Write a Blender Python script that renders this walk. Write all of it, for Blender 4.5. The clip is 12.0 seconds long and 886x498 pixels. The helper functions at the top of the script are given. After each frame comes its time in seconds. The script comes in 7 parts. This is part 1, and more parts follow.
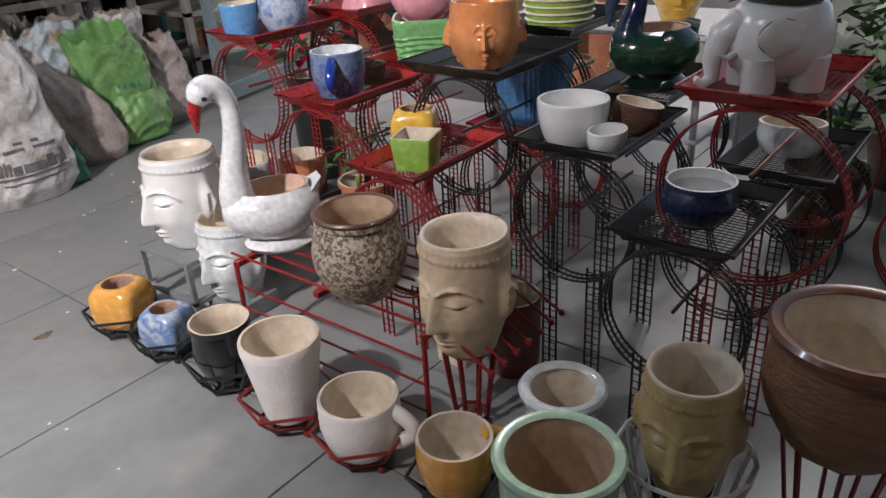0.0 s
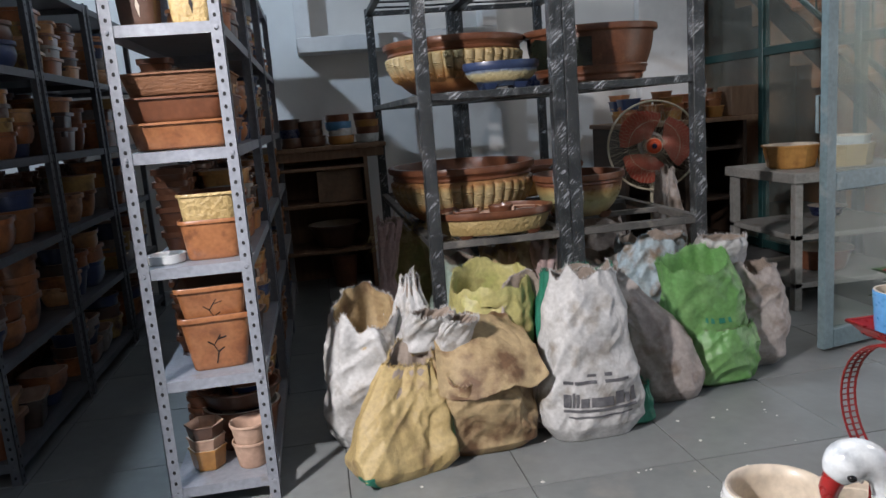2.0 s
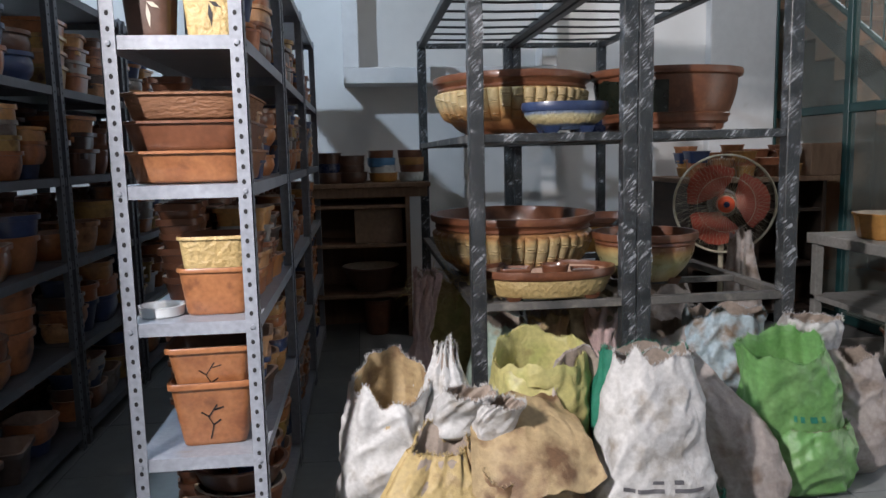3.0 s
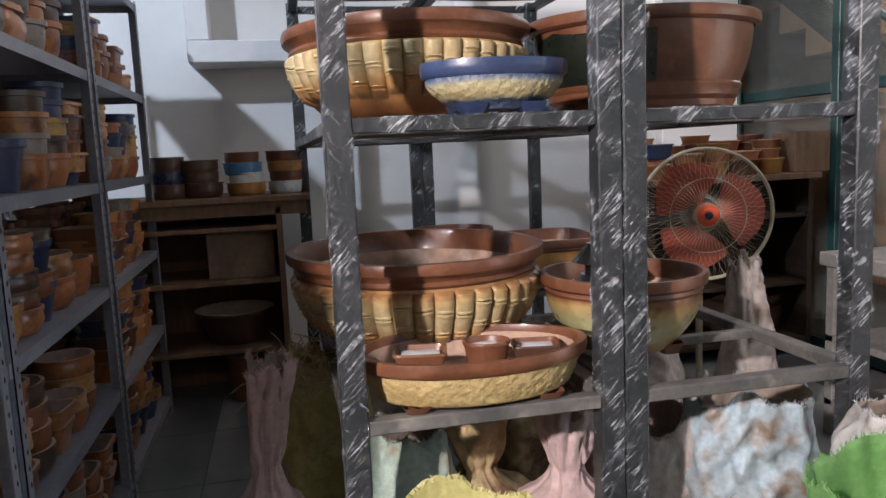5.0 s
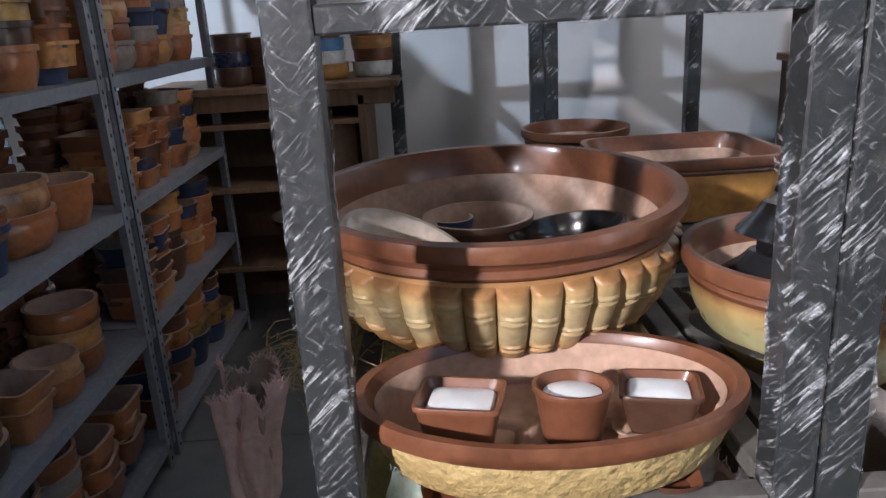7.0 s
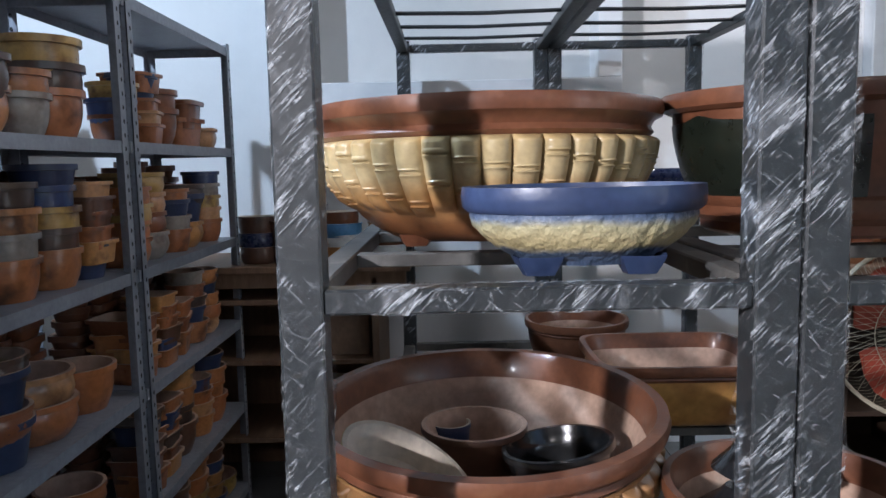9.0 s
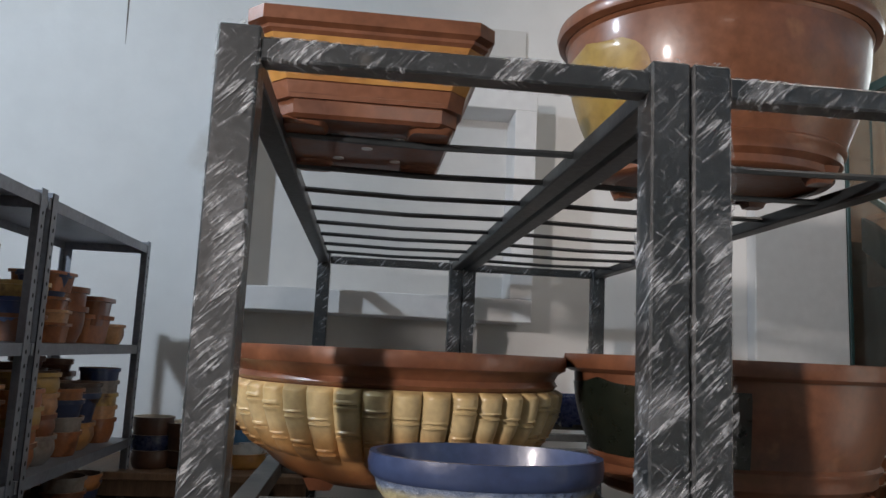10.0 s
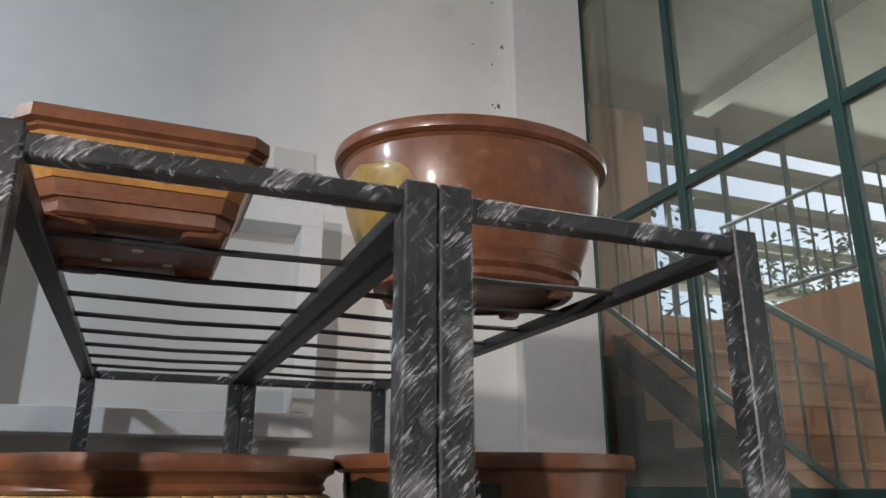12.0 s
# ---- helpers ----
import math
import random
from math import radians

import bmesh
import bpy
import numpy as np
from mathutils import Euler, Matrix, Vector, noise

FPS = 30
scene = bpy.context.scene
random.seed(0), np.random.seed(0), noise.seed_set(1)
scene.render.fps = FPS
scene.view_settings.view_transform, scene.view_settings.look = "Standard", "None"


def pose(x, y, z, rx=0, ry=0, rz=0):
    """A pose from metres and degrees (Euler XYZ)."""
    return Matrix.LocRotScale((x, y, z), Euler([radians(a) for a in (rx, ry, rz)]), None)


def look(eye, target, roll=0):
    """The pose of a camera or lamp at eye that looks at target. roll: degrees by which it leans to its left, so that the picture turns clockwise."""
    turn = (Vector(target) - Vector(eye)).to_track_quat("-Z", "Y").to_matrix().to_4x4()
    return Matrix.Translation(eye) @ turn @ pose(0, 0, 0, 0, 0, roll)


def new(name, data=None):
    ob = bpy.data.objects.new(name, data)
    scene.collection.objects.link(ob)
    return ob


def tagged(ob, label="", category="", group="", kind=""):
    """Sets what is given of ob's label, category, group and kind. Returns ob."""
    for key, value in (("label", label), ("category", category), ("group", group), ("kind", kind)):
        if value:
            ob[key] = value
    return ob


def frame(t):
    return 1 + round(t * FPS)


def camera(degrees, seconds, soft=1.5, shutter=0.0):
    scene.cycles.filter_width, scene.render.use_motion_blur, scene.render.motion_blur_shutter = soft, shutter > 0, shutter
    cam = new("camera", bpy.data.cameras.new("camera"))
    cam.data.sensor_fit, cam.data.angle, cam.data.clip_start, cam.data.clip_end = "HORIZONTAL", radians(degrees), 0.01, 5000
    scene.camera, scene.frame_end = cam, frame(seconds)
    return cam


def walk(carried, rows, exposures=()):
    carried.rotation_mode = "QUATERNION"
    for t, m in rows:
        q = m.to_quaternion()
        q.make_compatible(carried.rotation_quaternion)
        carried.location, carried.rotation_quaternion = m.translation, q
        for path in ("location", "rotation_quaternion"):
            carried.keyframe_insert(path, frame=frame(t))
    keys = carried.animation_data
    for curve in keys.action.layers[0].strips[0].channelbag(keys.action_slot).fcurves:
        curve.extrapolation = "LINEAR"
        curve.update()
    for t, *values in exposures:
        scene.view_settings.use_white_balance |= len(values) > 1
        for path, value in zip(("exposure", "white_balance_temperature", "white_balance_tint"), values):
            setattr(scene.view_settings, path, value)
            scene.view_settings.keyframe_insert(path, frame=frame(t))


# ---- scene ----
cam = camera(61.4, 12.0)
PATH = [
    (0, (0.029, 0.196, 1.065), (1.416, 1.33, 0.176), -3.5),
    (0.5, (0.127, 0.313, 1.103), (1.343, 1.695, 0.321), -2.0),
    (1, (0.179, 0.5, 1.128), (1.18, 2.106, 0.479), -3.4),
    (1.5, (0.19, 0.628, 1.171), (0.829, 2.431, 0.588), -4.5),
    (2, (0.268, 0.738, 1.217), (0.578, 2.681, 0.857), -4.5),
    (2.5, (0.322, 0.869, 1.219), (0.482, 2.838, 0.905), -2.8),
    (3, (0.318, 1.149, 1.231), (0.528, 3.121, 0.976), -1.3),
    (3.2, (0.325, 1.256, 1.232), (0.58, 3.225, 0.989), -0.8),
    (4.8, (0.554, 2.265, 1.245), (0.965, 4.207, 1.003), -1.7),
    (5, (0.626, 2.39, 1.224), (1.043, 4.328, 0.962), -2.5),
    (5.5, (0.768, 2.696, 1.213), (1.15, 4.608, 0.767), -1.6),
    (6, (0.826, 2.966, 1.208), (1.144, 4.869, 0.681), -1.3),
    (6.5, (0.875, 3.087, 1.225), (1.069, 4.99, 0.641), -2.3),
    (6.7, (0.885, 3.104, 1.245), (0.978, 5.008, 0.637), -3.2),
    (8.3, (0.963, 3.023, 1.403), (0.865, 4.959, 0.911), -3.4),
    (8.5, (0.948, 3.015, 1.402), (0.883, 4.987, 1.074), -3.1),
    (9, (0.938, 3.012, 1.45), (0.918, 4.999, 1.226), -1.2),
    (9.5, (0.936, 2.985, 1.507), (0.974, 4.984, 1.537), 0.4),
    (10, (0.934, 2.965, 1.561), (1.137, 4.936, 1.837), 2.7),
    (10.5, (0.949, 2.939, 1.583), (1.37, 4.795, 2.199), 2.0),
    (11, (0.967, 2.921, 1.581), (1.693, 4.667, 2.233), 0.0),
    (11.5, (0.965, 2.891, 1.55), (1.722, 4.625, 2.201), 0.2),
    (12, (0.962, 2.882, 1.515), (1.669, 4.653, 2.116), -0.0),
]
walk(cam, [(t, look(eye, target, roll)) for t, eye, target, roll in PATH],
     [(0, 0.0, 6450, 19), (1.0, -0.1, 6350, 17), (1.5, -0.03, 6250, 15), (2.5, 0.15, 6150, 14), (4.8, 0.75, 6500, 20), (5.5, 0.95, 6350, 20), (6.5, 1.08, 6250, 20), (8.5, 1.1, 5750, 15), (9, 0.85, 5800, 15), (9.6, 0.35, 6400, 16), (10.5, -0.15, 6700, 15), (12, 0.0, 6900, 16)])

# ---- world and lamps ----
PI = math.pi
world = bpy.data.worlds.new("world")
scene.world = world
world.use_nodes = True
wn = world.node_tree.nodes
sky = wn.new("ShaderNodeTexSky")
sky.sky_type, sky.sun_disc, sky.sun_elevation, sky.sun_rotation = "NISHITA", False, radians(38), radians(70)
world.node_tree.links.new(sky.outputs[0], wn["Background"].inputs[0])
wn["Background"].inputs[1].default_value = 0.15


def lamp(name, kind, energy, colour, m, size=0.1, size_y=None):
    d = bpy.data.lights.new(name, kind)
    d.energy, d.color = energy, colour
    if kind == "AREA":
        d.size = size
        if size_y:
            d.shape, d.size_y = "RECTANGLE", size_y
    elif kind == "SUN":
        d.angle = radians(12)
    else:
        d.shadow_soft_size = size
    ob = new(name, d)
    ob.matrix_world = m
    return ob


COOL, WARM = (0.72, 0.87, 1.0), (1.0, 0.90, 0.80)
BULBS = [(-1.15, 4.2, 3.2, 165, COOL)]
for bx, by, bz, be, bc in BULBS:
    lamp("bulb_light", "POINT", be, bc, pose(bx, by, bz), 0.05)
FLOOD = (-1.22, 1.32, 2.32)
flood = lamp("flood_light", "SPOT", 520, (1.0, 0.94, 0.89), look(FLOOD, (1.0, 4.1, 0.9)), 0.07)
flood.data.spot_size, flood.data.spot_blend = radians(128), 0.7
# Two unseen ceiling tubes, added only to lift the ambient light.
FILL_TUBES = [(1.4, -2.6, 4.3, 0, 22), (2.8, 4.4, 4.3, 90, 16)]
for tx, ty, tz, tr, te in FILL_TUBES:
    lamp("tube_light", "AREA", te, WARM, pose(tx, ty, tz - 0.06, 0, 0, tr), 1.15, 0.05)
# daylight through the louvres at the stair head and through the open doorway
lamp("louvre_daylight", "AREA", 130, (0.93, 0.97, 1.0), pose(7.1, 7.94, 3.85, -68, 0, 0), 4.2, 1.8)
lamp("doorway_daylight", "AREA", 10, (1.0, 0.96, 0.90), pose(3.66, 3.27, 1.05, 0, 90, 0), 2.0, 1.2)
lamp("sun", "SUN", 1.5, (1, 0.96, 0.9), look((9, 6, 8), (4, 5, 2)))


# ---- materials ----
def tree(name):
    m = bpy.data.materials.new(name)
    m.use_nodes = True
    return m, m.node_tree.nodes, m.node_tree.links, m.node_tree.nodes["Principled BSDF"]


def ramp(ns, cols, spread=(0.3, 0.7), constant=False):
    r = ns.new("ShaderNodeValToRGB")
    e = r.color_ramp.elements
    n = len(cols)
    while len(e) < n:
        e.new(0.5)
    for i, c in enumerate(cols):
        e[i].position = i / n if constant else spread[0] + (spread[1] - spread[0]) * i / max(1, n - 1)
        e[i].color = (*c, 1)
    if constant:
        r.color_ramp.interpolation = "CONSTANT"
    return r


def mat(name, cols, rough=0.5, metal=0.0, scale=5.0, bump=0.15, bscale=70.0, coat=0.0, stain=None, amount=0.55,
        zstops=None, zspan=1.0, zwobble=0.03, pick=None, stretch=(1, 1, 1), rvar=0.12, dist=0.004, alpha=None, crumple=0.0, grain=0.8):
    """cols: colours blended by a broad noise; stain: a colour laid over in blotches; zstops: glaze bands by height; pick: one colour an object."""
    m, ns, ln, b = tree(name)
    tc, oi = ns.new("ShaderNodeTexCoord"), ns.new("ShaderNodeObjectInfo")
    mp = ns.new("ShaderNodeMapping")
    mp.inputs["Scale"].default_value = stretch
    ln.new(tc.outputs["Object"], mp.inputs[0])
    w = ns.new("ShaderNodeMath")
    w.operation = "MULTIPLY"
    w.inputs[1].default_value = 37.0
    ln.new(oi.outputs["Random"], w.inputs[0])

    def nz(s, det=5):
        n = ns.new("ShaderNodeTexNoise")
        n.noise_dimensions = "4D"
        n.inputs["Scale"].default_value, n.inputs["Detail"].default_value = s, det
        ln.new(mp.outputs[0], n.inputs["Vector"])
        ln.new(w.outputs[0], n.inputs["W"])
        return n
    big, fine = nz(scale), nz(scale * 9)
    if zstops:
        sp, ad, mr = ns.new("ShaderNodeSeparateXYZ"), ns.new("ShaderNodeMath"), ns.new("ShaderNodeMapRange")
        ln.new(tc.outputs["Object"], sp.inputs[0])
        ad.operation = "MULTIPLY_ADD"
        ad.inputs[1].default_value = zwobble
        ln.new(big.outputs[0], ad.inputs[0])
        ln.new(sp.outputs["Z"], ad.inputs[2])
        mr.inputs["From Min"].default_value, mr.inputs["From Max"].default_value = 0.5 * zwobble, zspan + 0.5 * zwobble
        ln.new(ad.outputs[0], mr.inputs["Value"])
        r = ns.new("ShaderNodeValToRGB")
        e = r.color_ramp.elements
        while len(e) < len(zstops):
            e.new(0.5)
        for i, (p, c) in enumerate(zstops):
            e[i].position, e[i].color = p, (*c, 1)
        ln.new(mr.outputs[0], r.inputs[0])
        colour = r.outputs[0]
    elif pick:
        r = ramp(ns, pick, constant=True)
        ln.new(oi.outputs["Random"], r.inputs[0])
        colour = r.outputs[0]
    else:
        r = ramp(ns, cols)
        ln.new(big.outputs[0], r.inputs[0])
        colour = r.outputs[0]
    if stain:
        sn, sr, mx = nz(scale * 1.7, 8), ramp(ns, [(0, 0, 0), (1, 1, 1)], (amount, amount + 0.16)), ns.new("ShaderNodeMixRGB")
        ln.new(sn.outputs[0], sr.inputs[0])
        ln.new(sr.outputs[0], mx.inputs[0])
        ln.new(colour, mx.inputs[1])
        mx.inputs[2].default_value = (*stain, 1)
        colour = mx.outputs[0]
    fr, mu = ramp(ns, [(0.74, 0.74, 0.74), (1.14, 1.14, 1.14)], (0.3, 0.72)), ns.new("ShaderNodeMixRGB")
    mu.blend_type = "MULTIPLY"
    mu.inputs[0].default_value = grain
    ln.new(fine.outputs[0], fr.inputs[0])
    ln.new(colour, mu.inputs[1])
    ln.new(fr.outputs[0], mu.inputs[2])
    ln.new(mu.outputs[0], b.inputs["Base Color"])
    rr = ns.new("ShaderNodeMapRange")
    rr.inputs["To Min"].default_value, rr.inputs["To Max"].default_value = max(0.03, rough - rvar), min(1, rough + rvar)
    ln.new(fine.outputs[0], rr.inputs["Value"])
    ln.new(rr.outputs[0], b.inputs["Roughness"])
    b.inputs["Metallic"].default_value = metal
    b.inputs["Coat Weight"].default_value = coat
    b.inputs["Coat Roughness"].default_value = 0.12
    if bump:
        bn, bp = nz(bscale, 6), ns.new("ShaderNodeBump")
        bp.inputs["Strength"].default_value, bp.inputs["Distance"].default_value = bump, dist
        ln.new(bn.outputs[0], bp.inputs["Height"])
        ln.new(bp.outputs[0], b.inputs["Normal"])
        if crumple:
            cn, ab, cp = nz(8, 2), ns.new("ShaderNodeMath"), ns.new("ShaderNodeBump")
            cn.inputs["Distortion"].default_value = 0.8
            ab.operation = "PINGPONG"
            ab.inputs[1].default_value = 0.09
            ln.new(cn.outputs[0], ab.inputs[0])
            cp.inputs["Strength"].default_value, cp.inputs["Distance"].default_value = crumple, 0.09
            ln.new(ab.outputs[0], cp.inputs["Height"])
            ln.new(cp.outputs[0], bp.inputs["Normal"])
    if alpha:
        ar = ns.new("ShaderNodeMapRange")
        ar.inputs["From Min"].default_value, ar.inputs["From Max"].default_value = 0.38, 0.7
        ar.inputs["To Min"].default_value, ar.inputs["To Max"].default_value = alpha
        ln.new(big.outputs[0], ar.inputs["Value"])
        ln.new(ar.outputs[0], b.inputs["Alpha"])
    return m


def glow(name, colour, strength):
    m, ns, ln, b = tree(name)
    b.inputs["Base Color"].default_value = (*colour, 1)
    b.inputs["Emission Color"].default_value = (*colour, 1)
    b.inputs["Emission Strength"].default_value = strength
    return m


def film(name):
    """Clear stretch film: glossy, creased on the slant, milky along the creases, patchy where it is torn or doubled.
    Glints on the creases are painted as white streaks.
    """
    m, ns, ln, b = tree(name)
    tc = ns.new("ShaderNodeTexCoord")

    def field(rot, scale, detail, distortion):
        mp, m2, nz = ns.new("ShaderNodeMapping"), ns.new("ShaderNodeMapping"), ns.new("ShaderNodeTexNoise")
        mp.inputs["Rotation"].default_value, m2.inputs["Scale"].default_value = rot, scale
        ln.new(tc.outputs["Object"], mp.inputs[0])
        ln.new(mp.outputs[0], m2.inputs[0])
        ln.new(m2.outputs[0], nz.inputs["Vector"])
        nz.inputs["Scale"].default_value, nz.inputs["Detail"].default_value, nz.inputs["Distortion"].default_value = 1.0, detail, distortion
        return nz.outputs[0]

    def span(v, a, c, lo, hi):
        r = ns.new("ShaderNodeMapRange")
        for k, x in zip(("From Min", "From Max", "To Min", "To Max"), (a, c, lo, hi)):
            r.inputs[k].default_value = x
        ln.new(v, r.inputs["Value"])
        return r.outputs[0]

    def calc(op, p, q):
        n = ns.new("ShaderNodeMath")
        n.operation = op
        for k, x in ((0, p), (1, q)):
            if isinstance(x, float):
                n.inputs[k].default_value = x
            else:
                ln.new(x, n.inputs[k])
        return n.outputs[0]
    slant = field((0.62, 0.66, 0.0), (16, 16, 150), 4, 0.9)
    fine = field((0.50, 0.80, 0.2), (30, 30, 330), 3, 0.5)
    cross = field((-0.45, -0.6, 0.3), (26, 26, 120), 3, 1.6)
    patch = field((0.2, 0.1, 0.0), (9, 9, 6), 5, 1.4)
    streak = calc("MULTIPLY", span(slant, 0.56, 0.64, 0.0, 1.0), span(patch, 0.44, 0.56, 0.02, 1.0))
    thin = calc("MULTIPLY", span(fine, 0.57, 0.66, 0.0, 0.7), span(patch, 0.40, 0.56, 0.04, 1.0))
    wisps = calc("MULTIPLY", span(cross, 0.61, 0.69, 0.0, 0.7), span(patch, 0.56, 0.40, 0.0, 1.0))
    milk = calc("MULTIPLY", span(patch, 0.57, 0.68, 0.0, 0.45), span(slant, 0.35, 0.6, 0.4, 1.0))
    # Diffuse white: streak, thin and wisps paint in crease glints, milk the haze.
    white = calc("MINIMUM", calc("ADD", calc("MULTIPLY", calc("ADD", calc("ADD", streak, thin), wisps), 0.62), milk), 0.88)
    bp = ns.new("ShaderNodeBump")
    bp.inputs["Strength"].default_value, bp.inputs["Distance"].default_value = 1.0, 0.016
    ln.new(calc("ADD", calc("ADD", slant, calc("MULTIPLY", fine, 0.25)), calc("MULTIPLY", cross, 0.7)), bp.inputs["Height"])
    clear, shine, sheet = ns.new("ShaderNodeBsdfTransparent"), ns.new("ShaderNodeBsdfGlossy"), ns.new("ShaderNodeMixShader")
    shine.inputs["Roughness"].default_value = 0.13
    ln.new(bp.outputs[0], shine.inputs["Normal"])
    sheet.inputs[0].default_value = 0.03
    ln.new(clear.outputs[0], sheet.inputs[1])
    ln.new(shine.outputs[0], sheet.inputs[2])
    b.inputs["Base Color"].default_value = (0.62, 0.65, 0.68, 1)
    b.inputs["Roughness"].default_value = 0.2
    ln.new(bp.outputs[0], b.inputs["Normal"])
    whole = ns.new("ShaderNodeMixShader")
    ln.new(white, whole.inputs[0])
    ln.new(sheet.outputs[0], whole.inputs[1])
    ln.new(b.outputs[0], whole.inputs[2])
    ln.new(whole.outputs[0], ns["Material Output"].inputs[0])
    return m


M_WALL = mat("wall_paint", [(0.73, 0.735, 0.725), (0.77, 0.775, 0.765), (0.75, 0.745, 0.73)], 0.75, grain=0.16, scale=0.8, bump=0.25, bscale=34, stain=(0.50, 0.46, 0.40), amount=0.64)
# Darker than wall_paint so that the unseen side walls bounce little light.
M_DIM = mat("dim_wall", [(0.15, 0.13, 0.11), (0.21, 0.19, 0.165)], 0.85, scale=1.2, stain=(0.1, 0.085, 0.07), amount=0.6)
M_TRIM = mat("white_panel", [(0.70, 0.71, 0.715), (0.74, 0.75, 0.75)], 0.6, grain=0.2, scale=2, bump=0.1, stain=(0.5, 0.47, 0.42), amount=0.68)
M_PALE = mat("panel_inside", [(0.62, 0.61, 0.585), (0.68, 0.675, 0.655)], 0.7, grain=0.15, scale=1.2, stain=(0.50, 0.45, 0.39), amount=0.66)
# Ceiling stays out of view; its dark tone holds the ambient light down.
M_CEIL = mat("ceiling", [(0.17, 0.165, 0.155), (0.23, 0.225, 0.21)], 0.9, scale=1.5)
M_BOARD = mat("board_marked_concrete", [(0.19, 0.21, 0.175), (0.27, 0.285, 0.245)], 0.85, scale=2, stretch=(1, 9, 1))
M_TILE = mat("stone_tile", grain=0.5, cols=[(0.175, 0.192, 0.195), (0.24, 0.255, 0.255), (0.208, 0.222, 0.218)], rough=0.42, scale=2.2, bump=0.12, bscale=30, stain=(0.30, 0.29, 0.27), amount=0.58)
M_JOINT = mat("tile_joint", [(0.07, 0.07, 0.07), (0.1, 0.1, 0.1)], 0.9)
M_GREY = mat("grey_powder_coat", [(0.23, 0.25, 0.285), (0.29, 0.31, 0.35)], 0.45, scale=7, bump=0.06, stain=(0.25, 0.21, 0.17), amount=0.66)
# Darker copy of grey_powder_coat: the shelving's shade is partly put into this colour.
M_SHADEGREY = mat("shade_grey_powder_coat", [(0.10, 0.11, 0.125), (0.14, 0.15, 0.17)], 0.5, scale=7, bump=0.06, stain=(0.1, 0.08, 0.06), amount=0.66)
M_HOLE = mat("slot_dark", [(0.012, 0.012, 0.013), (0.02, 0.02, 0.02)], 0.9, bump=0)
M_BLACK = mat("black_steel", [(0.016, 0.020, 0.022), (0.03, 0.034, 0.036)], 0.40, metal=0.0, scale=9, bump=0.1, stain=(0.09, 0.08, 0.065), amount=0.64)
M_DUST = mat("dusty_black_steel", [(0.06, 0.062, 0.06), (0.16, 0.15, 0.135)], 0.7, scale=8, bump=0.15, stain=(0.24, 0.22, 0.19), amount=0.55)
M_WRAP = film("stretch_film")
M_BLUESTEEL = mat("blue_grey_frame", [(0.13, 0.19, 0.21), (0.19, 0.26, 0.28)], 0.45, scale=6, stain=(0.3, 0.32, 0.31), amount=0.6)
M_GREENSTEEL = mat("dark_green_frame", [(0.012, 0.045, 0.045), (0.02, 0.065, 0.062)], 0.4, scale=6, stain=(0.06, 0.07, 0.06), amount=0.66)
M_CLAYPOT = mat("red_brown_glaze", [(0.26, 0.095, 0.036), (0.36, 0.15, 0.06), (0.22, 0.08, 0.032)], 0.36, scale=9, bump=0.12, coat=0.35, stain=(0.13, 0.05, 0.025), amount=0.58)
M_BROWN = mat("brown_glaze", [(0.10, 0.036, 0.018), (0.18, 0.07, 0.034), (0.135, 0.05, 0.025)], 0.38, scale=7, bump=0.12, coat=0.25, stain=(0.27, 0.13, 0.06), amount=0.64)
M_DKBROWN = mat("dark_brown_glaze", [(0.07, 0.034, 0.022), (0.115, 0.058, 0.036)], 0.38, scale=7, coat=0.3)
M_INSIDE = mat("unglazed_clay", [(0.40, 0.25, 0.18), (0.50, 0.34, 0.25), (0.44, 0.29, 0.21)], 0.8, scale=6, stain=(0.56, 0.46, 0.37), amount=0.6)
M_AMBER = mat("amber_glaze", [(0.34, 0.15, 0.04), (0.46, 0.24, 0.065), (0.30, 0.12, 0.035)], 0.36, scale=5, bump=0.12, coat=0.3, stain=(0.20, 0.085, 0.03), amount=0.6)
M_OLIVE = mat("bamboo_glaze", [], 0.42, scale=7, bump=0.18, coat=0.2, stain=(0.30, 0.14, 0.05), amount=0.62, zstops=[(0.0, (0.20, 0.075, 0.03)), (0.22, (0.30, 0.125, 0.045)), (0.46, (0.44, 0.25, 0.095)), (0.64, (0.47, 0.37, 0.20)), (0.86, (0.45, 0.35, 0.18)), (0.94, (0.49, 0.34, 0.15)), (1.0, (0.36, 0.19, 0.075))], zspan=0.215, zwobble=0.05)
M_OCHREPATCH = mat("yellow_green_glaze", [(0.24, 0.15, 0.04), (0.32, 0.22, 0.055)], 0.36, scale=5, coat=0.3, stain=(0.20, 0.09, 0.035), amount=0.54)
M_TAN = mat("ochre_relief", [(0.42, 0.30, 0.12), (0.54, 0.41, 0.19)], 0.5, scale=9, bump=0.9, bscale=55, coat=0.1, stain=(0.26, 0.15, 0.05), amount=0.62, dist=0.012)
M_CELADON = mat("cream_green_glaze", [], 0.3, scale=4, coat=0.4, zstops=[(0.0, (0.22, 0.1, 0.04)), (0.3, (0.42, 0.33, 0.14)), (0.6, (0.40, 0.38, 0.19)), (0.9, (0.40, 0.26, 0.10)), (1.0, (0.20, 0.085, 0.035))], zspan=0.16, zwobble=0.07)
M_NAVY = mat("navy_glaze", [(0.008, 0.014, 0.05), (0.016, 0.028, 0.08)], 0.28, scale=8, coat=0.4)
M_BLUE = mat("blue_glaze", [(0.022, 0.036, 0.085), (0.04, 0.06, 0.13)], 0.35, scale=8, coat=0.3, stain=(0.08, 0.10, 0.15), amount=0.64)
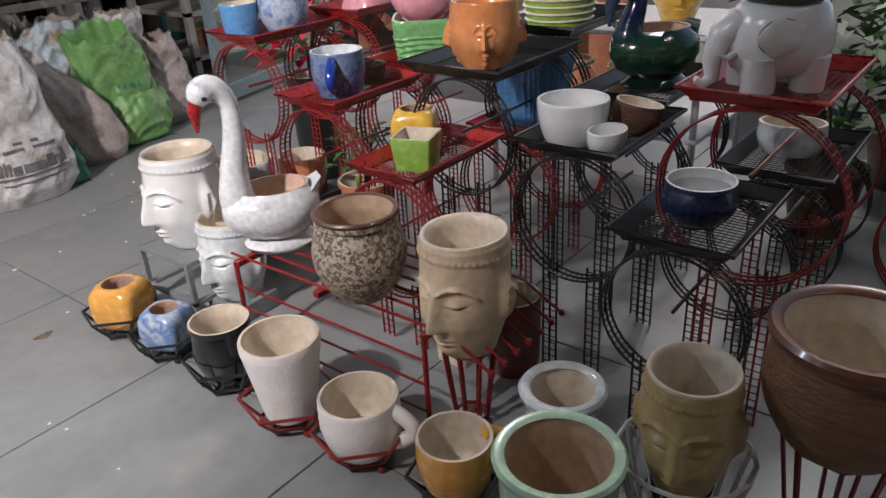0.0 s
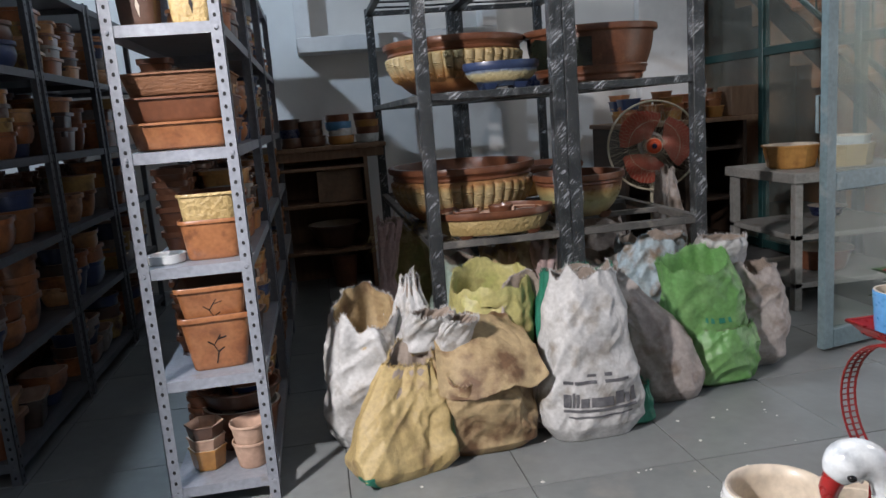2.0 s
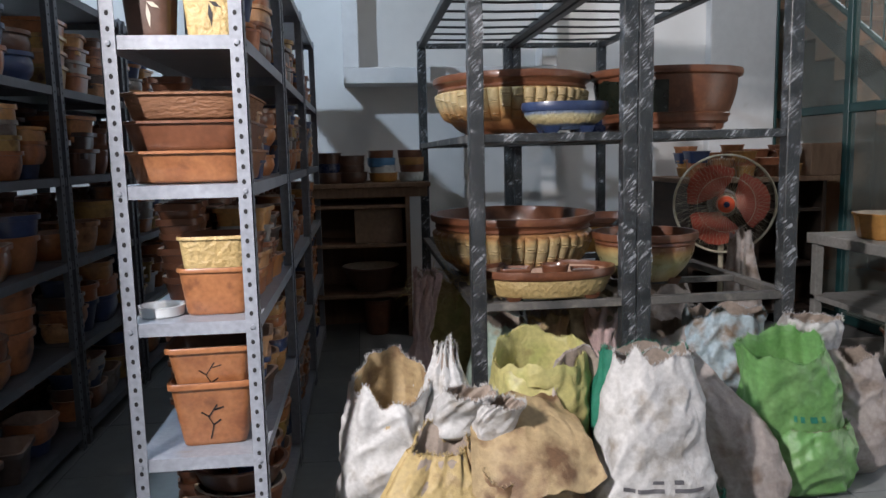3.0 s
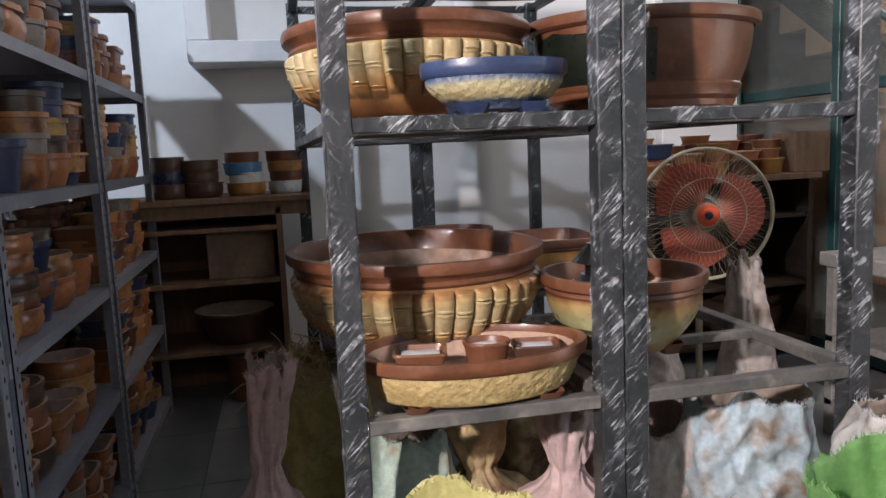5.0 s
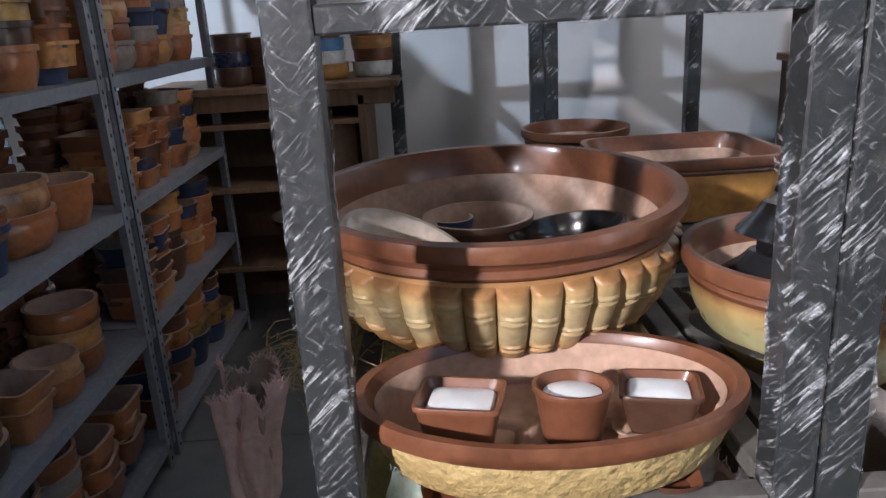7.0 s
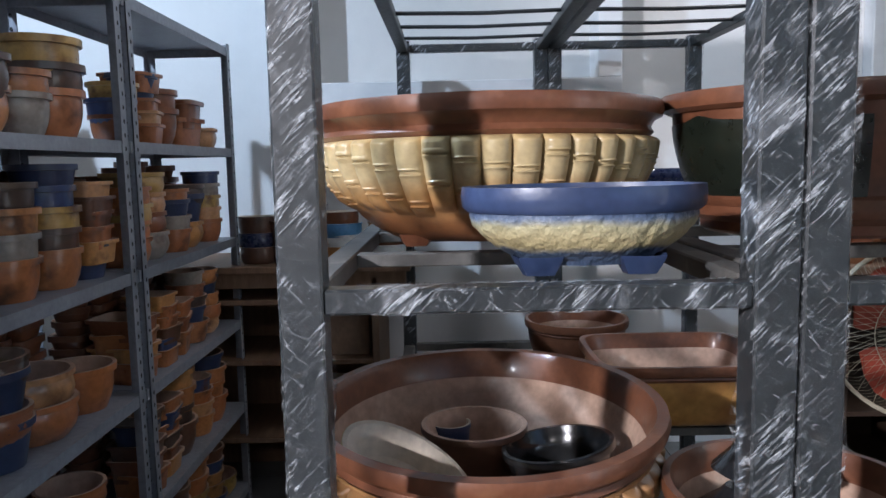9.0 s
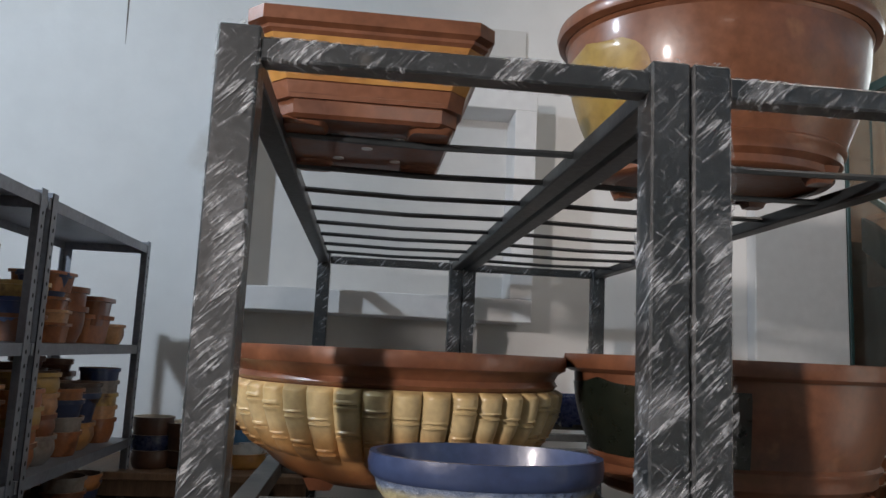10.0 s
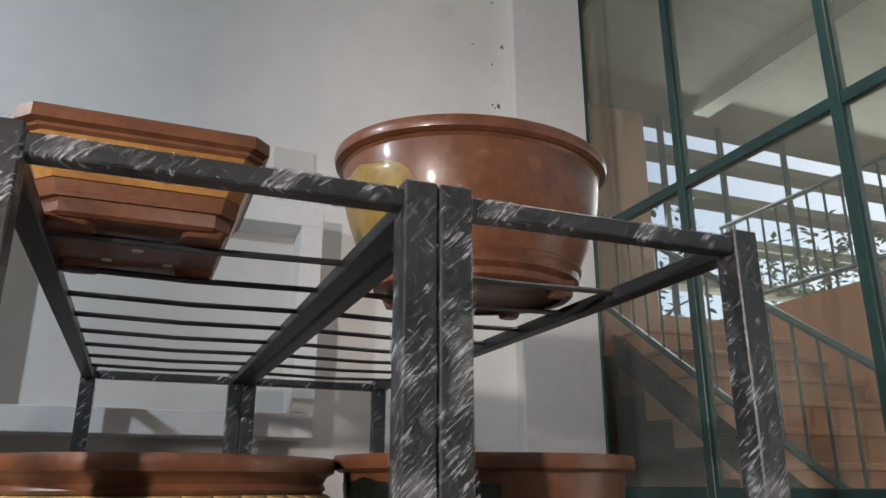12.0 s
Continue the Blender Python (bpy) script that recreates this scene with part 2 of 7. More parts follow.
M_SKYBLUE = mat("sky_blue_glaze", [(0.08, 0.25, 0.5), (0.11, 0.30, 0.56)], 0.3, scale=8, coat=0.4)
M_MARBLED = mat("blue_marbled_glaze", [(0.06, 0.13, 0.36), (0.42, 0.50, 0.58), (0.10, 0.2, 0.42), (0.5, 0.56, 0.6)], 0.35, scale=26, coat=0.3)
M_DKMARBLED = mat("dark_blue_marbled_glaze", [(0.02, 0.045, 0.17), (0.16, 0.22, 0.34), (0.03, 0.06, 0.2), (0.24, 0.30, 0.38)], 0.3, scale=24, coat=0.4)
M_BLUEPEB = mat("pebble_relief", [], 0.42, scale=24, bump=0.9, bscale=70, dist=0.01, coat=0.2, zstops=[(0.0, (0.035, 0.055, 0.11)), (0.38, (0.06, 0.085, 0.13)), (0.47, (0.40, 0.33, 0.17)), (0.60, (0.52, 0.43, 0.23)), (0.80, (0.44, 0.40, 0.24)), (0.92, (0.13, 0.17, 0.24)), (1.0, (0.05, 0.08, 0.16))], zspan=0.085, zwobble=0.02)
M_WHITE = mat("white_glaze", grain=0.25, cols=[(0.66, 0.685, 0.69), (0.73, 0.75, 0.75)], rough=0.18, scale=4, bump=0.04, coat=0.5)
M_WHITEROUGH = mat("white_stipple", [(0.72, 0.71, 0.68), (0.80, 0.79, 0.76)], 0.4, grain=0.25, scale=9, bump=0.45, bscale=150, dist=0.004)
M_ICE = mat("pale_blue_glaze", [(0.60, 0.66, 0.68), (0.68, 0.73, 0.74)], 0.28, scale=4, bump=0.04, coat=0.4)
M_BEIGE = mat("beige_ceramic", [(0.52, 0.40, 0.27), (0.60, 0.47, 0.33)], 0.5, scale=7, bump=0.1)
M_OCHREHEAD = mat("ochre_ceramic", [(0.40, 0.28, 0.11), (0.49, 0.36, 0.16)], 0.42, scale=7, bump=0.08, coat=0.2)
M_ORANGE = mat("orange_glaze", [(0.66, 0.24, 0.075), (0.74, 0.31, 0.12)], 0.2, scale=4, bump=0.03, coat=0.6)
M_YELLOW = mat("yellow_glaze", [(0.62, 0.36, 0.04), (0.72, 0.44, 0.07)], 0.25, scale=5, bump=0.03, coat=0.5)
M_ORANGEMUG = mat("orange_yellow_glaze", [(0.64, 0.31, 0.06), (0.72, 0.38, 0.09)], 0.25, scale=5, bump=0.04, coat=0.5)
M_LIME = mat("lime_glaze", [(0.21, 0.40, 0.06), (0.27, 0.47, 0.1)], 0.25, scale=5, coat=0.5)
M_LEAF = mat("leaf_green_glaze", [(0.13, 0.36, 0.13), (0.18, 0.43, 0.17)], 0.28, scale=5, coat=0.5)
M_MINT = mat("mint_glaze", [(0.36, 0.55, 0.40), (0.44, 0.63, 0.48)], 0.25, scale=5, coat=0.5)
M_PINK = mat("pink_glaze", [(0.63, 0.27, 0.33), (0.70, 0.34, 0.39)], 0.25, scale=4, coat=0.5)
M_PEACOCK = mat("peacock_glaze", [], 0.16, scale=4, coat=0.7, zstops=[(0.0, (0.005, 0.008, 0.012)), (0.35, (0.01, 0.05, 0.025)), (0.6, (0.008, 0.015, 0.06)), (1.0, (0.008, 0.01, 0.05))], zspan=0.3, zwobble=0.12)
M_BLACKGL = mat("black_glaze", [(0.008, 0.008, 0.009), (0.016, 0.016, 0.016)], 0.2, scale=6, coat=0.5)
M_BLACKGREEN = mat("black_green_glaze", [(0.007, 0.010, 0.007), (0.014, 0.018, 0.012)], 0.3, scale=6, coat=0.4, stain=(0.035, 0.022, 0.012), amount=0.62)
M_COBALT = mat("cobalt_glaze", [(0.01, 0.035, 0.26), (0.015, 0.05, 0.34)], 0.22, scale=6, coat=0.5)
M_DKGREEN = mat("dark_green_glaze", [(0.012, 0.035, 0.015), (0.025, 0.06, 0.025)], 0.25, scale=6, coat=0.5)
M_SPECK = mat("speckled_crackle", [(0.03, 0.02, 0.014), (0.50, 0.43, 0.34), (0.05, 0.03, 0.02), (0.52, 0.44, 0.34)], 0.4, scale=70, bump=0.6, bscale=60, dist=0.006)
M_TERRA = mat("terracotta", [(0.45, 0.16, 0.075), (0.56, 0.23, 0.12)], 0.45, scale=6, coat=0.2)
M_ROUGHCLAY = mat("scratched_clay", [(0.17, 0.075, 0.035), (0.26, 0.125, 0.06)], 0.6, scale=22, bump=0.9, bscale=60, stretch=(1, 1, 3), dist=0.006)
M_CLAYIN = mat("tan_clay_inside", [(0.42, 0.30, 0.20), (0.52, 0.39, 0.28)], 0.5, scale=5, coat=0.15)
M_CREAMIN = mat("cream_inside", [(0.60, 0.52, 0.41), (0.68, 0.60, 0.49)], 0.4, scale=5, coat=0.2)
M_REDWIRE = mat("red_enamel_wire", [(0.17, 0.010, 0.010), (0.26, 0.018, 0.016)], 0.35, scale=14, coat=0.2, stain=(0.16, 0.02, 0.018), amount=0.62)
M_BLKWIRE = mat("black_enamel_wire", [(0.01, 0.01, 0.011), (0.022, 0.022, 0.022)], 0.35, scale=14, coat=0.2)
M_WHTWIRE = mat("white_enamel_wire", [(0.6, 0.6, 0.6), (0.7, 0.7, 0.7)], 0.4, scale=14)
M_GREYWIRE = mat("grey_stand_steel", [(0.16, 0.18, 0.19), (0.25, 0.27, 0.28)], 0.5, scale=14)
M_RED = mat("red_enamel", [(0.27, 0.014, 0.014), (0.36, 0.022, 0.02)], 0.3, scale=9, coat=0.3)
M_PETAL = mat("red_petal", [(0.55, 0.015, 0.04), (0.7, 0.03, 0.07)], 0.5, scale=20)
M_SACKW = mat("white_woven_sack", [(0.50, 0.50, 0.49), (0.63, 0.63, 0.62)], 0.55, scale=7, bump=0.5, bscale=220, stain=(0.30, 0.265, 0.22), amount=0.54, crumple=0.16)
M_SACKY = mat("tan_woven_sack", [(0.42, 0.31, 0.13), (0.54, 0.42, 0.20)], 0.5, scale=7, bump=0.5, bscale=220, stain=(0.27, 0.18, 0.09), amount=0.56, crumple=0.16)
M_SACKB = mat("brown_stained_sack", [(0.40, 0.29, 0.15), (0.50, 0.38, 0.21)], 0.6, scale=6, bump=0.5, bscale=220, stain=(0.16, 0.09, 0.045), amount=0.47, crumple=0.16)
M_SACKG = mat("green_woven_sack", [(0.12, 0.29, 0.08), (0.20, 0.38, 0.14)], 0.4, scale=7, bump=0.4, bscale=220, stain=(0.2, 0.36, 0.12), amount=0.62, crumple=0.16)
M_SACKL = mat("yellow_green_sack", [(0.40, 0.37, 0.13), (0.50, 0.46, 0.19), (0.38, 0.42, 0.13)], 0.45, scale=7, bump=0.4, bscale=220, stain=(0.24, 0.19, 0.08), amount=0.56, crumple=0.16)
M_SACKT = mat("teal_sack", [(0.02, 0.17, 0.11), (0.04, 0.25, 0.16)], 0.5, scale=8, bump=0.4, bscale=220, crumple=0.16)
M_SACKP = mat("dusty_grey_sack", [(0.36, 0.31, 0.28), (0.47, 0.42, 0.39)], 0.65, scale=6, bump=0.5, bscale=220, stain=(0.22, 0.16, 0.12), amount=0.54, crumple=0.16)
M_SACKC = mat("pale_blue_printed_sack", [(0.33, 0.42, 0.46), (0.42, 0.50, 0.53)], 0.5, scale=7, bump=0.4, bscale=220, stain=(0.22, 0.16, 0.11), amount=0.49, crumple=0.16)
M_SACKPT = mat("pale_teal_sack", [(0.33, 0.44, 0.37), (0.42, 0.52, 0.44)], 0.5, scale=7, bump=0.4, bscale=220, stain=(0.36, 0.28, 0.18), amount=0.56, crumple=0.16)
M_SACKPK = mat("pink_grey_sack", [(0.52, 0.36, 0.34), (0.60, 0.46, 0.44)], 0.6, scale=6, bump=0.4, bscale=220, crumple=0.16)
M_INK = mat("grey_print", [(0.09, 0.09, 0.10), (0.19, 0.19, 0.2)], 0.6, scale=40, bump=0)
M_SOIL = mat("dry_soil", [(0.10, 0.07, 0.045), (0.2, 0.145, 0.09)], 0.95, scale=30, bump=0.9, bscale=60, dist=0.02)
M_HUSK = mat("sack_inside", [(0.26, 0.21, 0.17), (0.36, 0.30, 0.25)], 0.8, scale=10)
M_STRAW = mat("straw", [(0.42, 0.32, 0.14), (0.55, 0.45, 0.24)], 0.8, scale=30)
M_WOOD = mat("dark_wood", [(0.028, 0.016, 0.010), (0.055, 0.031, 0.018)], 0.6, scale=4, stretch=(1, 1, 8), bump=0.2)
M_PLY = mat("old_plywood", [(0.17, 0.10, 0.06), (0.25, 0.155, 0.095)], 0.65, scale=4, stretch=(8, 1, 1), bump=0.15)
M_CARD = mat("cardboard", [(0.20, 0.13, 0.085), (0.26, 0.175, 0.115)], 0.8, scale=5)
M_TABLE = mat("worn_table_steel", [(0.20, 0.20, 0.185), (0.31, 0.30, 0.28)], 0.55, scale=6, stain=(0.14, 0.10, 0.07), amount=0.58)
M_STEP = mat("terracotta_step", [(0.47, 0.22, 0.12), (0.58, 0.31, 0.18)], 0.5, scale=5, stain=(0.33, 0.17, 0.10), amount=0.6)
M_STAIRWALL = mat("stair_wall", [(0.50, 0.31, 0.20), (0.60, 0.42, 0.30)], 0.8, scale=2, stain=(0.34, 0.18, 0.10), amount=0.6)
M_TERRAWALL = mat("terracotta_wall", [(0.44, 0.19, 0.09), (0.54, 0.26, 0.13)], 0.7, scale=2, stretch=(1, 6, 0.6), stain=(0.32, 0.13, 0.06), amount=0.6)
M_FANBLADE = mat("red_fan_blade", [(0.30, 0.05, 0.025), (0.38, 0.07, 0.04)], 0.4, scale=6, stain=(0.25, 0.07, 0.04), amount=0.6)
M_FANHUB = mat("orange_fan_hub", [(0.62, 0.08, 0.025), (0.7, 0.11, 0.035)], 0.4, scale=6)
M_CAGE = mat("dull_cream_cage", [(0.42, 0.37, 0.26), (0.55, 0.50, 0.38)], 0.45, metal=0.1, scale=10)
M_GREENERY = mat("leaves", [(0.03, 0.09, 0.02), (0.09, 0.2, 0.045)], 0.5, scale=9, bump=0.1)
M_GROUND = mat("yard_ground", [(0.14, 0.12, 0.10), (0.22, 0.19, 0.16)], 0.9, scale=2)
M_COIR = mat("coconut_husk", [(0.10, 0.045, 0.03), (0.2, 0.10, 0.065)], 0.9, scale=40, bump=0.9, bscale=120, stretch=(1, 1, 4), dist=0.008)
M_ROPE = mat("jute_rope", [(0.5, 0.36, 0.3), (0.6, 0.45, 0.4)], 0.8, scale=60)
M_CLAYPICK = mat("mixed_glazes", [], 0.33, scale=9, coat=0.5, bump=0.2, stain=(0.11, 0.045, 0.022), amount=0.53,
                 pick=[(0.42, 0.15, 0.05), (0.50, 0.21, 0.07), (0.22, 0.08, 0.035), (0.54, 0.27, 0.09), (0.13, 0.06, 0.035), (0.44, 0.16, 0.06), (0.50, 0.32, 0.10),
                       (0.27, 0.10, 0.045), (0.035, 0.06, 0.15), (0.40, 0.16, 0.06), (0.56, 0.30, 0.14), (0.07, 0.045, 0.035), (0.36, 0.13, 0.05), (0.28, 0.25, 0.22)])



def glass(name, tint, rough=0.02, dirt=0.05):
    m, ns, ln, b = tree(name)
    out = ns["Material Output"]
    tr, gl, df, mx, mx2, fr = (ns.new(k) for k in ("ShaderNodeBsdfTransparent", "ShaderNodeBsdfGlossy", "ShaderNodeBsdfDiffuse", "ShaderNodeMixShader", "ShaderNodeMixShader", "ShaderNodeLayerWeight"))
    tr.inputs[0].default_value = (*tint, 1)
    gl.inputs[1].default_value = rough
    df.inputs[0].default_value = (0.5, 0.55, 0.5, 1)
    fr.inputs[0].default_value = 0.5
    pw, sc = ns.new("ShaderNodeMath"), ns.new("ShaderNodeMath")
    pw.operation, sc.operation = "POWER", "MULTIPLY_ADD"
    pw.inputs[1].default_value, sc.inputs[1].default_value, sc.inputs[2].default_value = 4.0, 0.7, 0.03
    ln.new(fr.outputs["Facing"], pw.inputs[0])
    ln.new(pw.outputs[0], sc.inputs[0])
    ln.new(sc.outputs[0], mx.inputs[0])
    ln.new(tr.outputs[0], mx.inputs[1])
    ln.new(gl.outputs[0], mx.inputs[2])
    nzd, rp = ns.new("ShaderNodeTexNoise"), ns.new("ShaderNodeMapRange")
    nzd.inputs["Scale"].default_value = 3
    rp.inputs["To Min"].default_value, rp.inputs["To Max"].default_value = dirt * 0.4, dirt * 1.6
    ln.new(nzd.outputs[0], rp.inputs["Value"])
    ln.new(rp.outputs[0], mx2.inputs[0])
    ln.new(mx.outputs[0], mx2.inputs[1])
    ln.new(df.outputs[0], mx2.inputs[2])
    ln.new(mx2.outputs[0], out.inputs[0])
    return m


M_GLASS = glass("dusty_glass", (0.90, 0.94, 0.92), 0.03, 0.085)


# ---- mesh tools ----
class Geo:
    """Collects vertices and faces for one mesh."""

    def __init__(self):
        self.v, self.f, self.mi = [], [], []

    def add(self, vs, fs, m=0):
        k = len(self.v)
        self.v += [tuple(p) for p in vs]
        self.f += [tuple(i + k for i in q) for q in fs]
        self.mi += [m] * len(fs)
        return self

    def box(self, x0, x1, y0, y1, z0, z1, m=0):
        vs = [(x, y, z) for z in (z0, z1) for y in (y0, y1) for x in (x0, x1)]
        return self.add(vs, [(0, 2, 3, 1), (4, 5, 7, 6), (0, 1, 5, 4), (2, 6, 7, 3), (0, 4, 6, 2), (1, 3, 7, 5)], m)

    def lathe(self, prof, n=32, a=1.0, b=1.0, e=2.0, disp=None, m=0, caps=(True, True), centre=(0, 0, 0), rotate=0.0):
        vs, fs = [], []
        for i, (r, z) in enumerate(prof):
            for j in range(n):
                t = 2 * PI * j / n
                c, s = math.cos(t + rotate), math.sin(t + rotate)
                cx = math.copysign(abs(c) ** (2 / e), c)
                cy = math.copysign(abs(s) ** (2 / e), s)
                rr = r + (disp(t, i, z) if disp else 0)
                vs.append((centre[0] + a * rr * cx, centre[1] + b * rr * cy, centre[2] + z))
        for i in range(len(prof) - 1):
            for j in range(n):
                k = (j + 1) % n
                fs.append((i * n + j, i * n + k, (i + 1) * n + k, (i + 1) * n + j))
        if caps[0]:
            fs.append(tuple(reversed(range(n))))
        if caps[1]:
            fs.append(tuple(range((len(prof) - 1) * n, len(prof) * n)))
        return self.add(vs, fs, m)

    def tube(self, pts, r, n=5, closed=False, m=0):
        pts = [Vector(p) for p in pts]
        q = len(pts)
        vs, fs = [], []
        side = None
        for i, p in enumerate(pts):
            d = (pts[(i + 1) % q] - pts[i - 1]) if closed or 0 < i < q - 1 else (pts[1] - p if i == 0 else p - pts[i - 1])
            d.normalize()
            if side is None:
                side = d.cross(Vector((0.03, 0.05, 1)))
                if side.length < 0.05:
                    side = d.cross(Vector((1, 0.1, 0)))
            s = (side - d * side.dot(d)).normalized()
            side = s
            u = s.cross(d)
            rr = r[i] if isinstance(r, (list, tuple)) else r
            for j in range(n):
                t = 2 * PI * j / n
                vs.append(p + s * (rr * math.cos(t)) + u * (rr * math.sin(t)))
        for i in range(q if closed else q - 1):
            o = ((i + 1) % q) * n
            for j in range(n):
                k = (j + 1) % n
                fs.append((i * n + j, i * n + k, o + k, o + j))
        if not closed:
            fs += [tuple(reversed(range(n))), tuple(range((q - 1) * n, q * n))]
        return self.add(vs, fs, m)

    def mesh(self, name, mats, bevel=0.0, smooth=40):
        me = bpy.data.meshes.new(name)
        me.from_pydata(self.v, [], self.f)
        for mt in mats if isinstance(mats, (list, tuple)) else [mats]:
            me.materials.append(mt)
        me.polygons.foreach_set("material_index", self.mi)
        if bevel:
            bm = bmesh.new()
            bm.from_mesh(me)
            bmesh.ops.bevel(bm, geom=bm.edges[:], offset=bevel, segments=1, affect="EDGES", clamp_overlap=True)
            bm.to_mesh(me)
            bm.free()
        if smooth:
            me.polygons.foreach_set("use_smooth", [True] * len(me.polygons))
            me.set_sharp_from_angle(angle=radians(smooth))
        me.update()
        return me


def thing(name, at, label, category, group="", rz=0.0, kind=""):
    ob = new(name)
    ob.empty_display_size = 0.1
    ob.matrix_basis = pose(*at, 0, 0, rz)
    return tagged(ob, label, category, group, kind)


def part(name, g, material, parent, label="", bevel=0.0, smooth=40):
    ob = new(name, g.mesh(name, material, bevel, smooth) if isinstance(g, Geo) else g)
    ob.parent = parent
    return tagged(ob, label)


def solo(name, g, material, at, label, category, group="", rz=0.0, kind="", bevel=0.0, smooth=40, rx=0.0, ry=0.0):
    ob = new(name, g.mesh(name, material, bevel, smooth) if isinstance(g, Geo) else g)
    ob.matrix_basis = pose(*at, rx, ry, rz)
    return tagged(ob, label, category, group, kind)


def setting(name, g, material, label, category="", bevel=0.0, smooth=0, parent=None):
    ob = new(name, g.mesh(name, material, bevel, smooth))
    if parent:
        ob.parent = parent
    return tagged(ob, label, category, "", "structure")


def arc(cx, cz, r, t0, t1, n, y=0.0, plane="xz"):
    out = []
    for i in range(n):
        t = t0 + (t1 - t0) * i / (n - 1)
        p, q = cx + r * math.cos(t), cz + r * math.sin(t)
        out.append((p, y, q) if plane == "xz" else (y, p, q))
    return out


def fbm(x, y, z):
    return noise.noise(Vector((x, y, z)))


# ---- large structure ----
XW, XG, YN, YS, ZC = -2.64, 3.60, 6.75, -5.2, 5.6
setting("wall_north", Geo().box(XW - 0.2, 3.53, YN, YN + 0.22, 0, ZC), M_WALL, "off-white painted back wall with stains", "wall")
setting("wall_west", Geo().box(XW - 0.2, XW, YS, YN, 0, ZC), M_DIM, "plain unseen side wall, coloured dark to keep bounce low", "wall")
setting("wall_south", Geo().box(XW - 0.2, XG + 0.1, YS - 0.2, YS, 0, ZC), M_DIM, "plain unseen end wall, coloured dark to keep bounce low", "wall")
setting("ceiling", Geo().box(XW - 0.2, XG + 0.1, YS - 0.2, YN + 0.22, ZC, ZC + 0.15), M_CEIL, "plain unseen ceiling, coloured dark to keep bounce low", "ceiling")
setting("pilaster", Geo().box(2.965, 3.487, 6.66, YN, 0, ZC), M_TRIM, "white painted pilaster beside the glazing", "pillar", bevel=0.006)

# Unseen column, added to keep the flood off the left shelving and wall.
setting("column", Geo().box(-1.60, -0.915, 1.9, 2.2, 0, ZC), M_DIM, "plain unseen column, added to block the flood light", "pillar", bevel=0.006)

part("paint_crack", Geo().tube([(-0.401, YN, 3.853), (-0.385, YN, 3.70), (-0.374, YN, 3.55), (-0.360, YN, 3.374), (-0.355, YN, 3.184), (-0.352, YN, 3.044)], [0.001, 0.004, 0.005, 0.006, 0.004, 0.001], 6), M_DIM, bpy.data.objects["wall_north"], "dark crack in the wall paint")
rr = random.Random(17)
for k in range(26):
    cx, cz, q = 2.88 + rr.gauss(0, 0.07), rr.uniform(3.2, 5.2), rr.uniform(0.004, 0.014)
    sp = part("damp_spot", Geo().lathe([(q, 0.0), (q * 0.8, 0.0012)], 9, 1, rr.uniform(0.5, 1.6), 2, lambda t, i, z: q * 0.3 * math.sin(3 * t + cz)), M_DIM, bpy.data.objects["wall_north"])
    sp.matrix_basis = pose(cx, YN - 0.0002, cz, 90, 0, 0)

# wall board: a shallow white frame round a pale recess
g = Geo()
for x0, x1, z0, z1 in ((0.22, 1.73, 1.72, 1.83), (0.22, 1.73, 2.76, 2.87), (0.22, 0.33, 1.83, 2.76), (1.62, 1.73, 1.83, 2.76)):
    g.box(x0, x1, 6.45, YN, z0, z1)
frame_panel = setting("wall_panel", g, M_TRIM, "white boxed frame fixed high on the wall", "panel", bevel=0.004)
part("recess", Geo().box(0.33, 1.62, 6.66, YN - 0.001, 1.83, 2.76), M_PALE, frame_panel, "pale stained recess", smooth=0)
setting("wall_recess", Geo().box(1.5, 1.72, 6.735, YN, 3.02, 3.3), M_PALE, "pale patch on the wall", "panel")

# glazed partition
wall_glass = tagged(new("window_1"), "tall green steel glazed partition", "window", "", "structure")


def post(x0, x1, y0, y1, z0, z1, m=M_GREENSTEEL, nm="window_frame"):
    return part(nm, Geo().box(x0, x1, y0, y1, z0, z1), m, wall_glass, bevel=0.004, smooth=0)


YPOSTS = [6.94, 5.92, 4.91, 3.93, 2.60, 2.155, 1.05, 0.0, -1.05, -2.1, -3.15, -4.2]
for i, yp in enumerate(YPOSTS):
    post(XG - 0.03, XG + 0.03, yp - 0.028, yp + 0.028, 0, ZC)
post(3.488, 3.510, 6.655, 6.68, 0, ZC, M_GREENSTEEL)
for i in range(len(YPOSTS) - 1):
    y1, y0 = YPOSTS[i] - 0.028, YPOSTS[i + 1] + 0.028
    levels = [0.04, 1.47, 3.08, 5.5]
    if i == 3:
        levels = [2.14, 3.08, 5.5]
    if i in (5,):
        levels = [2.14, 3.08, 5.5]
    for z in levels:
        post(XG - 0.026, XG + 0.026, y0, y1, z - 0.03, z + 0.03)
    for a, b in zip(levels, levels[1:]):
        pn = part("pane", Geo().box(XG - 0.004, XG + 0.004, y0 + 0.001, y1 - 0.001, a + 0.031, b - 0.031), M_GLASS, wall_glass, smooth=0)
        pn.visible_shadow = False

# open glazed door
door = tagged(new("door_1"), "blue-grey steel glazed door standing open into the room", "door", "", "structure")
door.matrix_basis = pose(3.55, 3.92, 0.0, 0, 0, 192)
DW = 1.13
for x0, x1, z0, z1 in ((0.0, 0.05, 0.02, 2.1), (DW - 0.06, DW, 0.02, 2.1), (0.05, DW - 0.06, 0.02, 0.11), (0.05, DW - 0.06, 2.03, 2.1), (0.05, DW - 0.06, 0.74, 0.82)):
    part("door_frame", Geo().box(x0, x1, -0.02, 0.02, z0, z1), M_BLUESTEEL, door, bevel=0.004, smooth=0)
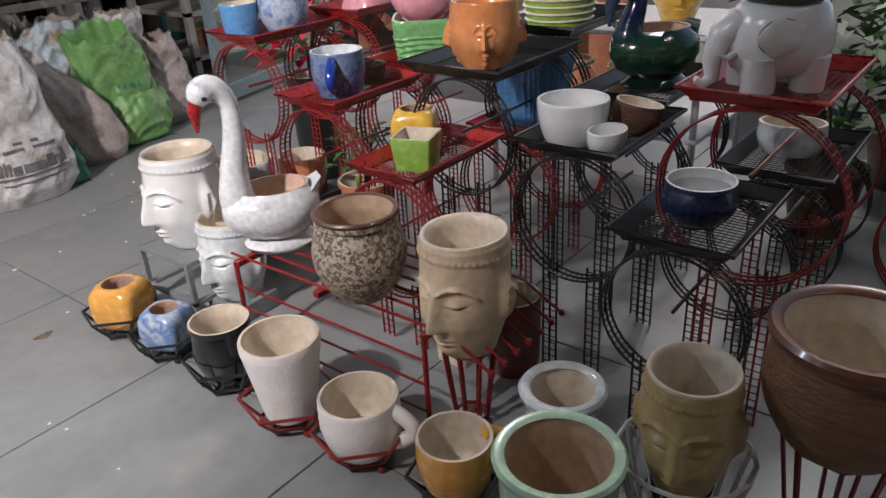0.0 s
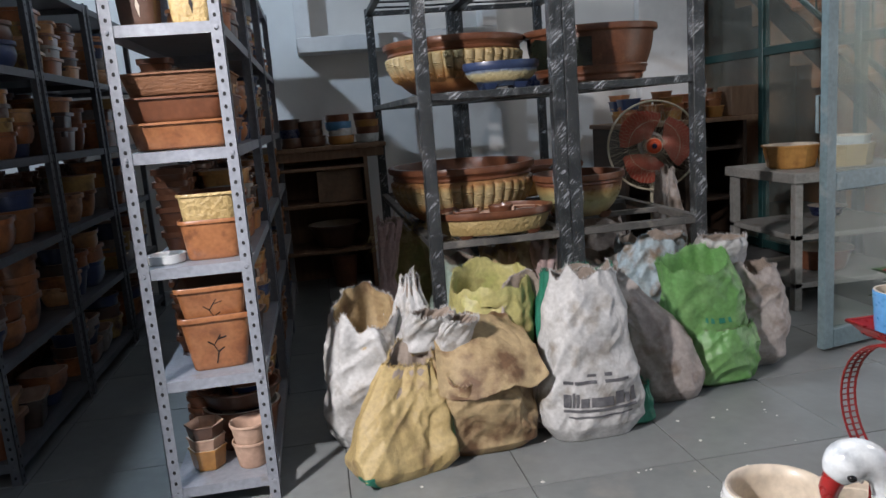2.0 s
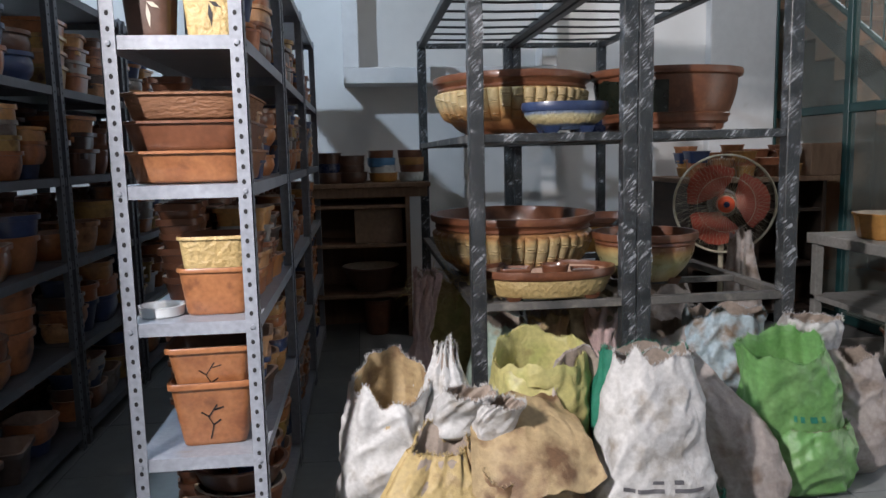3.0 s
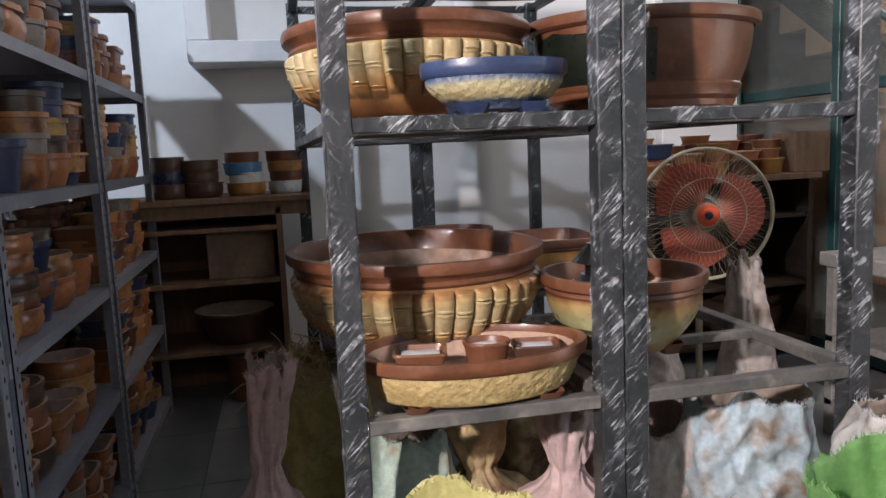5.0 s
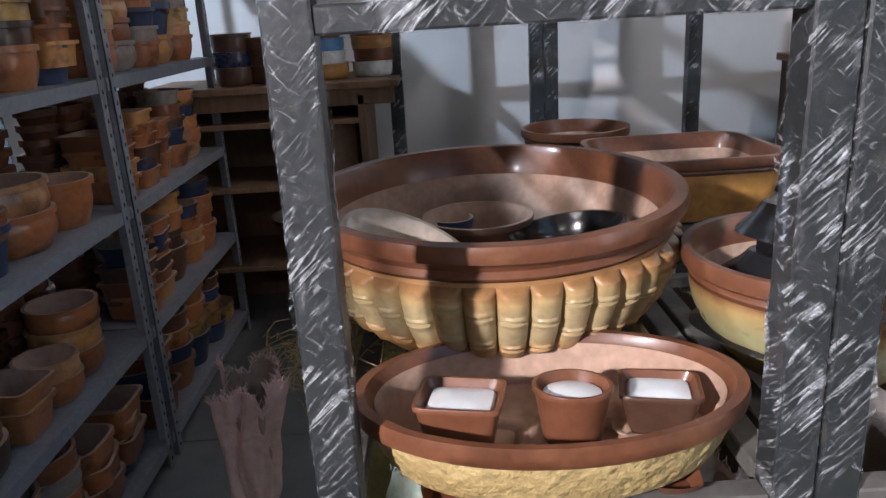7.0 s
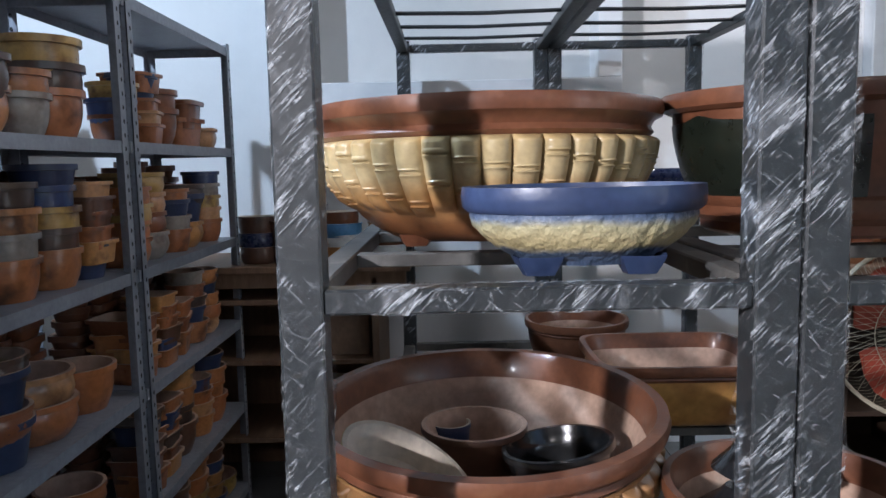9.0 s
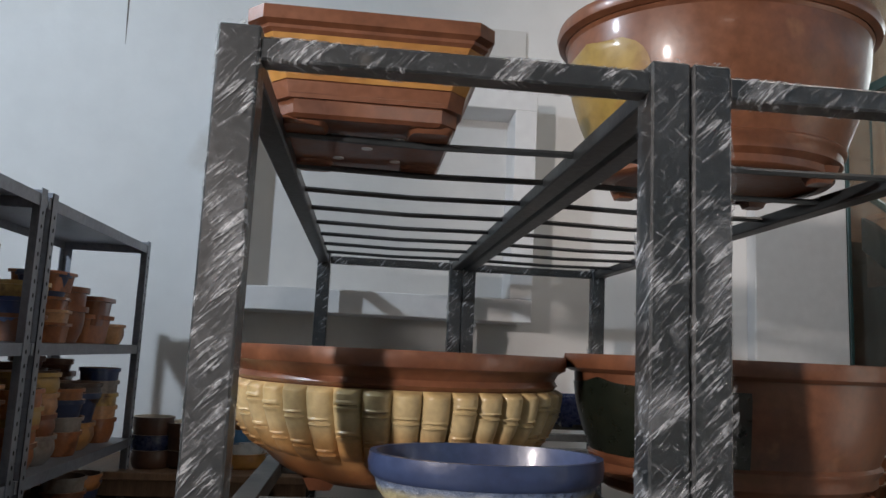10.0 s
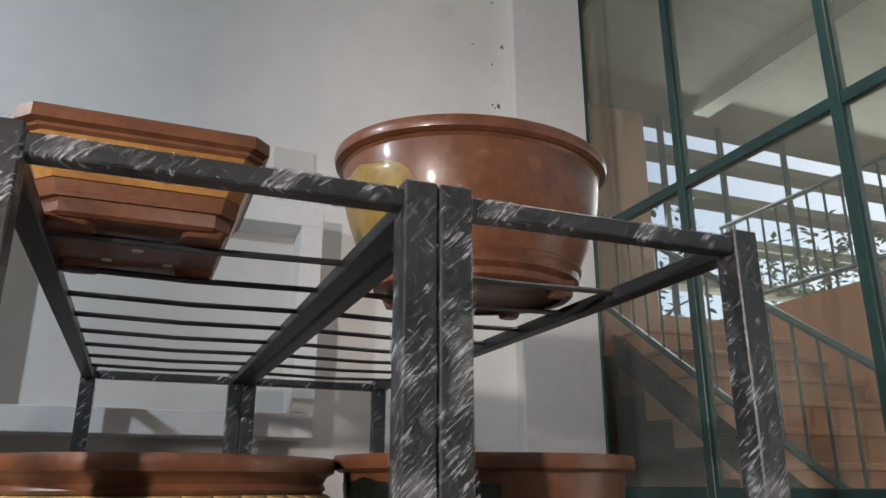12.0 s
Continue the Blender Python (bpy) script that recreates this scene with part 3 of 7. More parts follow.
for z0, z1 in ((0.11, 0.74), (0.82, 2.03)):
    pn = part("pane", Geo().box(0.05, DW - 0.06, -0.003, 0.003, z0, z1), M_GLASS, door, smooth=0)
    pn.visible_shadow = False
part("door_handle", Geo().tube([(DW - 0.03, -0.02, 1.0), (DW - 0.03, -0.06, 1.0), (DW - 0.03, -0.06, 1.16), (DW - 0.03, -0.02, 1.16)], 0.008, 6), M_BLUESTEEL, door)

# stair hall behind the glazing
setting("stair_floor", Geo().box(3.74, 5.5, 2.4, 8.2, -0.1, 0.0), M_TILE, "stone floor of the stair hall", "floor")
setting("ground", Geo().box(3.74, 260, -260, 2.4, -0.2, -0.02).box(5.5, 260, 2.4, 260, -0.2, -0.02), M_GROUND, "dusty yard ground outside", "ground")
setting("stair_wall", Geo().box(5.3, 5.5, 2.9, 8.0, 0, 2.8), M_TERRAWALL, "terracotta plastered stair wall", "wall")
setting("gallery_floor", Geo().box(5.5, 9.3, 2.9, 8.0, 2.6, 2.796), M_STAIRWALL, "plastered gallery slab above the stair wall", "floor")
setting("stair_wall_north", Geo().box(3.62, 5.0, 8.0, 8.2, 0, 4.8).box(5.0, 9.3, 8.0, 8.2, 0, 2.9), M_STAIRWALL, "pale plastered end wall of the stair", "wall")
setting("stair_side_wall", Geo().box(3.53, 3.62, 6.97, 8.2, 0, 4.8), M_STAIRWALL, "plastered wall beside the upper stair", "wall")
setting("stair_soffit", Geo().box(3.64, 9.3, 2.4, 8.2, 4.8, 5.8).box(5.25, 5.42, 2.4, 8.0, 4.66, 4.8), M_BOARD, "board-marked concrete soffit over the stair", "ceiling")
setting("column", Geo().box(5.05, 5.3, 2.62, 2.9, 0, 4.8), M_TRIM, "white painted column at the stair foot", "pillar", bevel=0.008)
louvre = tagged(new("window_2"), "open louvred window with concrete slats at the stair head", "window", "", "structure")
for z in (3.24, 3.66, 4.08, 4.49):
    part("slat", Geo().box(5.0, 9.3, 7.99, 8.22, z - 0.045, z + 0.045), M_BOARD, louvre, bevel=0.006, smooth=0)
for xx in (5.16, 5.85, 6.65, 7.5, 8.4):
    part("mullion", Geo().box(xx - 0.025, xx + 0.025, 7.95, 7.985, 2.9, 4.8), M_GREENSTEEL, louvre, smooth=0)

# stairs with a green railing
stair = tagged(new("staircase"), "terracotta-tiled staircase climbing behind the glass", "stairs", "", "structure")
RISE, RUN, Y0 = 0.179, 0.258, 3.55
for k in range(14):
    part("riser", Geo().box(3.97, 5.28, Y0 + RUN * k, Y0 + RUN * (k + 1) + 0.02, max(0, RISE * (k - 1.4)), RISE * (k + 1) - 0.035), M_STEP, stair, smooth=0)
    part("tread", Geo().box(3.95, 5.29, Y0 + RUN * k - 0.03, Y0 + RUN * (k + 1), RISE * (k + 1) - 0.035, RISE * (k + 1)), M_STEP, stair, bevel=0.006, smooth=0)
part("landing", Geo().box(3.64, 5.28, Y0 + RUN * 14, 7.98, RISE * 14 - 0.16, RISE * 14), M_STEP, stair, smooth=0)
SL = RISE / RUN
part("stringer", Geo().add([(3.92, Y0, 0.0), (3.92, Y0 + 3.6, SL * 3.6), (3.92, Y0 + 3.6, SL * 3.6 - 0.2), (3.92, Y0 + 0.3, 0.0), (3.97, Y0, 0.0), (3.97, Y0 + 3.6, SL * 3.6), (3.97, Y0 + 3.6, SL * 3.6 - 0.2), (3.97, Y0 + 0.3, 0.0)],
     [(0, 1, 2, 3), (7, 6, 5, 4), (0, 4, 5, 1), (1, 5, 6, 2), (2, 6, 7, 3), (3, 7, 4, 0)]), M_WOOD, stair, "dark stringer", smooth=0)
railing = thing("stair_railing", (3.9, Y0, 0), "dark green steel stair railing with upright bars", "railing", kind="structure")
part("newel", Geo().box(-0.03, 0.03, -0.06, 0.0, 0, 0.92), M_GREENSTEEL, railing, bevel=0.003, smooth=0)
for dz in (0.84, 0.16):
    part("rail", Geo().tube([(0, -0.03, dz), (0, 3.6, dz + SL * 3.63)], 0.022, 6), M_GREENSTEEL, railing)
for k in range(25):
    yb = 0.1 + 0.14 * k
    part("baluster", Geo().tube([(0, yb, 0.16 + SL * (yb + 0.03)), (0, yb, 0.84 + SL * (yb + 0.03))], 0.008, 5), M_GREENSTEEL, railing)


guard = thing("gallery_railing", (5.4, 2.95, 2.8), "green steel guard railing along the gallery edge", "railing", kind="structure")
for dz in (0.14, 0.80):
    part("rail", Geo().tube([(0, 0, dz), (0, 4.65, dz)], 0.02, 6), M_GREENSTEEL, guard)
for k in range(32):
    part("baluster", Geo().tube([(0, 0.02 + 0.149 * k, 0.0 if k % 6 == 0 else 0.14), (0, 0.02 + 0.149 * k, 0.80)], 0.010, 5), M_GREENSTEEL, guard)


# ---- lamps seen by their light, then the added fill tubes ----
for bx, by, bz, be, bc in BULBS:
    bl = thing("hanging_bulb", (bx, by, bz), "white hanging lamp with a bare bulb", "lamp", "hanging bulbs")
    part("cord", Geo().tube([(0, 0, 0.12), (0, 0, ZC - bz)], 0.004, 5), M_BLKWIRE, bl)
    part("socket", Geo().lathe([(0.02, 0.10), (0.024, 0.11), (0.022, 0.17), (0.006, 0.18)], 12), M_WHITE, bl)
fl = thing("flood_lamp", FLOOD, "small floodlight fixed high on a pole", "lamp")
part("housing", Geo().box(-0.16, -0.06, -0.16, -0.06, -0.05, 0.06), M_BLKWIRE, fl, bevel=0.005)
part("pole", Geo().tube([(-0.11, -0.11, 0.06), (-0.11, -0.11, ZC - FLOOD[2])], 0.008, 6), M_BLKWIRE, fl)
for tx, ty, tz, tr, te in FILL_TUBES:
    tl = thing("tube_lamp", (tx, ty, tz), "unseen white ceiling tube, added for ambient fill", "lamp", "ceiling tube lamps", tr)
    part("housing", Geo().box(-0.62, 0.62, -0.035, 0.035, 0.0, 0.06), M_WHITE, tl, bevel=0.006)
    part("tube", Geo().tube([(-0.58, 0, -0.02), (0.58, 0, -0.02)], 0.014, 8), glow("tube_glow", (1, 0.97, 0.92), 6), tl)
    part("rod", Geo().tube([(0, 0, 0.06), (0, 0, ZC - tz)], 0.006, 5), M_WHITE, tl)


# ---- black steel racks wrapped in film ----
def wobble_sleeve(x, y, z0, z1, half, seed):
    g = Geo()
    n = max(6, int((z1 - z0) / 0.018))
    prof = [(1, z0 + (z1 - z0) * i / n) for i in range(n + 1)]
    g.lathe(prof, 28, half, half, 7.0, lambda t, i, z: 0.04 + 0.16 * abs(fbm(math.cos(t) * 1.3 + seed, math.sin(t) * 1.3 + z * 5, z * 13 + seed)) + 0.5 * max(0.0, fbm(math.cos(t) * 2 + seed, math.sin(t) * 2, z * 9 - seed) - 0.32), caps=(False, False), centre=(x, y, 0))
    return g


FY, BY = 3.925, 6.337
LEV = (0.652, 1.297, 1.966)
BH = 0.032
PW = 0.056


def steel_rack(x0, x1, empty_low):
    rk = thing("steel_rack", (x0, FY, 0), "black steel tube rack wrapped in clear stretch film", "rack", "wrapped steel racks")
    w, d = x1 - x0, BY - FY
    for k, (px, py) in enumerate(((0, 0), (w - PW, 0), (0, d - PW), (w - PW, d - PW))):
        p = part("post", Geo().box(px, px + PW, py, py + PW, 0.0, 1.98), M_BLACK, rk, bevel=0.003, smooth=0)
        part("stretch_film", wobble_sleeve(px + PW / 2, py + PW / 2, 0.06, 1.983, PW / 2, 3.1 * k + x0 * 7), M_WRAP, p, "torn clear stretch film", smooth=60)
    for li, z in enumerate(LEV):
        mt = M_DUST if li < 2 else M_BLACK
        for a in (0, d - 0.045):
            bmn = part("beam", Geo().box(PW, w - PW, a + 0.004, a + 0.045, z - BH, z), M_DUST if li == 0 else M_BLACK, rk, bevel=0.003, smooth=0)
            if li == 0:
                continue
            sl = Geo()
            n = 26
            sl.lathe([(1, PW + 0.01 + (w - 2 * PW - 0.02) * i / n) for i in range(n + 1)], 16, BH / 2 + 0.001, 0.0225, 6.0, lambda t, i, zz: 0.05 + 0.16 * abs(fbm(zz * 14, math.cos(t) * 2, li * 5 + a)), caps=(False, False))
            sl.v = [(vz, a + 0.0245 + vy, z - BH / 2 + vx) for vx, vy, vz in sl.v]
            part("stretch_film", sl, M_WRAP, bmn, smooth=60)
        for a in (0.004, w - 0.049):
            part("side_beam", Geo().box(a, a + 0.045, PW, d - PW, z - BH, z), mt, rk, bevel=0.003, smooth=0)
        nb = 8 if li == 2 else 5
        for k in range(nb):
            yb = 0.42 + (d - 0.7) * k / (nb - 1)
            if li == 2:
                part("bar", Geo().tube([(0.04, yb, z - 0.012), (w * 0.5, yb, z - 0.017), (w - 0.04, yb, z - 0.012)], 0.007, 6), M_BLACK, rk)
            else:
                part("bar", Geo().box(0.049, w - 0.049, yb - 0.018, yb + 0.018, z - 0.026, z - 0.002), M_DUST, rk, bevel=0.002, smooth=0)
    return rk


RX0, RXM, RX1 = 0.722, 1.372, 2.030
steel_rack(RX0, RXM - 0.002, False)
steel_rack(RXM + 0.002, RX1, True)


# ---- pots ----
def wall_profile(outer, thick, floor_z):
    """Outer profile (r, z) from the foot to the lip, turned over into an inner wall."""
    top = outer[-1]
    inner = [(max(0.02, r - thick), max(z, floor_z)) for r, z in reversed(outer) if z > floor_z]
    return outer + [(top[0] - thick * 0.5, top[1] + 0.006)] + inner + [(max(0.02, inner[-1][0] - 0.01), floor_z)]


def feet(parent, xs, ys, h, s, m):
    for x in xs:
        for y in ys:
            part("foot", Geo().lathe([(s * 1.2, h), (s, h * 0.5), (s * 0.75, 0)], 8, 1, 1, 4, centre=(x, y, 0), caps=(False, True)), m, parent)


def big_bowl(name, at, a, b, h, body, rim, label, relief=None, rz=0, inner=M_INSIDE, foot=0.02, taper=0.62, n=96, e=2.0, cat="bowl", grp="", rimh=0.24, rows=12):
    t = thing(name, at, label, cat, grp, rz)
    r0 = h * (1 - rimh)
    prof = [(taper * 0.94, foot * 0.6), (taper, foot)]
    for i in range(1, rows + 1):
        u = i / rows
        prof.append((taper + (0.93 - taper) * math.sin(u * PI / 2) ** (0.72 if relief and rows > 30 else 0.9), foot + (r0 - foot) * u))
    part("body", Geo().lathe(prof, n, a, b, e, relief, caps=(True, False)), body, t)
    lip = [(0.925, r0), (0.945, r0 + 0.008), (0.93, r0 + 0.018), (0.95, h - 0.035), (0.99, h - 0.028), (1.0, h - 0.014), (0.99, h), (0.93, h), (0.905, h - 0.015), (0.88, r0)]
    part("rim", Geo().lathe(lip, n, a, b, e, caps=(False, False)), rim, t, "glazed brown rim")
    part("inside", Geo().lathe([(0.885, r0 + 0.004)] + [(taper + (0.93 - taper) * math.sin(u * PI / 2) ** 0.9 - 0.065, foot + (r0 - foot) * u) for u in (0.85, 0.65, 0.45, 0.28)] + [(taper * 0.86, foot + (r0 - foot) * 0.14), (taper * 0.5, foot + (r0 - foot) * 0.11)], n, a, b, e, caps=(False, True)), inner, t, "unglazed clay inside")
    k = taper * 0.66
    feet(t, (-a * k, a * k), (-b * k, b * k), foot * 1.2, 0.03, rim)
    return t


def bamboo(count, h):
    """Upright canes with rounded ends and two ringed joints each, over the middle of the belly."""
    lo, hi = 0.26 * h, 0.75 * h

    def f(t, i, z):
        ph = t * count / (2 * PI)
        j = math.floor(ph)
        w = 2 * (ph - j) - 1
        c = max(0.0, 1 - w * w)
        jag = 0.02 * h * (((j * 5) % 7) / 7 - 0.5)
        u = (z - lo - 2 * jag) / (hi - lo - 2 * jag)
        if u <= 0 or u >= 1:
            return 0.0
        cap = min(1.0, u / 0.10, (1 - u) / 0.07) ** 0.5
        joint = min(abs(u - 0.16 - 0.28 * ((j * 3) % 4) / 4), abs(u - 0.56 - 0.28 * ((j * 3) % 4) / 4))
        ring = 0.009 if 0.020 < joint < 0.055 else (-0.010 if joint <= 0.020 else 0.0)
        return (0.050 * c ** 0.6 + ring * c ** 0.3) * cap
    return f


def rocky(amp, sc):
    return lambda t, i, z: amp * fbm(math.cos(t) * sc, math.sin(t) * sc, z * sc * 5) if 1 < i < 13 else 0


big_bowl("bamboo_bowl", (1.006, 4.57, 0.653), 0.378, 0.44, 0.298, M_OLIVE, M_BROWN, "large brown and ochre bowl with bamboo relief, low shelf", bamboo(42, 0.298), n=504, rows=56, taper=0.60, rimh=0.22)
big_bowl("bamboo_bowl", (1.015, 4.60, 1.298), 0.358, 0.42, 0.265, M_OLIVE, M_BROWN, "large brown and ochre bowl with bamboo relief, middle shelf", bamboo(42, 0.265), n=504, rows=56, taper=0.60, rimh=0.25)
big_bowl("oval_tray", (1.043, 4.06, 0.653), 0.284, 0.178, 0.118, M_TAN, M_BROWN, "oval ochre tray with stone relief holding small pots", rocky(0.020, 24), taper=0.82, n=200, foot=0.015, cat="tray", rimh=0.17)
big_bowl("blue_bowl", (1.128, 4.08, 1.298), 0.174, 0.125, 0.120, M_BLUEPEB, M_BLUE, "oval blue bowl with pebbled ochre belly", rocky(0.022, 30), taper=0.60, n=160, foot=0.022, rimh=0.30)
big_bowl("cream_bowl", (1.54, 4.285, 0.653), 0.228, 0.228, 0.222, M_CELADON, M_BROWN, "round cream and brown glazed bowl on feet", taper=0.6, n=64, foot=0.025)
big_bowl("rectangular_tray", (1.63, 5.33, 0.653), 0.27, 0.23, 0.205, M_AMBER, M_BROWN, "rounded rectangular amber tray", taper=0.8, n=64, e=6, cat="tray")
big_bowl("round_tray", (1.42, 5.86, 0.653), 0.2, 0.2, 0.20, M_BROWN, M_BROWN, "round brown clay pot at the back of the shelf", taper=0.7, n=48)
big_bowl("brown_planter", (1.70, 4.47, 1.298), 0.345, 0.29, 0.275, M_BROWN, M_BROWN, "large oval brown planter on the middle shelf", taper=0.74, n=96, foot=0.03, cat="planter", rimh=0.12)
big_bowl("brown_planter", (1.735, 4.60, 1.962), 0.378, 0.31, 0.378, M_BROWN, M_BROWN, "large oval brown planter with a yellow patch, on top", taper=0.68, n=96, foot=0.03, cat="planter", rimh=0.12)
big_bowl("navy_planter", (1.83, 5.95, 1.298), 0.15, 0.12, 0.12, M_NAVY, M_NAVY, "small navy rectangular planter at the back", taper=0.8, n=32, e=6, cat="planter")

for pt in [o for o in bpy.data.objects if o.name.startswith("brown_planter")]:
    pa, pb, ptp = (0.378, 0.31, 0.68) if "on top" in pt["label"] else (0.345, 0.29, 0.74)
    part("foot_moulding", Geo().lathe([(ptp * 0.9, 0.012), (ptp * 1.0, 0.014), (ptp * 1.03, 0.020), (ptp * 1.035, 0.036), (ptp * 1.07, 0.042), (ptp * 1.10, 0.048), (ptp * 1.105, 0.066), (ptp * 1.13, 0.072), (ptp * 1.14, 0.080), (ptp * 1.10, 0.090)], 96, pa, pb, caps=(False, False)), M_BROWN, pt, "stepped brown foot moulding")

# octagonal tray on the top shelf, with drain holes
t = thing("octagonal_tray", (0.922, 4.46, 1.955), "amber and brown tray with stepped sides on the top", "tray")


def oct_ring(w, d, c, z):
    return [(w, -d + c, z), (w, d - c, z), (w - c, d, z), (-w + c, d, z), (-w, d - c, z), (-w, -d + c, z), (-w + c, -d, z), (w - c, -d, z)]


def oct_loft(rows):
    g = Geo()
    vs = [p for r in rows for p in oct_ring(*r)]
    fs = [(i * 8 + j, i * 8 + (j + 1) % 8, (i + 1) * 8 + (j + 1) % 8, (i + 1) * 8 + j) for i in range(len(rows) - 1) for j in range(8)]
    return g.add(vs, fs)


lower = [(0.155, 0.195, 0.03, 0.008), (0.162, 0.203, 0.03, 0.014), (0.162, 0.203, 0.03, 0.042), (0.170, 0.212, 0.03, 0.047), (0.170, 0.212, 0.03, 0.066), (0.175, 0.22, 0.03, 0.07)]
g = oct_loft(lower)
g.f.append(tuple(reversed(range(8))))
g.mi.append(0)
part("base", g, M_BROWN, t, "stepped brown base", smooth=20)
part("side", oct_loft([(0.175, 0.22, 0.03, 0.07), (0.202, 0.25, 0.03, 0.14)]), M_AMBER, t, "amber side", smooth=20)
part("rim", oct_loft([(0.202, 0.25, 0.03, 0.14), (0.208, 0.256, 0.03, 0.146), (0.208, 0.256, 0.03, 0.152), (0.217, 0.266, 0.03, 0.158), (0.217, 0.266, 0.03, 0.182), (0.195, 0.244, 0.03, 0.182), (0.17, 0.21, 0.03, 0.04), (0.1, 0.1, 0.03, 0.035)]), M_BROWN, t, smooth=20)
for fx in (-0.115, 0.115):
    for fy in (-0.14, 0.14):
        part("foot", Geo().lathe([(0.050, 0.012), (0.047, 0.006), (0.042, 0.0)], 16, 0.9, 1.0, 4, centre=(fx, fy, 0), caps=(False, True)), M_BROWN, t)
for hx, hy in ((0, -0.02), (-0.06, -0.1), (0.06, -0.1), (-0.06, 0.07), (0.06, 0.07)):
    part("drain_hole", Geo().lathe([(0.012, 0.0076), (0.011, 0.0060)], 12, centre=(hx, hy, 0), caps=(True, True)), M_WHITE, t, "pale drain hole")
# ochre patch on the top planter
pot = [o for o in bpy.data.objects if o.get("label", "").endswith("yellow patch, on top")][0]


def glaze_patch(pot, a, b, h, taper, rimh, th0, th1, z0, z1, m, label, sq=4):
    """A rounded panel of another glaze, lying on the pot's side."""
    vs = []
    for i in range(17):
        for j in range(25):
            u, v = i / 16, j / 24
            ww = max(0.0, 1 - abs(2 * u - 1) ** sq) ** 0.5
            th = radians((th0 + th1) / 2 + (th1 - th0) * (v - 0.5) * ww)
            z = z0 + (z1 - z0) * u
            r = taper + (0.93 - taper) * math.sin(min(1, (z - 0.03) / (h * (1 - rimh) - 0.03)) * PI / 2) ** 0.9 + 0.006
            vs.append((a * r * math.cos(th), b * r * math.sin(th), z))
    fs = [(i * 25 + j, i * 25 + j + 1, (i + 1) * 25 + j + 1, (i + 1) * 25 + j) for i in range(16) for j in range(24)]
    part("glaze_patch", Geo().add(vs, fs), m, pot, label)


glaze_patch(pot, 0.378, 0.31, 0.378, 0.68, 0.12, 166, 226, 0.06, 0.30, M_OCHREPATCH, "yellow-green glazed panel on one side")
pot = [o for o in bpy.data.objects if o.get("label", "").endswith("oval brown planter on the middle shelf")][0]
glaze_patch(pot, 0.345, 0.29, 0.275, 0.74, 0.12, 140, 254, 0.032, 0.231, M_BLACKGREEN, "blackish green glazed side", 40)


def simple_pot(name, at, r, h, m, label, cat="pot", taper=0.75, belly=0.0, rim=0.06, a=1.0, b=1.0, e=2.0, n=36, inner=None, grp="", rz=0, neck=0.0, disp=None, rx=0.0, ry=0.0, steps=9):
    outer = [(r * taper * 0.96, 0), (r * taper, 0.004)]
    for i in range(1, steps):
        u = i / steps
        outer.append((r * (taper + (1 - rim - neck - taper) * u) + r * belly * math.sin(u * PI), h * 0.9 * u))
    outer += [(r * (1 - rim - neck), h * 0.9), (r, h * 0.91), (r, h * 0.98), (r * 0.985, h)]
    g = Geo().lathe(outer, n, a, b, e, disp, 0, (True, False))
    th = max(0.006, r * 0.09)
    inn = [(r * 0.985, h), (r - th, h), (r - th - r * rim, h * 0.88)]
    inn += [(max(0.3 * r, p[0] - th * 1.3), p[1]) for p in reversed(outer[2:steps + 1]) if p[1] > h * 0.12] + [(r * taper * 0.7, h * 0.1)]
    g.lathe(inn, n, a, b, e, None, 1, (False, True))
    return solo(name, g, [m, inner or M_CREAMIN], at, label, cat, grp, rz, rx=rx, ry=ry)


# small pots lying in the big bowl and the oval tray
simple_pot("shallow_oval_pot", (0.835, 4.42, 0.805), 0.160, 0.075, M_TAN, "shallow oval pot leaning inside the bamboo bowl", b=0.55, inner=M_CREAMIN, rz=-38, rx=12, ry=20)
simple_pot("round_saucer_pot", (0.985, 4.70, 0.700), 0.125, 0.15, M_DKBROWN, "round clay pot lying inside the bamboo bowl", inner=M_INSIDE)
simple_pot("black_bowl_pot", (1.180, 4.55, 0.705), 0.122, 0.15, M_BLACKGL, "wide black pot lying inside the bamboo bowl", inner=M_BLACKGL, rx=-3, ry=-8)
simple_pot("blue_cup", (0.93, 4.78, 0.700), 0.05, 0.125, M_BLUE, "small blue cup inside the bamboo bowl")
for nm, x, y, r, h, e, lab in (("square_bonsai_pot", 0.915, 4.00, 0.062, 0.05, 8, "small square brown pot with white filling"), ("round_bonsai_pot", 1.07, 3.99, 0.056, 0.06, 2, "small round brown pot with white filling"), ("flat_bonsai_pot", 1.20, 4.02, 0.058, 0.035, 7, "small flat dark pot with white filling")):
    bp = simple_pot(nm, (x, y + 0.03, 0.697), r, h + 0.028, M_DKBROWN if "flat" in nm else M_BROWN, lab, e=e, b=0.8, inner=M_BROWN, rz=-12, taper=0.72)
    part("filling", Geo().lathe([(r * 0.55, (h + 0.028) * 0.5), (r * 0.79, (h + 0.028) * 0.76), (r * 0.72, (h + 0.028) * 0.86), (r * 0.3, (h + 0.028) * 0.93)], 24, 1, 0.8, e), M_WHITE, bp, "white powder filling")
    simple_pot("pot_saucer", (x + 0.012, y + 0.042, 0.684), r * 1.3, 0.013, M_INSIDE, "flat clay saucer under a small pot", "saucer", e=6, b=0.7, taper=0.85, rim=0.03, inner=M_INSIDE, rz=-12)
# dark pagoda ornament in the cream bowl
g = Geo()
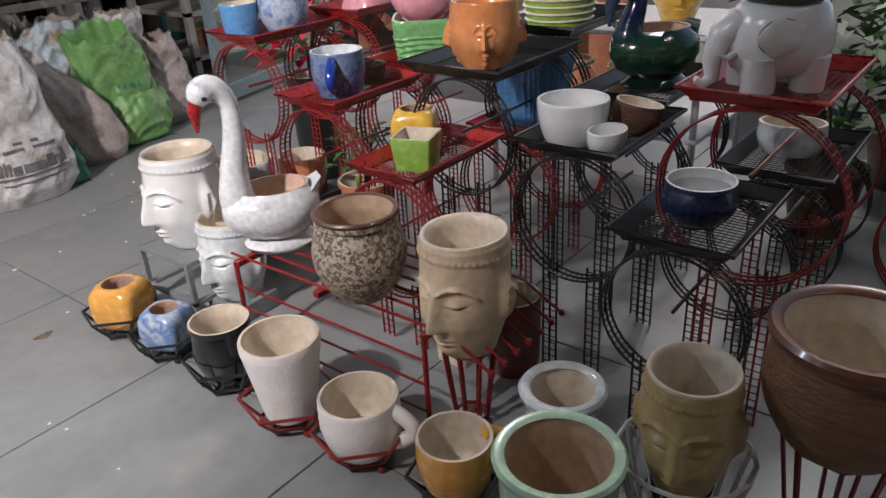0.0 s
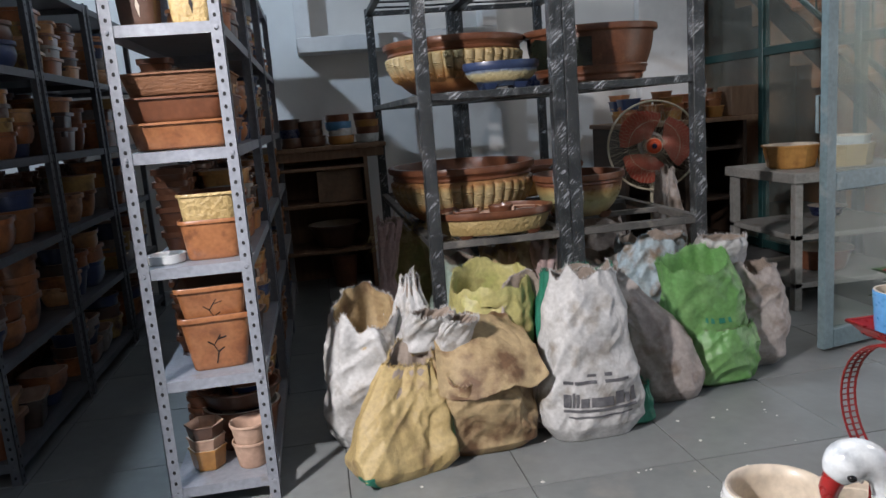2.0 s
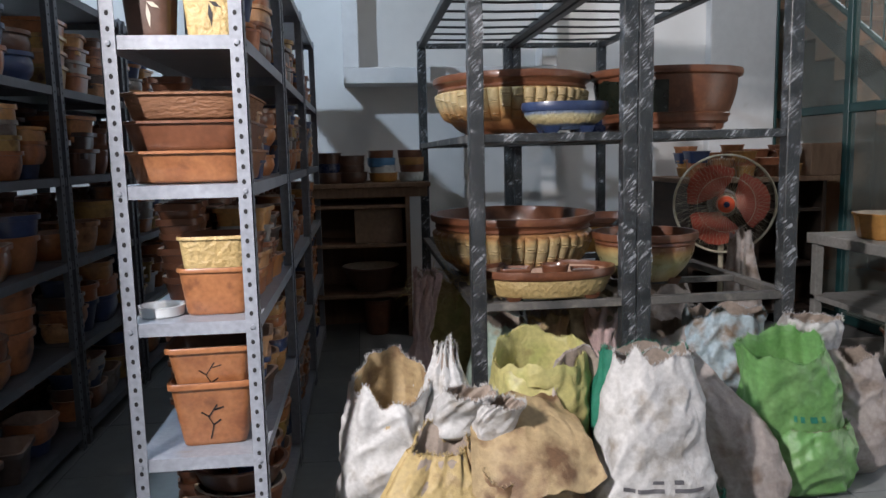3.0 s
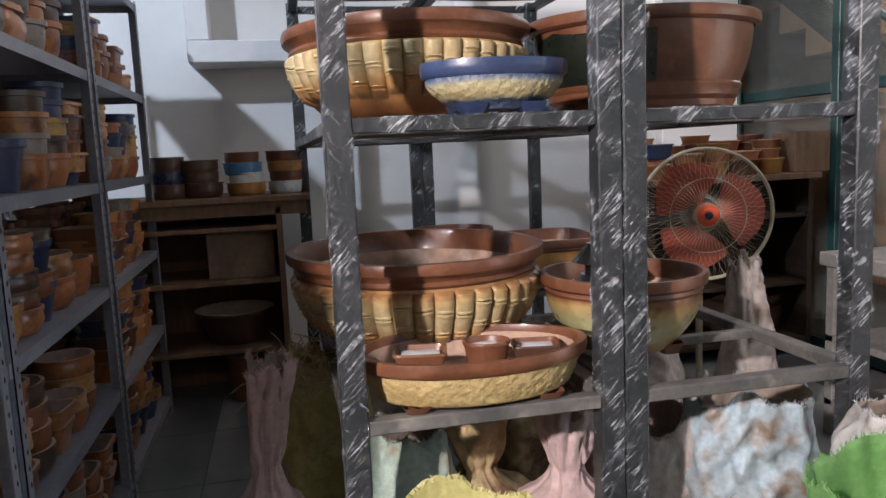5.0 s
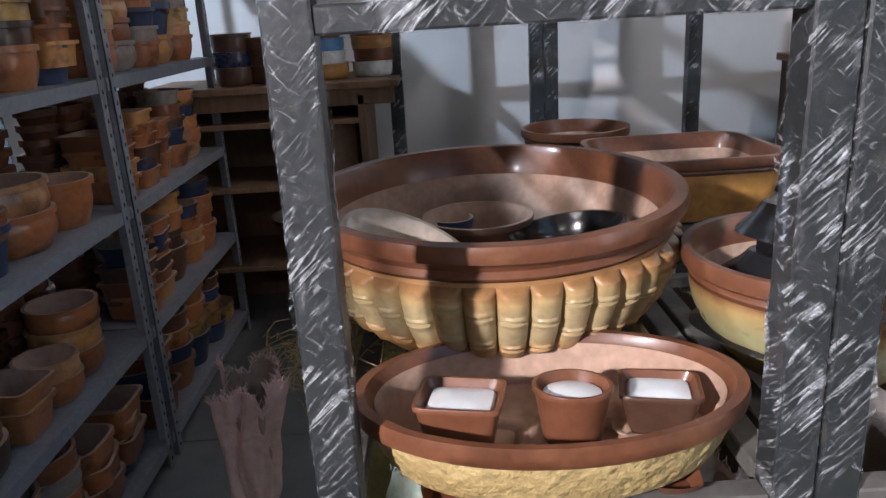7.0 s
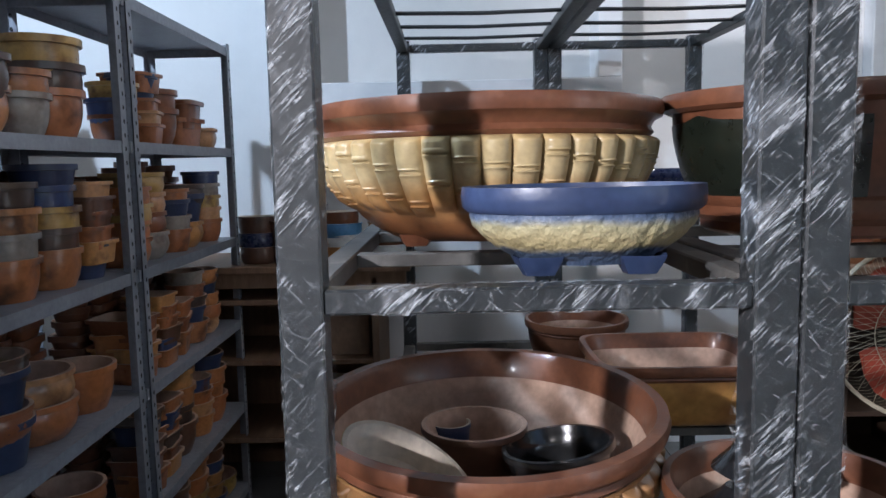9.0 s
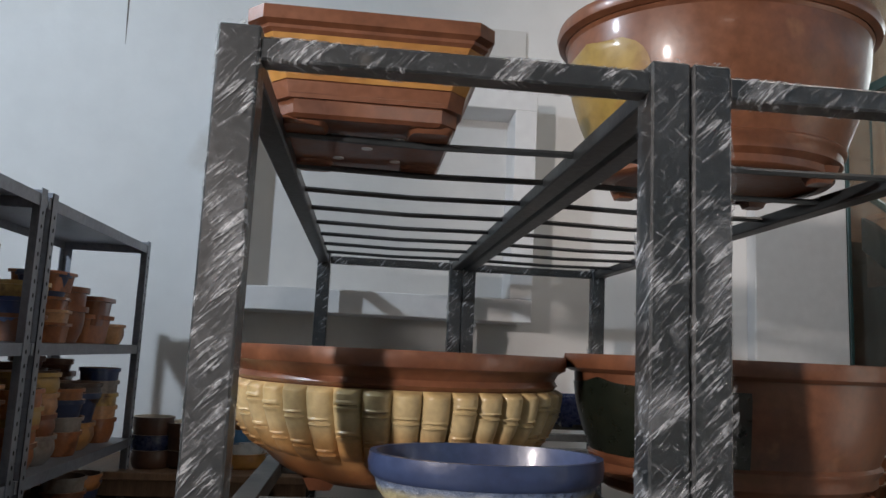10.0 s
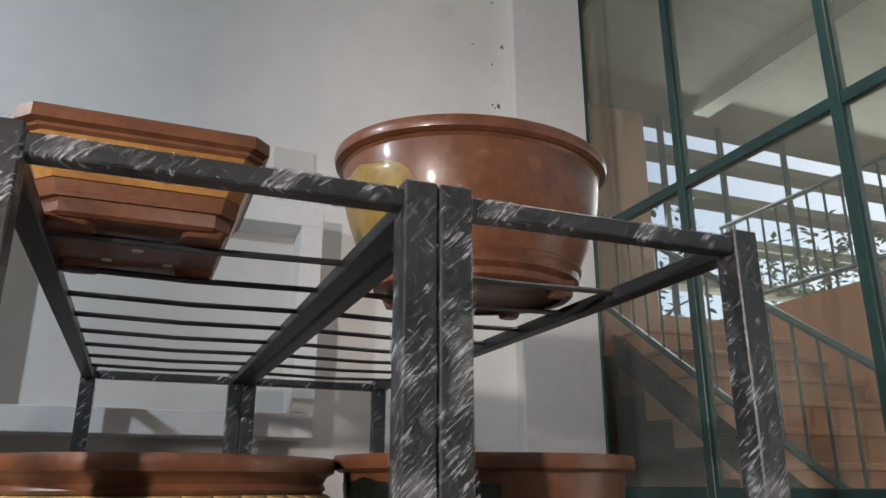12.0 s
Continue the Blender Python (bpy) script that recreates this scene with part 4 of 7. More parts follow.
for k in range(3):
    z, q = 0.085 * k, 1.35 - 0.3 * k
    g.lathe([(0.05 * q, z), (0.05 * q, z + 0.03), (0.095 * q, z + 0.034), (0.082 * q, z + 0.046), (0.058 * q, z + 0.068), (0.045 * q, z + 0.085)], 32, 1, 1, 4, lambda t, i, zz: 0.004 * math.cos(28 * t) if 1 < i < 5 else 0)
g.lathe([(0.012, 0.255), (0.016, 0.27), (0.004, 0.30)], 12)
solo("pagoda_ornament", g, M_BLACKGL, (1.475, 4.28, 0.70), "dark clay pagoda ornament standing in the bowl", "ornament", rz=20)


# ---- grey slotted-angle shelving ----
def slotted_shelving(x0, x1, ys, levels, height, paint, label, grp):
    sh = thing("slotted_shelving", (x0, ys[0], 0), label, "shelving", grp)
    w, post_w = x1 - x0, 0.036
    holes = Geo()
    for k, y in enumerate(ys):
        yy = y - ys[0]
        ends = (0.0,) if k in (0, len(ys) - 1) else (-0.021, 0.019)
        for off in ends:
            for px, sx in ((0.0, 1), (w, -1)):
                sy = -1 if (k == len(ys) - 1 or off < 0) else 1
                g = Geo()
                g.box(min(px, px + sx * post_w), max(px, px + sx * post_w), yy + off, yy + off + 0.003 * sy, 0, height) if sy > 0 else g.box(min(px, px + sx * post_w), max(px, px + sx * post_w), yy + off - 0.003, yy + off, 0, height)
                g.box(min(px, px + sx * 0.003), max(px, px + sx * 0.003), min(yy + off, yy + off + sy * post_w), max(yy + off, yy + off + sy * post_w), 0, height)
                part("upright", g, paint, sh, smooth=0)
                z = 0.03
                while z < height - 0.03:
                    cx = px + sx * post_w * 0.55
                    fy = yy + off + (-0.0012 if sy > 0 else 0.0012)
                    holes.add([(cx + 0.0052 * math.cos(q * PI / 4), fy, z + 0.0068 * math.sin(q * PI / 4)) for q in range(8)], [tuple(range(8))])
                    fx, cy = px - sx * 0.0012, yy + off + sy * post_w * 0.55
                    holes.add([(fx, cy + 0.0052 * math.cos(q * PI / 4), z + 0.0068 * math.sin(q * PI / 4)) for q in range(8)], [tuple(range(8))])
                    z += 0.038
    tagged(part("slot_pattern", holes, M_HOLE, sh, "rows of dark slots", smooth=0), kind="stuff")
    for a, b in zip(ys, ys[1:]):
        for z in levels:
            y0, y1 = a - ys[0] + 0.004, b - ys[0] - 0.004
            g = Geo()
            loops = [(0.0, z), (0.0, z - 0.034), (0.003, z - 0.034), (0.003, z - 0.004)]
            g.add([p for o, zz in loops for p in ((0.004 + o, y0 + o, zz), (w - 0.004 - o, y0 + o, zz), (w - 0.004 - o, y1 - o, zz), (0.004 + o, y1 - o, zz))],
                  [(q * 4 + (i + 1) % 4, q * 4 + i, (q + 1) * 4 + i, (q + 1) * 4 + (i + 1) % 4) for q in range(3) for i in range(4)] + [(0, 1, 2, 3), (15, 14, 13, 12)])
            shelf = part("shelf", g, paint, sh, smooth=0)
            for bx in (0.018, w - 0.018):
                for yy in (y0 - 0.0045,):
                    part("bolt", Geo().lathe([(0.007, 0), (0.0065, 0.003), (0.003, 0.004)], 8), paint, shelf).matrix_basis = pose(bx, yy, z - 0.018, 90, 0, 0)
    return sh


GX0, GX1 = -0.305, 0.040
GY = [3.10, 4.10, 5.14, 6.16]
GLEV = (0.085, 0.445, 0.81, 1.165, 1.535, 1.945)
slotted_shelving(GX0, GX1, GY, GLEV, 1.96, M_GREY, "pale grey slotted-angle shelving crowded with bonsai pots", "slotted shelving")
DX0, DX1 = -1.38, -0.905
DY = [3.50, 4.42, 5.34, 6.26]
slotted_shelving(DX0, DX1, DY, GLEV, 1.96, M_SHADEGREY, "slotted-angle shelving, its dark grey partly painted-in shade, full of pots", "slotted shelving")


# ---- crowd of shelf pots: shared meshes ----
def pot_mesh(nm, r, h, taper, belly, rim, a, b, e, n, mats):
    outer = [(r * taper, 0)] + [(r * (taper + (1 - rim - taper) * u) + r * belly * math.sin(u * PI), h * 0.84 * u) for u in (0.12, 0.35, 0.6, 0.85, 1)] + [(r, h * 0.85), (r, h)]
    g = Geo().lathe(outer, n, a, b, e, None, 0, (True, False))
    g.lathe([(r, h), (r * 0.9, h), (r * 0.85, h * 0.8), (r * taper * 0.8, h * 0.15)], n, a, b, e, None, 1, (False, True))
    return g.mesh(nm, mats)


KINDS = [pot_mesh("shelf_pot", 0.075, h, t, be, ri, 1, b, e, 20, [M_CLAYPICK, M_INSIDE]) for h, t, be, ri, b, e in (
    (0.08, 0.74, 0.05, 0.10, 1.0, 2), (0.066, 0.72, 0.14, 0.08, 1.0, 2), (0.075, 0.80, 0.0, 0.11, 0.9, 8), (0.056, 0.84, 0.0, 0.09, 0.85, 7), (0.09, 0.70, 0.08, 0.10, 1.0, 2), (0.075, 0.76, 0.10, 0.10, 1.0, 4))]
BLUES = pot_mesh("shelf_pot", 0.075, 0.09, 0.72, 0, 0.08, 1, 1, 2, 20, [M_BLUE, M_INSIDE])
rng = random.Random(7)


def stack(kind, x, y, z, s, k, grp, squash=1.0):
    for i in range(k):
        me = BLUES if rng.random() < 0.10 else kind
        ob = new("bonsai_pot", me)
        ob.matrix_basis = pose(x + rng.uniform(-0.006, 0.006), y + rng.uniform(-0.006, 0.006), z, 0, 0, rng.uniform(-14, 14)) @ Matrix.Diagonal((s * squash, s, s, 1))
        tagged(ob, "glazed blue bonsai pot in a stack on a shelf" if me is BLUES else "glazed clay bonsai pot in a stack on a shelf", "pot", grp)
        z += s * (0.047 if kind is not KINDS[3] else 0.036)


for bi, (a, b) in enumerate(zip(GY, GY[1:])):
    for li, z in enumerate(GLEV[:5]):
        gap = GLEV[li + 1] - z - 0.05
        y = a + (0.40 if bi == 0 else 0.12)
        while y < b - 0.10:
            kd = rng.choice(KINDS)
            s = rng.choice((1.0, 1.1, 1.2, 1.35, 1.45))
            room = gap - (rng.choice((0.08, 0.18, 0.24, 0.28)) if li == 4 else rng.choice((0.0, 0.0, 0.02, 0.06, 0.14)))
            step = 0.036 if kd is KINDS[3] else 0.047
            stack(kd, GX1 - 0.022 - 0.075 * s, y, z + 0.001, s, max(1, min(6, int((room - 0.085 * s) / (step * s)) + 1)), "pots on the grey shelving")
            y += 0.152 * s
for bi, (a, b) in enumerate(zip(DY, DY[1:])):
    for li, z in enumerate(GLEV[:5]):
        gap = GLEV[li + 1] - z - 0.05
        y = a + 0.14
        while y < b - 0.12:
            kd, s = rng.choice(KINDS), rng.choice((1.2, 1.4, 1.6, 1.75))
            step = 0.036 if kd is KINDS[3] else 0.047
            stack(kd, DX1 - 0.025 - 0.075 * s, y, z + 0.001, s, max(1, min(6, int((gap - rng.choice((0.0, 0.03, 0.1)) - 0.085 * s) / (step * s)) + 1)), "pots on the shaded shelving")
            y += 0.152 * s


# back rows of the shelves, deep in the shade
def far_rows(nm, x, ys, seed):
    r2 = random.Random(seed)
    g = Geo()
    for a, b in zip(ys, ys[1:]):
        for li, z in enumerate(GLEV[:4]):
            y = a + (0.36 if a == ys[0] else 0.12)
            while y < b - 0.1:
                s, zz = r2.uniform(0.75, 0.95), z + 0.001
                top = GLEV[li + 1] - 0.16 * s
                while zz < top + 0.03 - r2.uniform(0, 0.06):
                    g.lathe([(0.05 * s, 0), (0.065 * s, 0.06 * s), (0.074 * s, 0.062 * s), (0.074 * s, 0.085 * s), (0.06 * s, 0.083 * s), (0.045 * s, 0.02 * s)], 14, 1, 1, r2.choice((2, 2, 6)), centre=(x, y, zz))
                    zz += 0.052 * s
                y += 0.148 * s
    ob = solo(nm, g, M_BROWN, (0, 0, 0), "rows of brown clay pots at the back of the shelves", "pots", kind="stuff")
    return ob


far_rows("stacked_pots", GX0 + 0.075, GY, 3)
far_rows("stacked_pots", DX0 + 0.09, DY, 5)

# pots on the shelf end that faces the entrance
simple_pot("hexagonal_pot", (-0.20, 3.25, 0.086), 0.066, 0.075, M_AMBER, "amber hexagonal pot, lowest in a stack", n=6, taper=0.8)
simple_pot("hexagonal_pot", (-0.20, 3.25, 0.135), 0.066, 0.065, M_INSIDE, "pale hexagonal pot in a stack", n=6, taper=0.8)
simple_pot("hexagonal_pot", (-0.20, 3.25, 0.185), 0.068, 0.06, M_DKBROWN, "dark hexagonal pot on top of a stack", n=6, taper=0.8, inner=M_INSIDE)
simple_pot("clay_pot", (-0.05, 3.22, 0.086), 0.064, 0.09, M_INSIDE, "pale unglazed clay pot", inner=M_INSIDE)
simple_pot("clay_pot", (-0.05, 3.22, 0.155), 0.066, 0.085, M_INSIDE, "pale unglazed clay pot on another", inner=M_INSIDE)
simple_pot("wide_clay_pot", (-0.09, 3.42, 0.086), 0.14, 0.15, M_BROWN, "wide brown clay pot on the lowest shelf", b=0.85)
simple_pot("wide_clay_bowl", (-0.09, 3.42, 0.237), 0.15, 0.07, M_DKBROWN, "wide flat brown bowl on a pot", b=0.85, inner=M_BROWN)
for k in range(2):
    sp = simple_pot("square_planter", (-0.115, 3.27, 0.446 + 0.118 * k), 0.118, 0.185 - 0.02 * k, M_CLAYPOT, "square orange-brown planter with a dark twig painted on it", "planter", e=9, taper=0.72, rim=0.07, n=32, rz=4, inner=M_BROWN)
    tw = Geo()
    for q in ([(-0.01, 0.02), (0.0, 0.06), (-0.012, 0.085), (0.012, 0.12)], [(-0.002, 0.06), (0.02, 0.075)], [(-0.01, 0.085), (-0.03, 0.1)], [(0.005, 0.105), (0.03, 0.112)]):
        tw.tube([(px, -0.118 * (0.72 + 0.21 * min(1, pz / 0.16)) - 0.0005, pz) for px, pz in q], 0.0022, 4)
    part("painted_twig", tw, M_BLACKGL, sp, "dark painted twig")
simple_pot("white_saucer", (-0.235, 3.22, 0.811), 0.062, 0.028, M_WHITE, "flat white saucer on the grey shelf", "saucer", taper=0.95, rim=0.02, inner=M_WHITE)
simple_pot("square_planter", (-0.085, 3.27, 0.811), 0.105, 0.13, M_CLAYPOT, "rounded square brown planter on feet", "planter", e=5, taper=0.8, n=32, inner=M_BROWN)
simple_pot("yellow_planter", (-0.085, 3.27, 0.925), 0.10, 0.10, M_TAN, "ochre planter with a stamped pattern, set on another", "planter", e=5, taper=0.85, n=32, inner=M_BROWN)
for k, (hh, mm, lab) in enumerate(((0.085, M_CLAYPOT, "long red-brown tray at the bottom of a stack"), (0.08, M_BROWN, "long brown tray in the middle of a stack"), (0.07, M_ROUGHCLAY, "long dark tray with a woven relief"))):
    simple_pot("long_tray", (-0.135, 3.39, 1.168 + 0.082 * k), 0.166, hh, mm, lab, "tray", b=1.5, e=8, taper=0.86, rim=0.04, n=32, inner=M_BROWN)
simple_pot("tall_planter", (-0.215, 3.24, 1.536), 0.07, 0.2, M_DKBROWN, "tall dark planter with a painted bamboo", "planter", e=6, taper=0.75)
simple_pot("tall_planter", (-0.06, 3.24, 1.536), 0.075, 0.2, M_TAN, "tall ochre planter with painted bamboo leaves", "planter", e=6, taper=0.75)
for nm, mt in (("tall_planter", M_CREAMIN), ("tall_planter.001", M_BLKWIRE)):
    pl = bpy.data.objects[nm]
    g = Geo()
    for ang, ln_, cz in ((0.4, 0.05, 0.10), (1.1, 0.045, 0.10), (2.0, 0.05, 0.10), (2.8, 0.04, 0.105), (-0.5, 0.035, 0.095), (-1.5, 0.06, 0.09)):
        dx, dz = math.cos(ang), math.sin(ang)
        pts = [(0, 0), (ln_ * 0.45, 0.006), (ln_, 0), (ln_ * 0.45, -0.006)]
        flat = [(0.005 + a * dx - b * dz, cz + a * dz + b * dx) for a, b in pts]
        rr_ = 0.07 if nm == "tall_planter" else 0.075
        g.add([(x, -rr_ * (0.75 + 0.19 * min(1, z / 0.18)) - 0.0012, z) for x, z in flat], [(0, 1, 2, 3)])
    part("painted_leaves", g, mt, pl, "painted bamboo leaves", smooth=0)
simple_pot("small_pot", (0.0, 3.48, 1.536), 0.035, 0.07, M_TERRA, "small terracotta pot on the shelf edge")


# ---- desk, boxes and pots at the back ----
dk = thing("shelf_unit", (0.03, 6.10, 0), "dark wooden shelf unit against the back wall", "shelf unit")
for x0, x1 in ((-0.30, -0.27), (0.57, 0.60)):
    part("side", Geo().box(x0, x1, 0, 0.5, 0, 0.99), M_PLY, dk, bevel=0.003, smooth=0)
for z in (0.30, 0.64, 0.90):
    part("shelf", Geo().box(-0.27, 0.57, 0.0, 0.48, z - 0.022, z), M_PLY, dk, bevel=0.002, smooth=0)
part("back", Geo().box(-0.27, 0.57, 0.48, 0.5, 0.0, 1.013), M_PLY, dk, smooth=0)
part("top", Geo().box(-0.32, 0.74, -0.03, 0.53, 1.015, 1.045), M_PLY, dk, bevel=0.004, smooth=0)
part("apron", Geo().box(-0.30, 0.72, 0.0, 0.02, 0.95, 1.013), M_PLY, dk, bevel=0.002, smooth=0)
solo("cardboard_box", Geo().box(-0.16, 0.16, -0.13, 0.13, 0, 0.23), M_CARD, (0.42, 6.3, 0.641), "closed brown cardboard box on a shelf", "box", bevel=0.004, smooth=0)
simple_pot("wide_bowl", (0.36, 6.3, 0.301), 0.2, 0.17, M_DKBROWN, "wide dark clay bowl on a low shelf", "bowl", taper=0.6)
simple_pot("tall_clay_pot", (0.40, 6.25, 0.001), 0.1, 0.24, M_BROWN, "brown clay pot with a leaf mark under the shelves")
for k, (x, r, hs) in enumerate(((0.11, 0.085, (0.06, 0.06, 0.07)), (0.25, 0.10, (0.06, 0.05, 0.06)), (0.46, 0.095, (0.05, 0.05, 0.05, 0.05)), (0.66, 0.09, (0.05, 0.05, 0.05, 0.05)))):
    z = 1.046
    for i, hh in enumerate(hs):
        mm = ((M_DKBROWN, M_NAVY, M_DKBROWN), (M_DKBROWN,) * 3, (M_AMBER, M_ICE, M_SKYBLUE, M_BROWN), (M_ICE, M_BROWN, M_AMBER, M_BROWN))[k][i]
        simple_pot("stacked_bowl", (x + 0.008 * math.sin(5 * i + k), 6.22 + 0.03 * k, z), r * (1 + 0.05 * math.sin(3 * i + k)), hh + 0.012, mm, "glazed bowl in a stack on the wooden shelf unit", "bowl", taper=0.86, belly=0.05, grp="stacked bowls", n=28)
        z += hh


# ---- fan ----
fan = thing("pedestal_fan", (2.42, 5.30, 0), "old pedestal fan with red blades in a wire cage", "fan", rz=-18)
FZ = 0.90


def fan_point(r, t, y):
    return (r * math.cos(t), y, FZ + r * math.sin(t))


part("base", Geo().lathe([(0.2, 0), (0.2, 0.02), (0.16, 0.035), (0.03, 0.05)], 28), M_DKBROWN, fan)
part("pole", Geo().tube([(0, 0.1, 0.03), (0, 0.1, FZ - 0.05)], 0.016, 10), M_CAGE, fan)
mt = part("motor", Geo().lathe([(0.02, -0.05), (0.07, -0.045), (0.085, 0.0), (0.085, 0.07), (0.05, 0.12)], 20), M_DKBROWN, fan)
mt.matrix_basis = pose(0, 0.04, FZ, -90, 0, 0)
cage = Geo()
for r, y in ((0.285, 0.0), (0.285, 0.012)):
    cage.tube([fan_point(r, 2 * PI * i / 48, y) for i in range(48)], 0.007, 6, True)
part("cage_rim", cage, M_CAGE, fan)
cage = Geo()
for k in range(120):
    t = 2 * PI * k / 120
    tw = 0.30 if k % 2 else -0.30
    cage.tube([fan_point(0.05, t + tw, -0.062), fan_point(0.15, t + tw * 0.55, -0.058), fan_point(0.25, t + 0.06, -0.035), fan_point(0.285, t, 0.0)], 0.0005, 4)
for r, y in ((0.05, -0.062), (0.16, -0.057)):
    cage.tube([fan_point(r, 2 * PI * i / 40, y) for i in range(40)], 0.0018, 4, True)
tagged(part("front_grille", cage, M_CAGE, fan, "fine wire grille"), kind="stuff")
cage = Geo()
for k in range(30):
    t = 2 * PI * k / 30
    cage.tube([fan_point(0.07, t, 0.09), fan_point(0.22, t, 0.075), fan_point(0.285, t, 0.012)], 0.0010, 4)
tagged(part("back_grille", cage, M_CAGE, fan), kind="stuff")
for k in range(3):
    g = Geo()
    vs, fs = [], []
    for i in range(9):
        u = i / 8
        r = 0.05 + 0.20 * u
        half = 0.30 + 0.62 * math.sin(u * PI * 0.72) ** 0.8
        for j in range(7):
            v = j / 6 - 0.5
            rr = r - (0.05 * (2 * v) ** 2 if i == 8 else 0.02 * (2 * v) ** 2 * u)
            t = 2 * PI * k / 3 + 0.15 + 2 * v * half
            vs.append(fan_point(rr, t, -0.012 + 0.05 * v))
    fs = [(i * 7 + j, i * 7 + j + 1, (i + 1) * 7 + j + 1, (i + 1) * 7 + j) for i in range(8) for j in range(6)]
    n0 = len(vs)
    vs2 = vs + [(x, y + 0.003, z) for x, y, z in vs]
    fs2 = fs + [tuple(reversed([q + n0 for q in f])) for f in fs]
    part("blade", g.add(vs2, fs2), M_FANBLADE, fan)
hb = part("hub", Geo().lathe([(0.052, 0.0), (0.052, 0.03), (0.045, 0.04), (0.03, 0.042), (0.028, 0.048), (0.008, 0.05)], 24), M_FANHUB, fan, "bright orange hub")
hb.matrix_basis = pose(0, -0.02, FZ, 90, 0, 0)
hc = part("hub_cap", Geo().lathe([(0.018, 0.0), (0.017, 0.004), (0.006, 0.006)], 16), M_NAVY, hb, "small dark blue badge")
hc.matrix_basis = pose(0, 0, 0.0495)


# ---- steel side table and wooden cabinet ----
tb = thing("steel_table", (2.75, 4.31, 0), "worn grey steel table with two lower shelves", "table")
for lx in (0, 0.72):
    for ly in (0, 0.6):
        part("leg", Geo().box(lx, lx + 0.045, ly, ly + 0.045, 0, 0.70), M_TABLE, tb, bevel=0.003, smooth=0)
part("tabletop", Geo().box(-0.02, 0.785, -0.02, 0.665, 0.70, 0.755), M_TABLE, tb, bevel=0.004, smooth=0)
for z in (0.155, 0.42):
    part("shelf", Geo().box(0.0, 0.765, 0.0, 0.645, z - 0.03, z), M_TABLE, tb, bevel=0.003, smooth=0)
simple_pot("amber_planter", (2.93, 4.62, 0.756), 0.16, 0.13, M_AMBER, "amber octagonal planter on the steel table", "planter", n=8, taper=0.8)
simple_pot("amber_planter", (3.17, 4.48, 0.756), 0.155, 0.12, M_TAN, "ochre octagonal planter on the steel table", "planter", n=8, taper=0.85, rz=10)
simple_pot("grey_planter", (3.17, 4.48, 0.845), 0.13, 0.075, M_ICE, "pale grey octagonal planter set into another", "planter", n=8, taper=0.85, rz=10)
simple_pot("small_brown_pot", (3.40, 4.72, 0.756), 0.06, 0.09, M_BROWN, "small brown pot on the steel table")
simple_pot("wide_brown_bowl", (3.12, 4.6, 0.156), 0.17, 0.12, M_BROWN, "wide brown bowl on the table's lowest shelf", "bowl")
simple_pot("navy_bowl", (3.3, 4.8, 0.421), 0.11, 0.06, M_NAVY, "navy bowl on the table's middle shelf", "bowl")

cb = thing("wooden_cabinet", (2.50, 5.95, 0), "dark wooden cabinet against the wall", "cabinet")
for x0 in (0.0, 0.475, 0.95):
    part("side", Geo().box(x0, x0 + 0.03, 0.0, 0.60, 0, 0.985), M_WOOD, cb, bevel=0.002, smooth=0)
part("back", Geo().box(0.0, 0.98, 0.601, 0.62, 0, 0.985), M_WOOD, cb, smooth=0)
for z in (0.10, 0.42, 0.80):
    for x0 in (0.031, 0.506):
        part("shelf", Geo().box(x0, x0 + 0.443, 0.01, 0.60, z - 0.022, z), M_WOOD, cb, bevel=0.002, smooth=0)
part("top", Geo().box(-0.02, 1.0, -0.04, 0.64, 0.988, 1.022), M_PLY, cb, bevel=0.004, smooth=0)
solo("plywood_box", Geo().box(-0.11, 0.11, -0.1, 0.1, 0, 0.22), M_PLY, (3.455, 6.03, 1.0225), "brown plywood box on the cabinet", "box", bevel=0.004, smooth=0)
rng = random.Random(11)
for row, (yc, xs) in enumerate(((6.03, (2.58, 2.76, 2.93, 3.09, 3.25)), (6.30, (2.62, 2.80, 2.97, 3.14, 3.31)))):
    for k, x in enumerate(xs):
        z, r = 1.0225, rng.uniform(0.070, 0.085)
        for i in range((3, 2, 3, 2)[k % 4] + row):
            hh = rng.uniform(0.065, 0.085)
            if k == 0 and i == 2:
                simple_pot("navy_planter", (x, yc, z), r, hh, M_BLUE, "blue planter on a stack on the cabinet", "planter", e=6, taper=0.8)
            else:
                simple_pot("cabinet_pot", (x + rng.uniform(-0.01, 0.01), yc + rng.uniform(-0.02, 0.02), z), r * rng.uniform(0.94, 1.06), hh, rng.choice((M_AMBER, M_CLAYPOT, M_TERRA, M_BROWN, M_CLAYPOT)), "glazed clay pot stacked on the wooden cabinet", "pot", e=rng.choice((2, 5)), grp="pots on the cabinet", n=24, rz=rng.uniform(0, 40))
            z += hh * 0.68


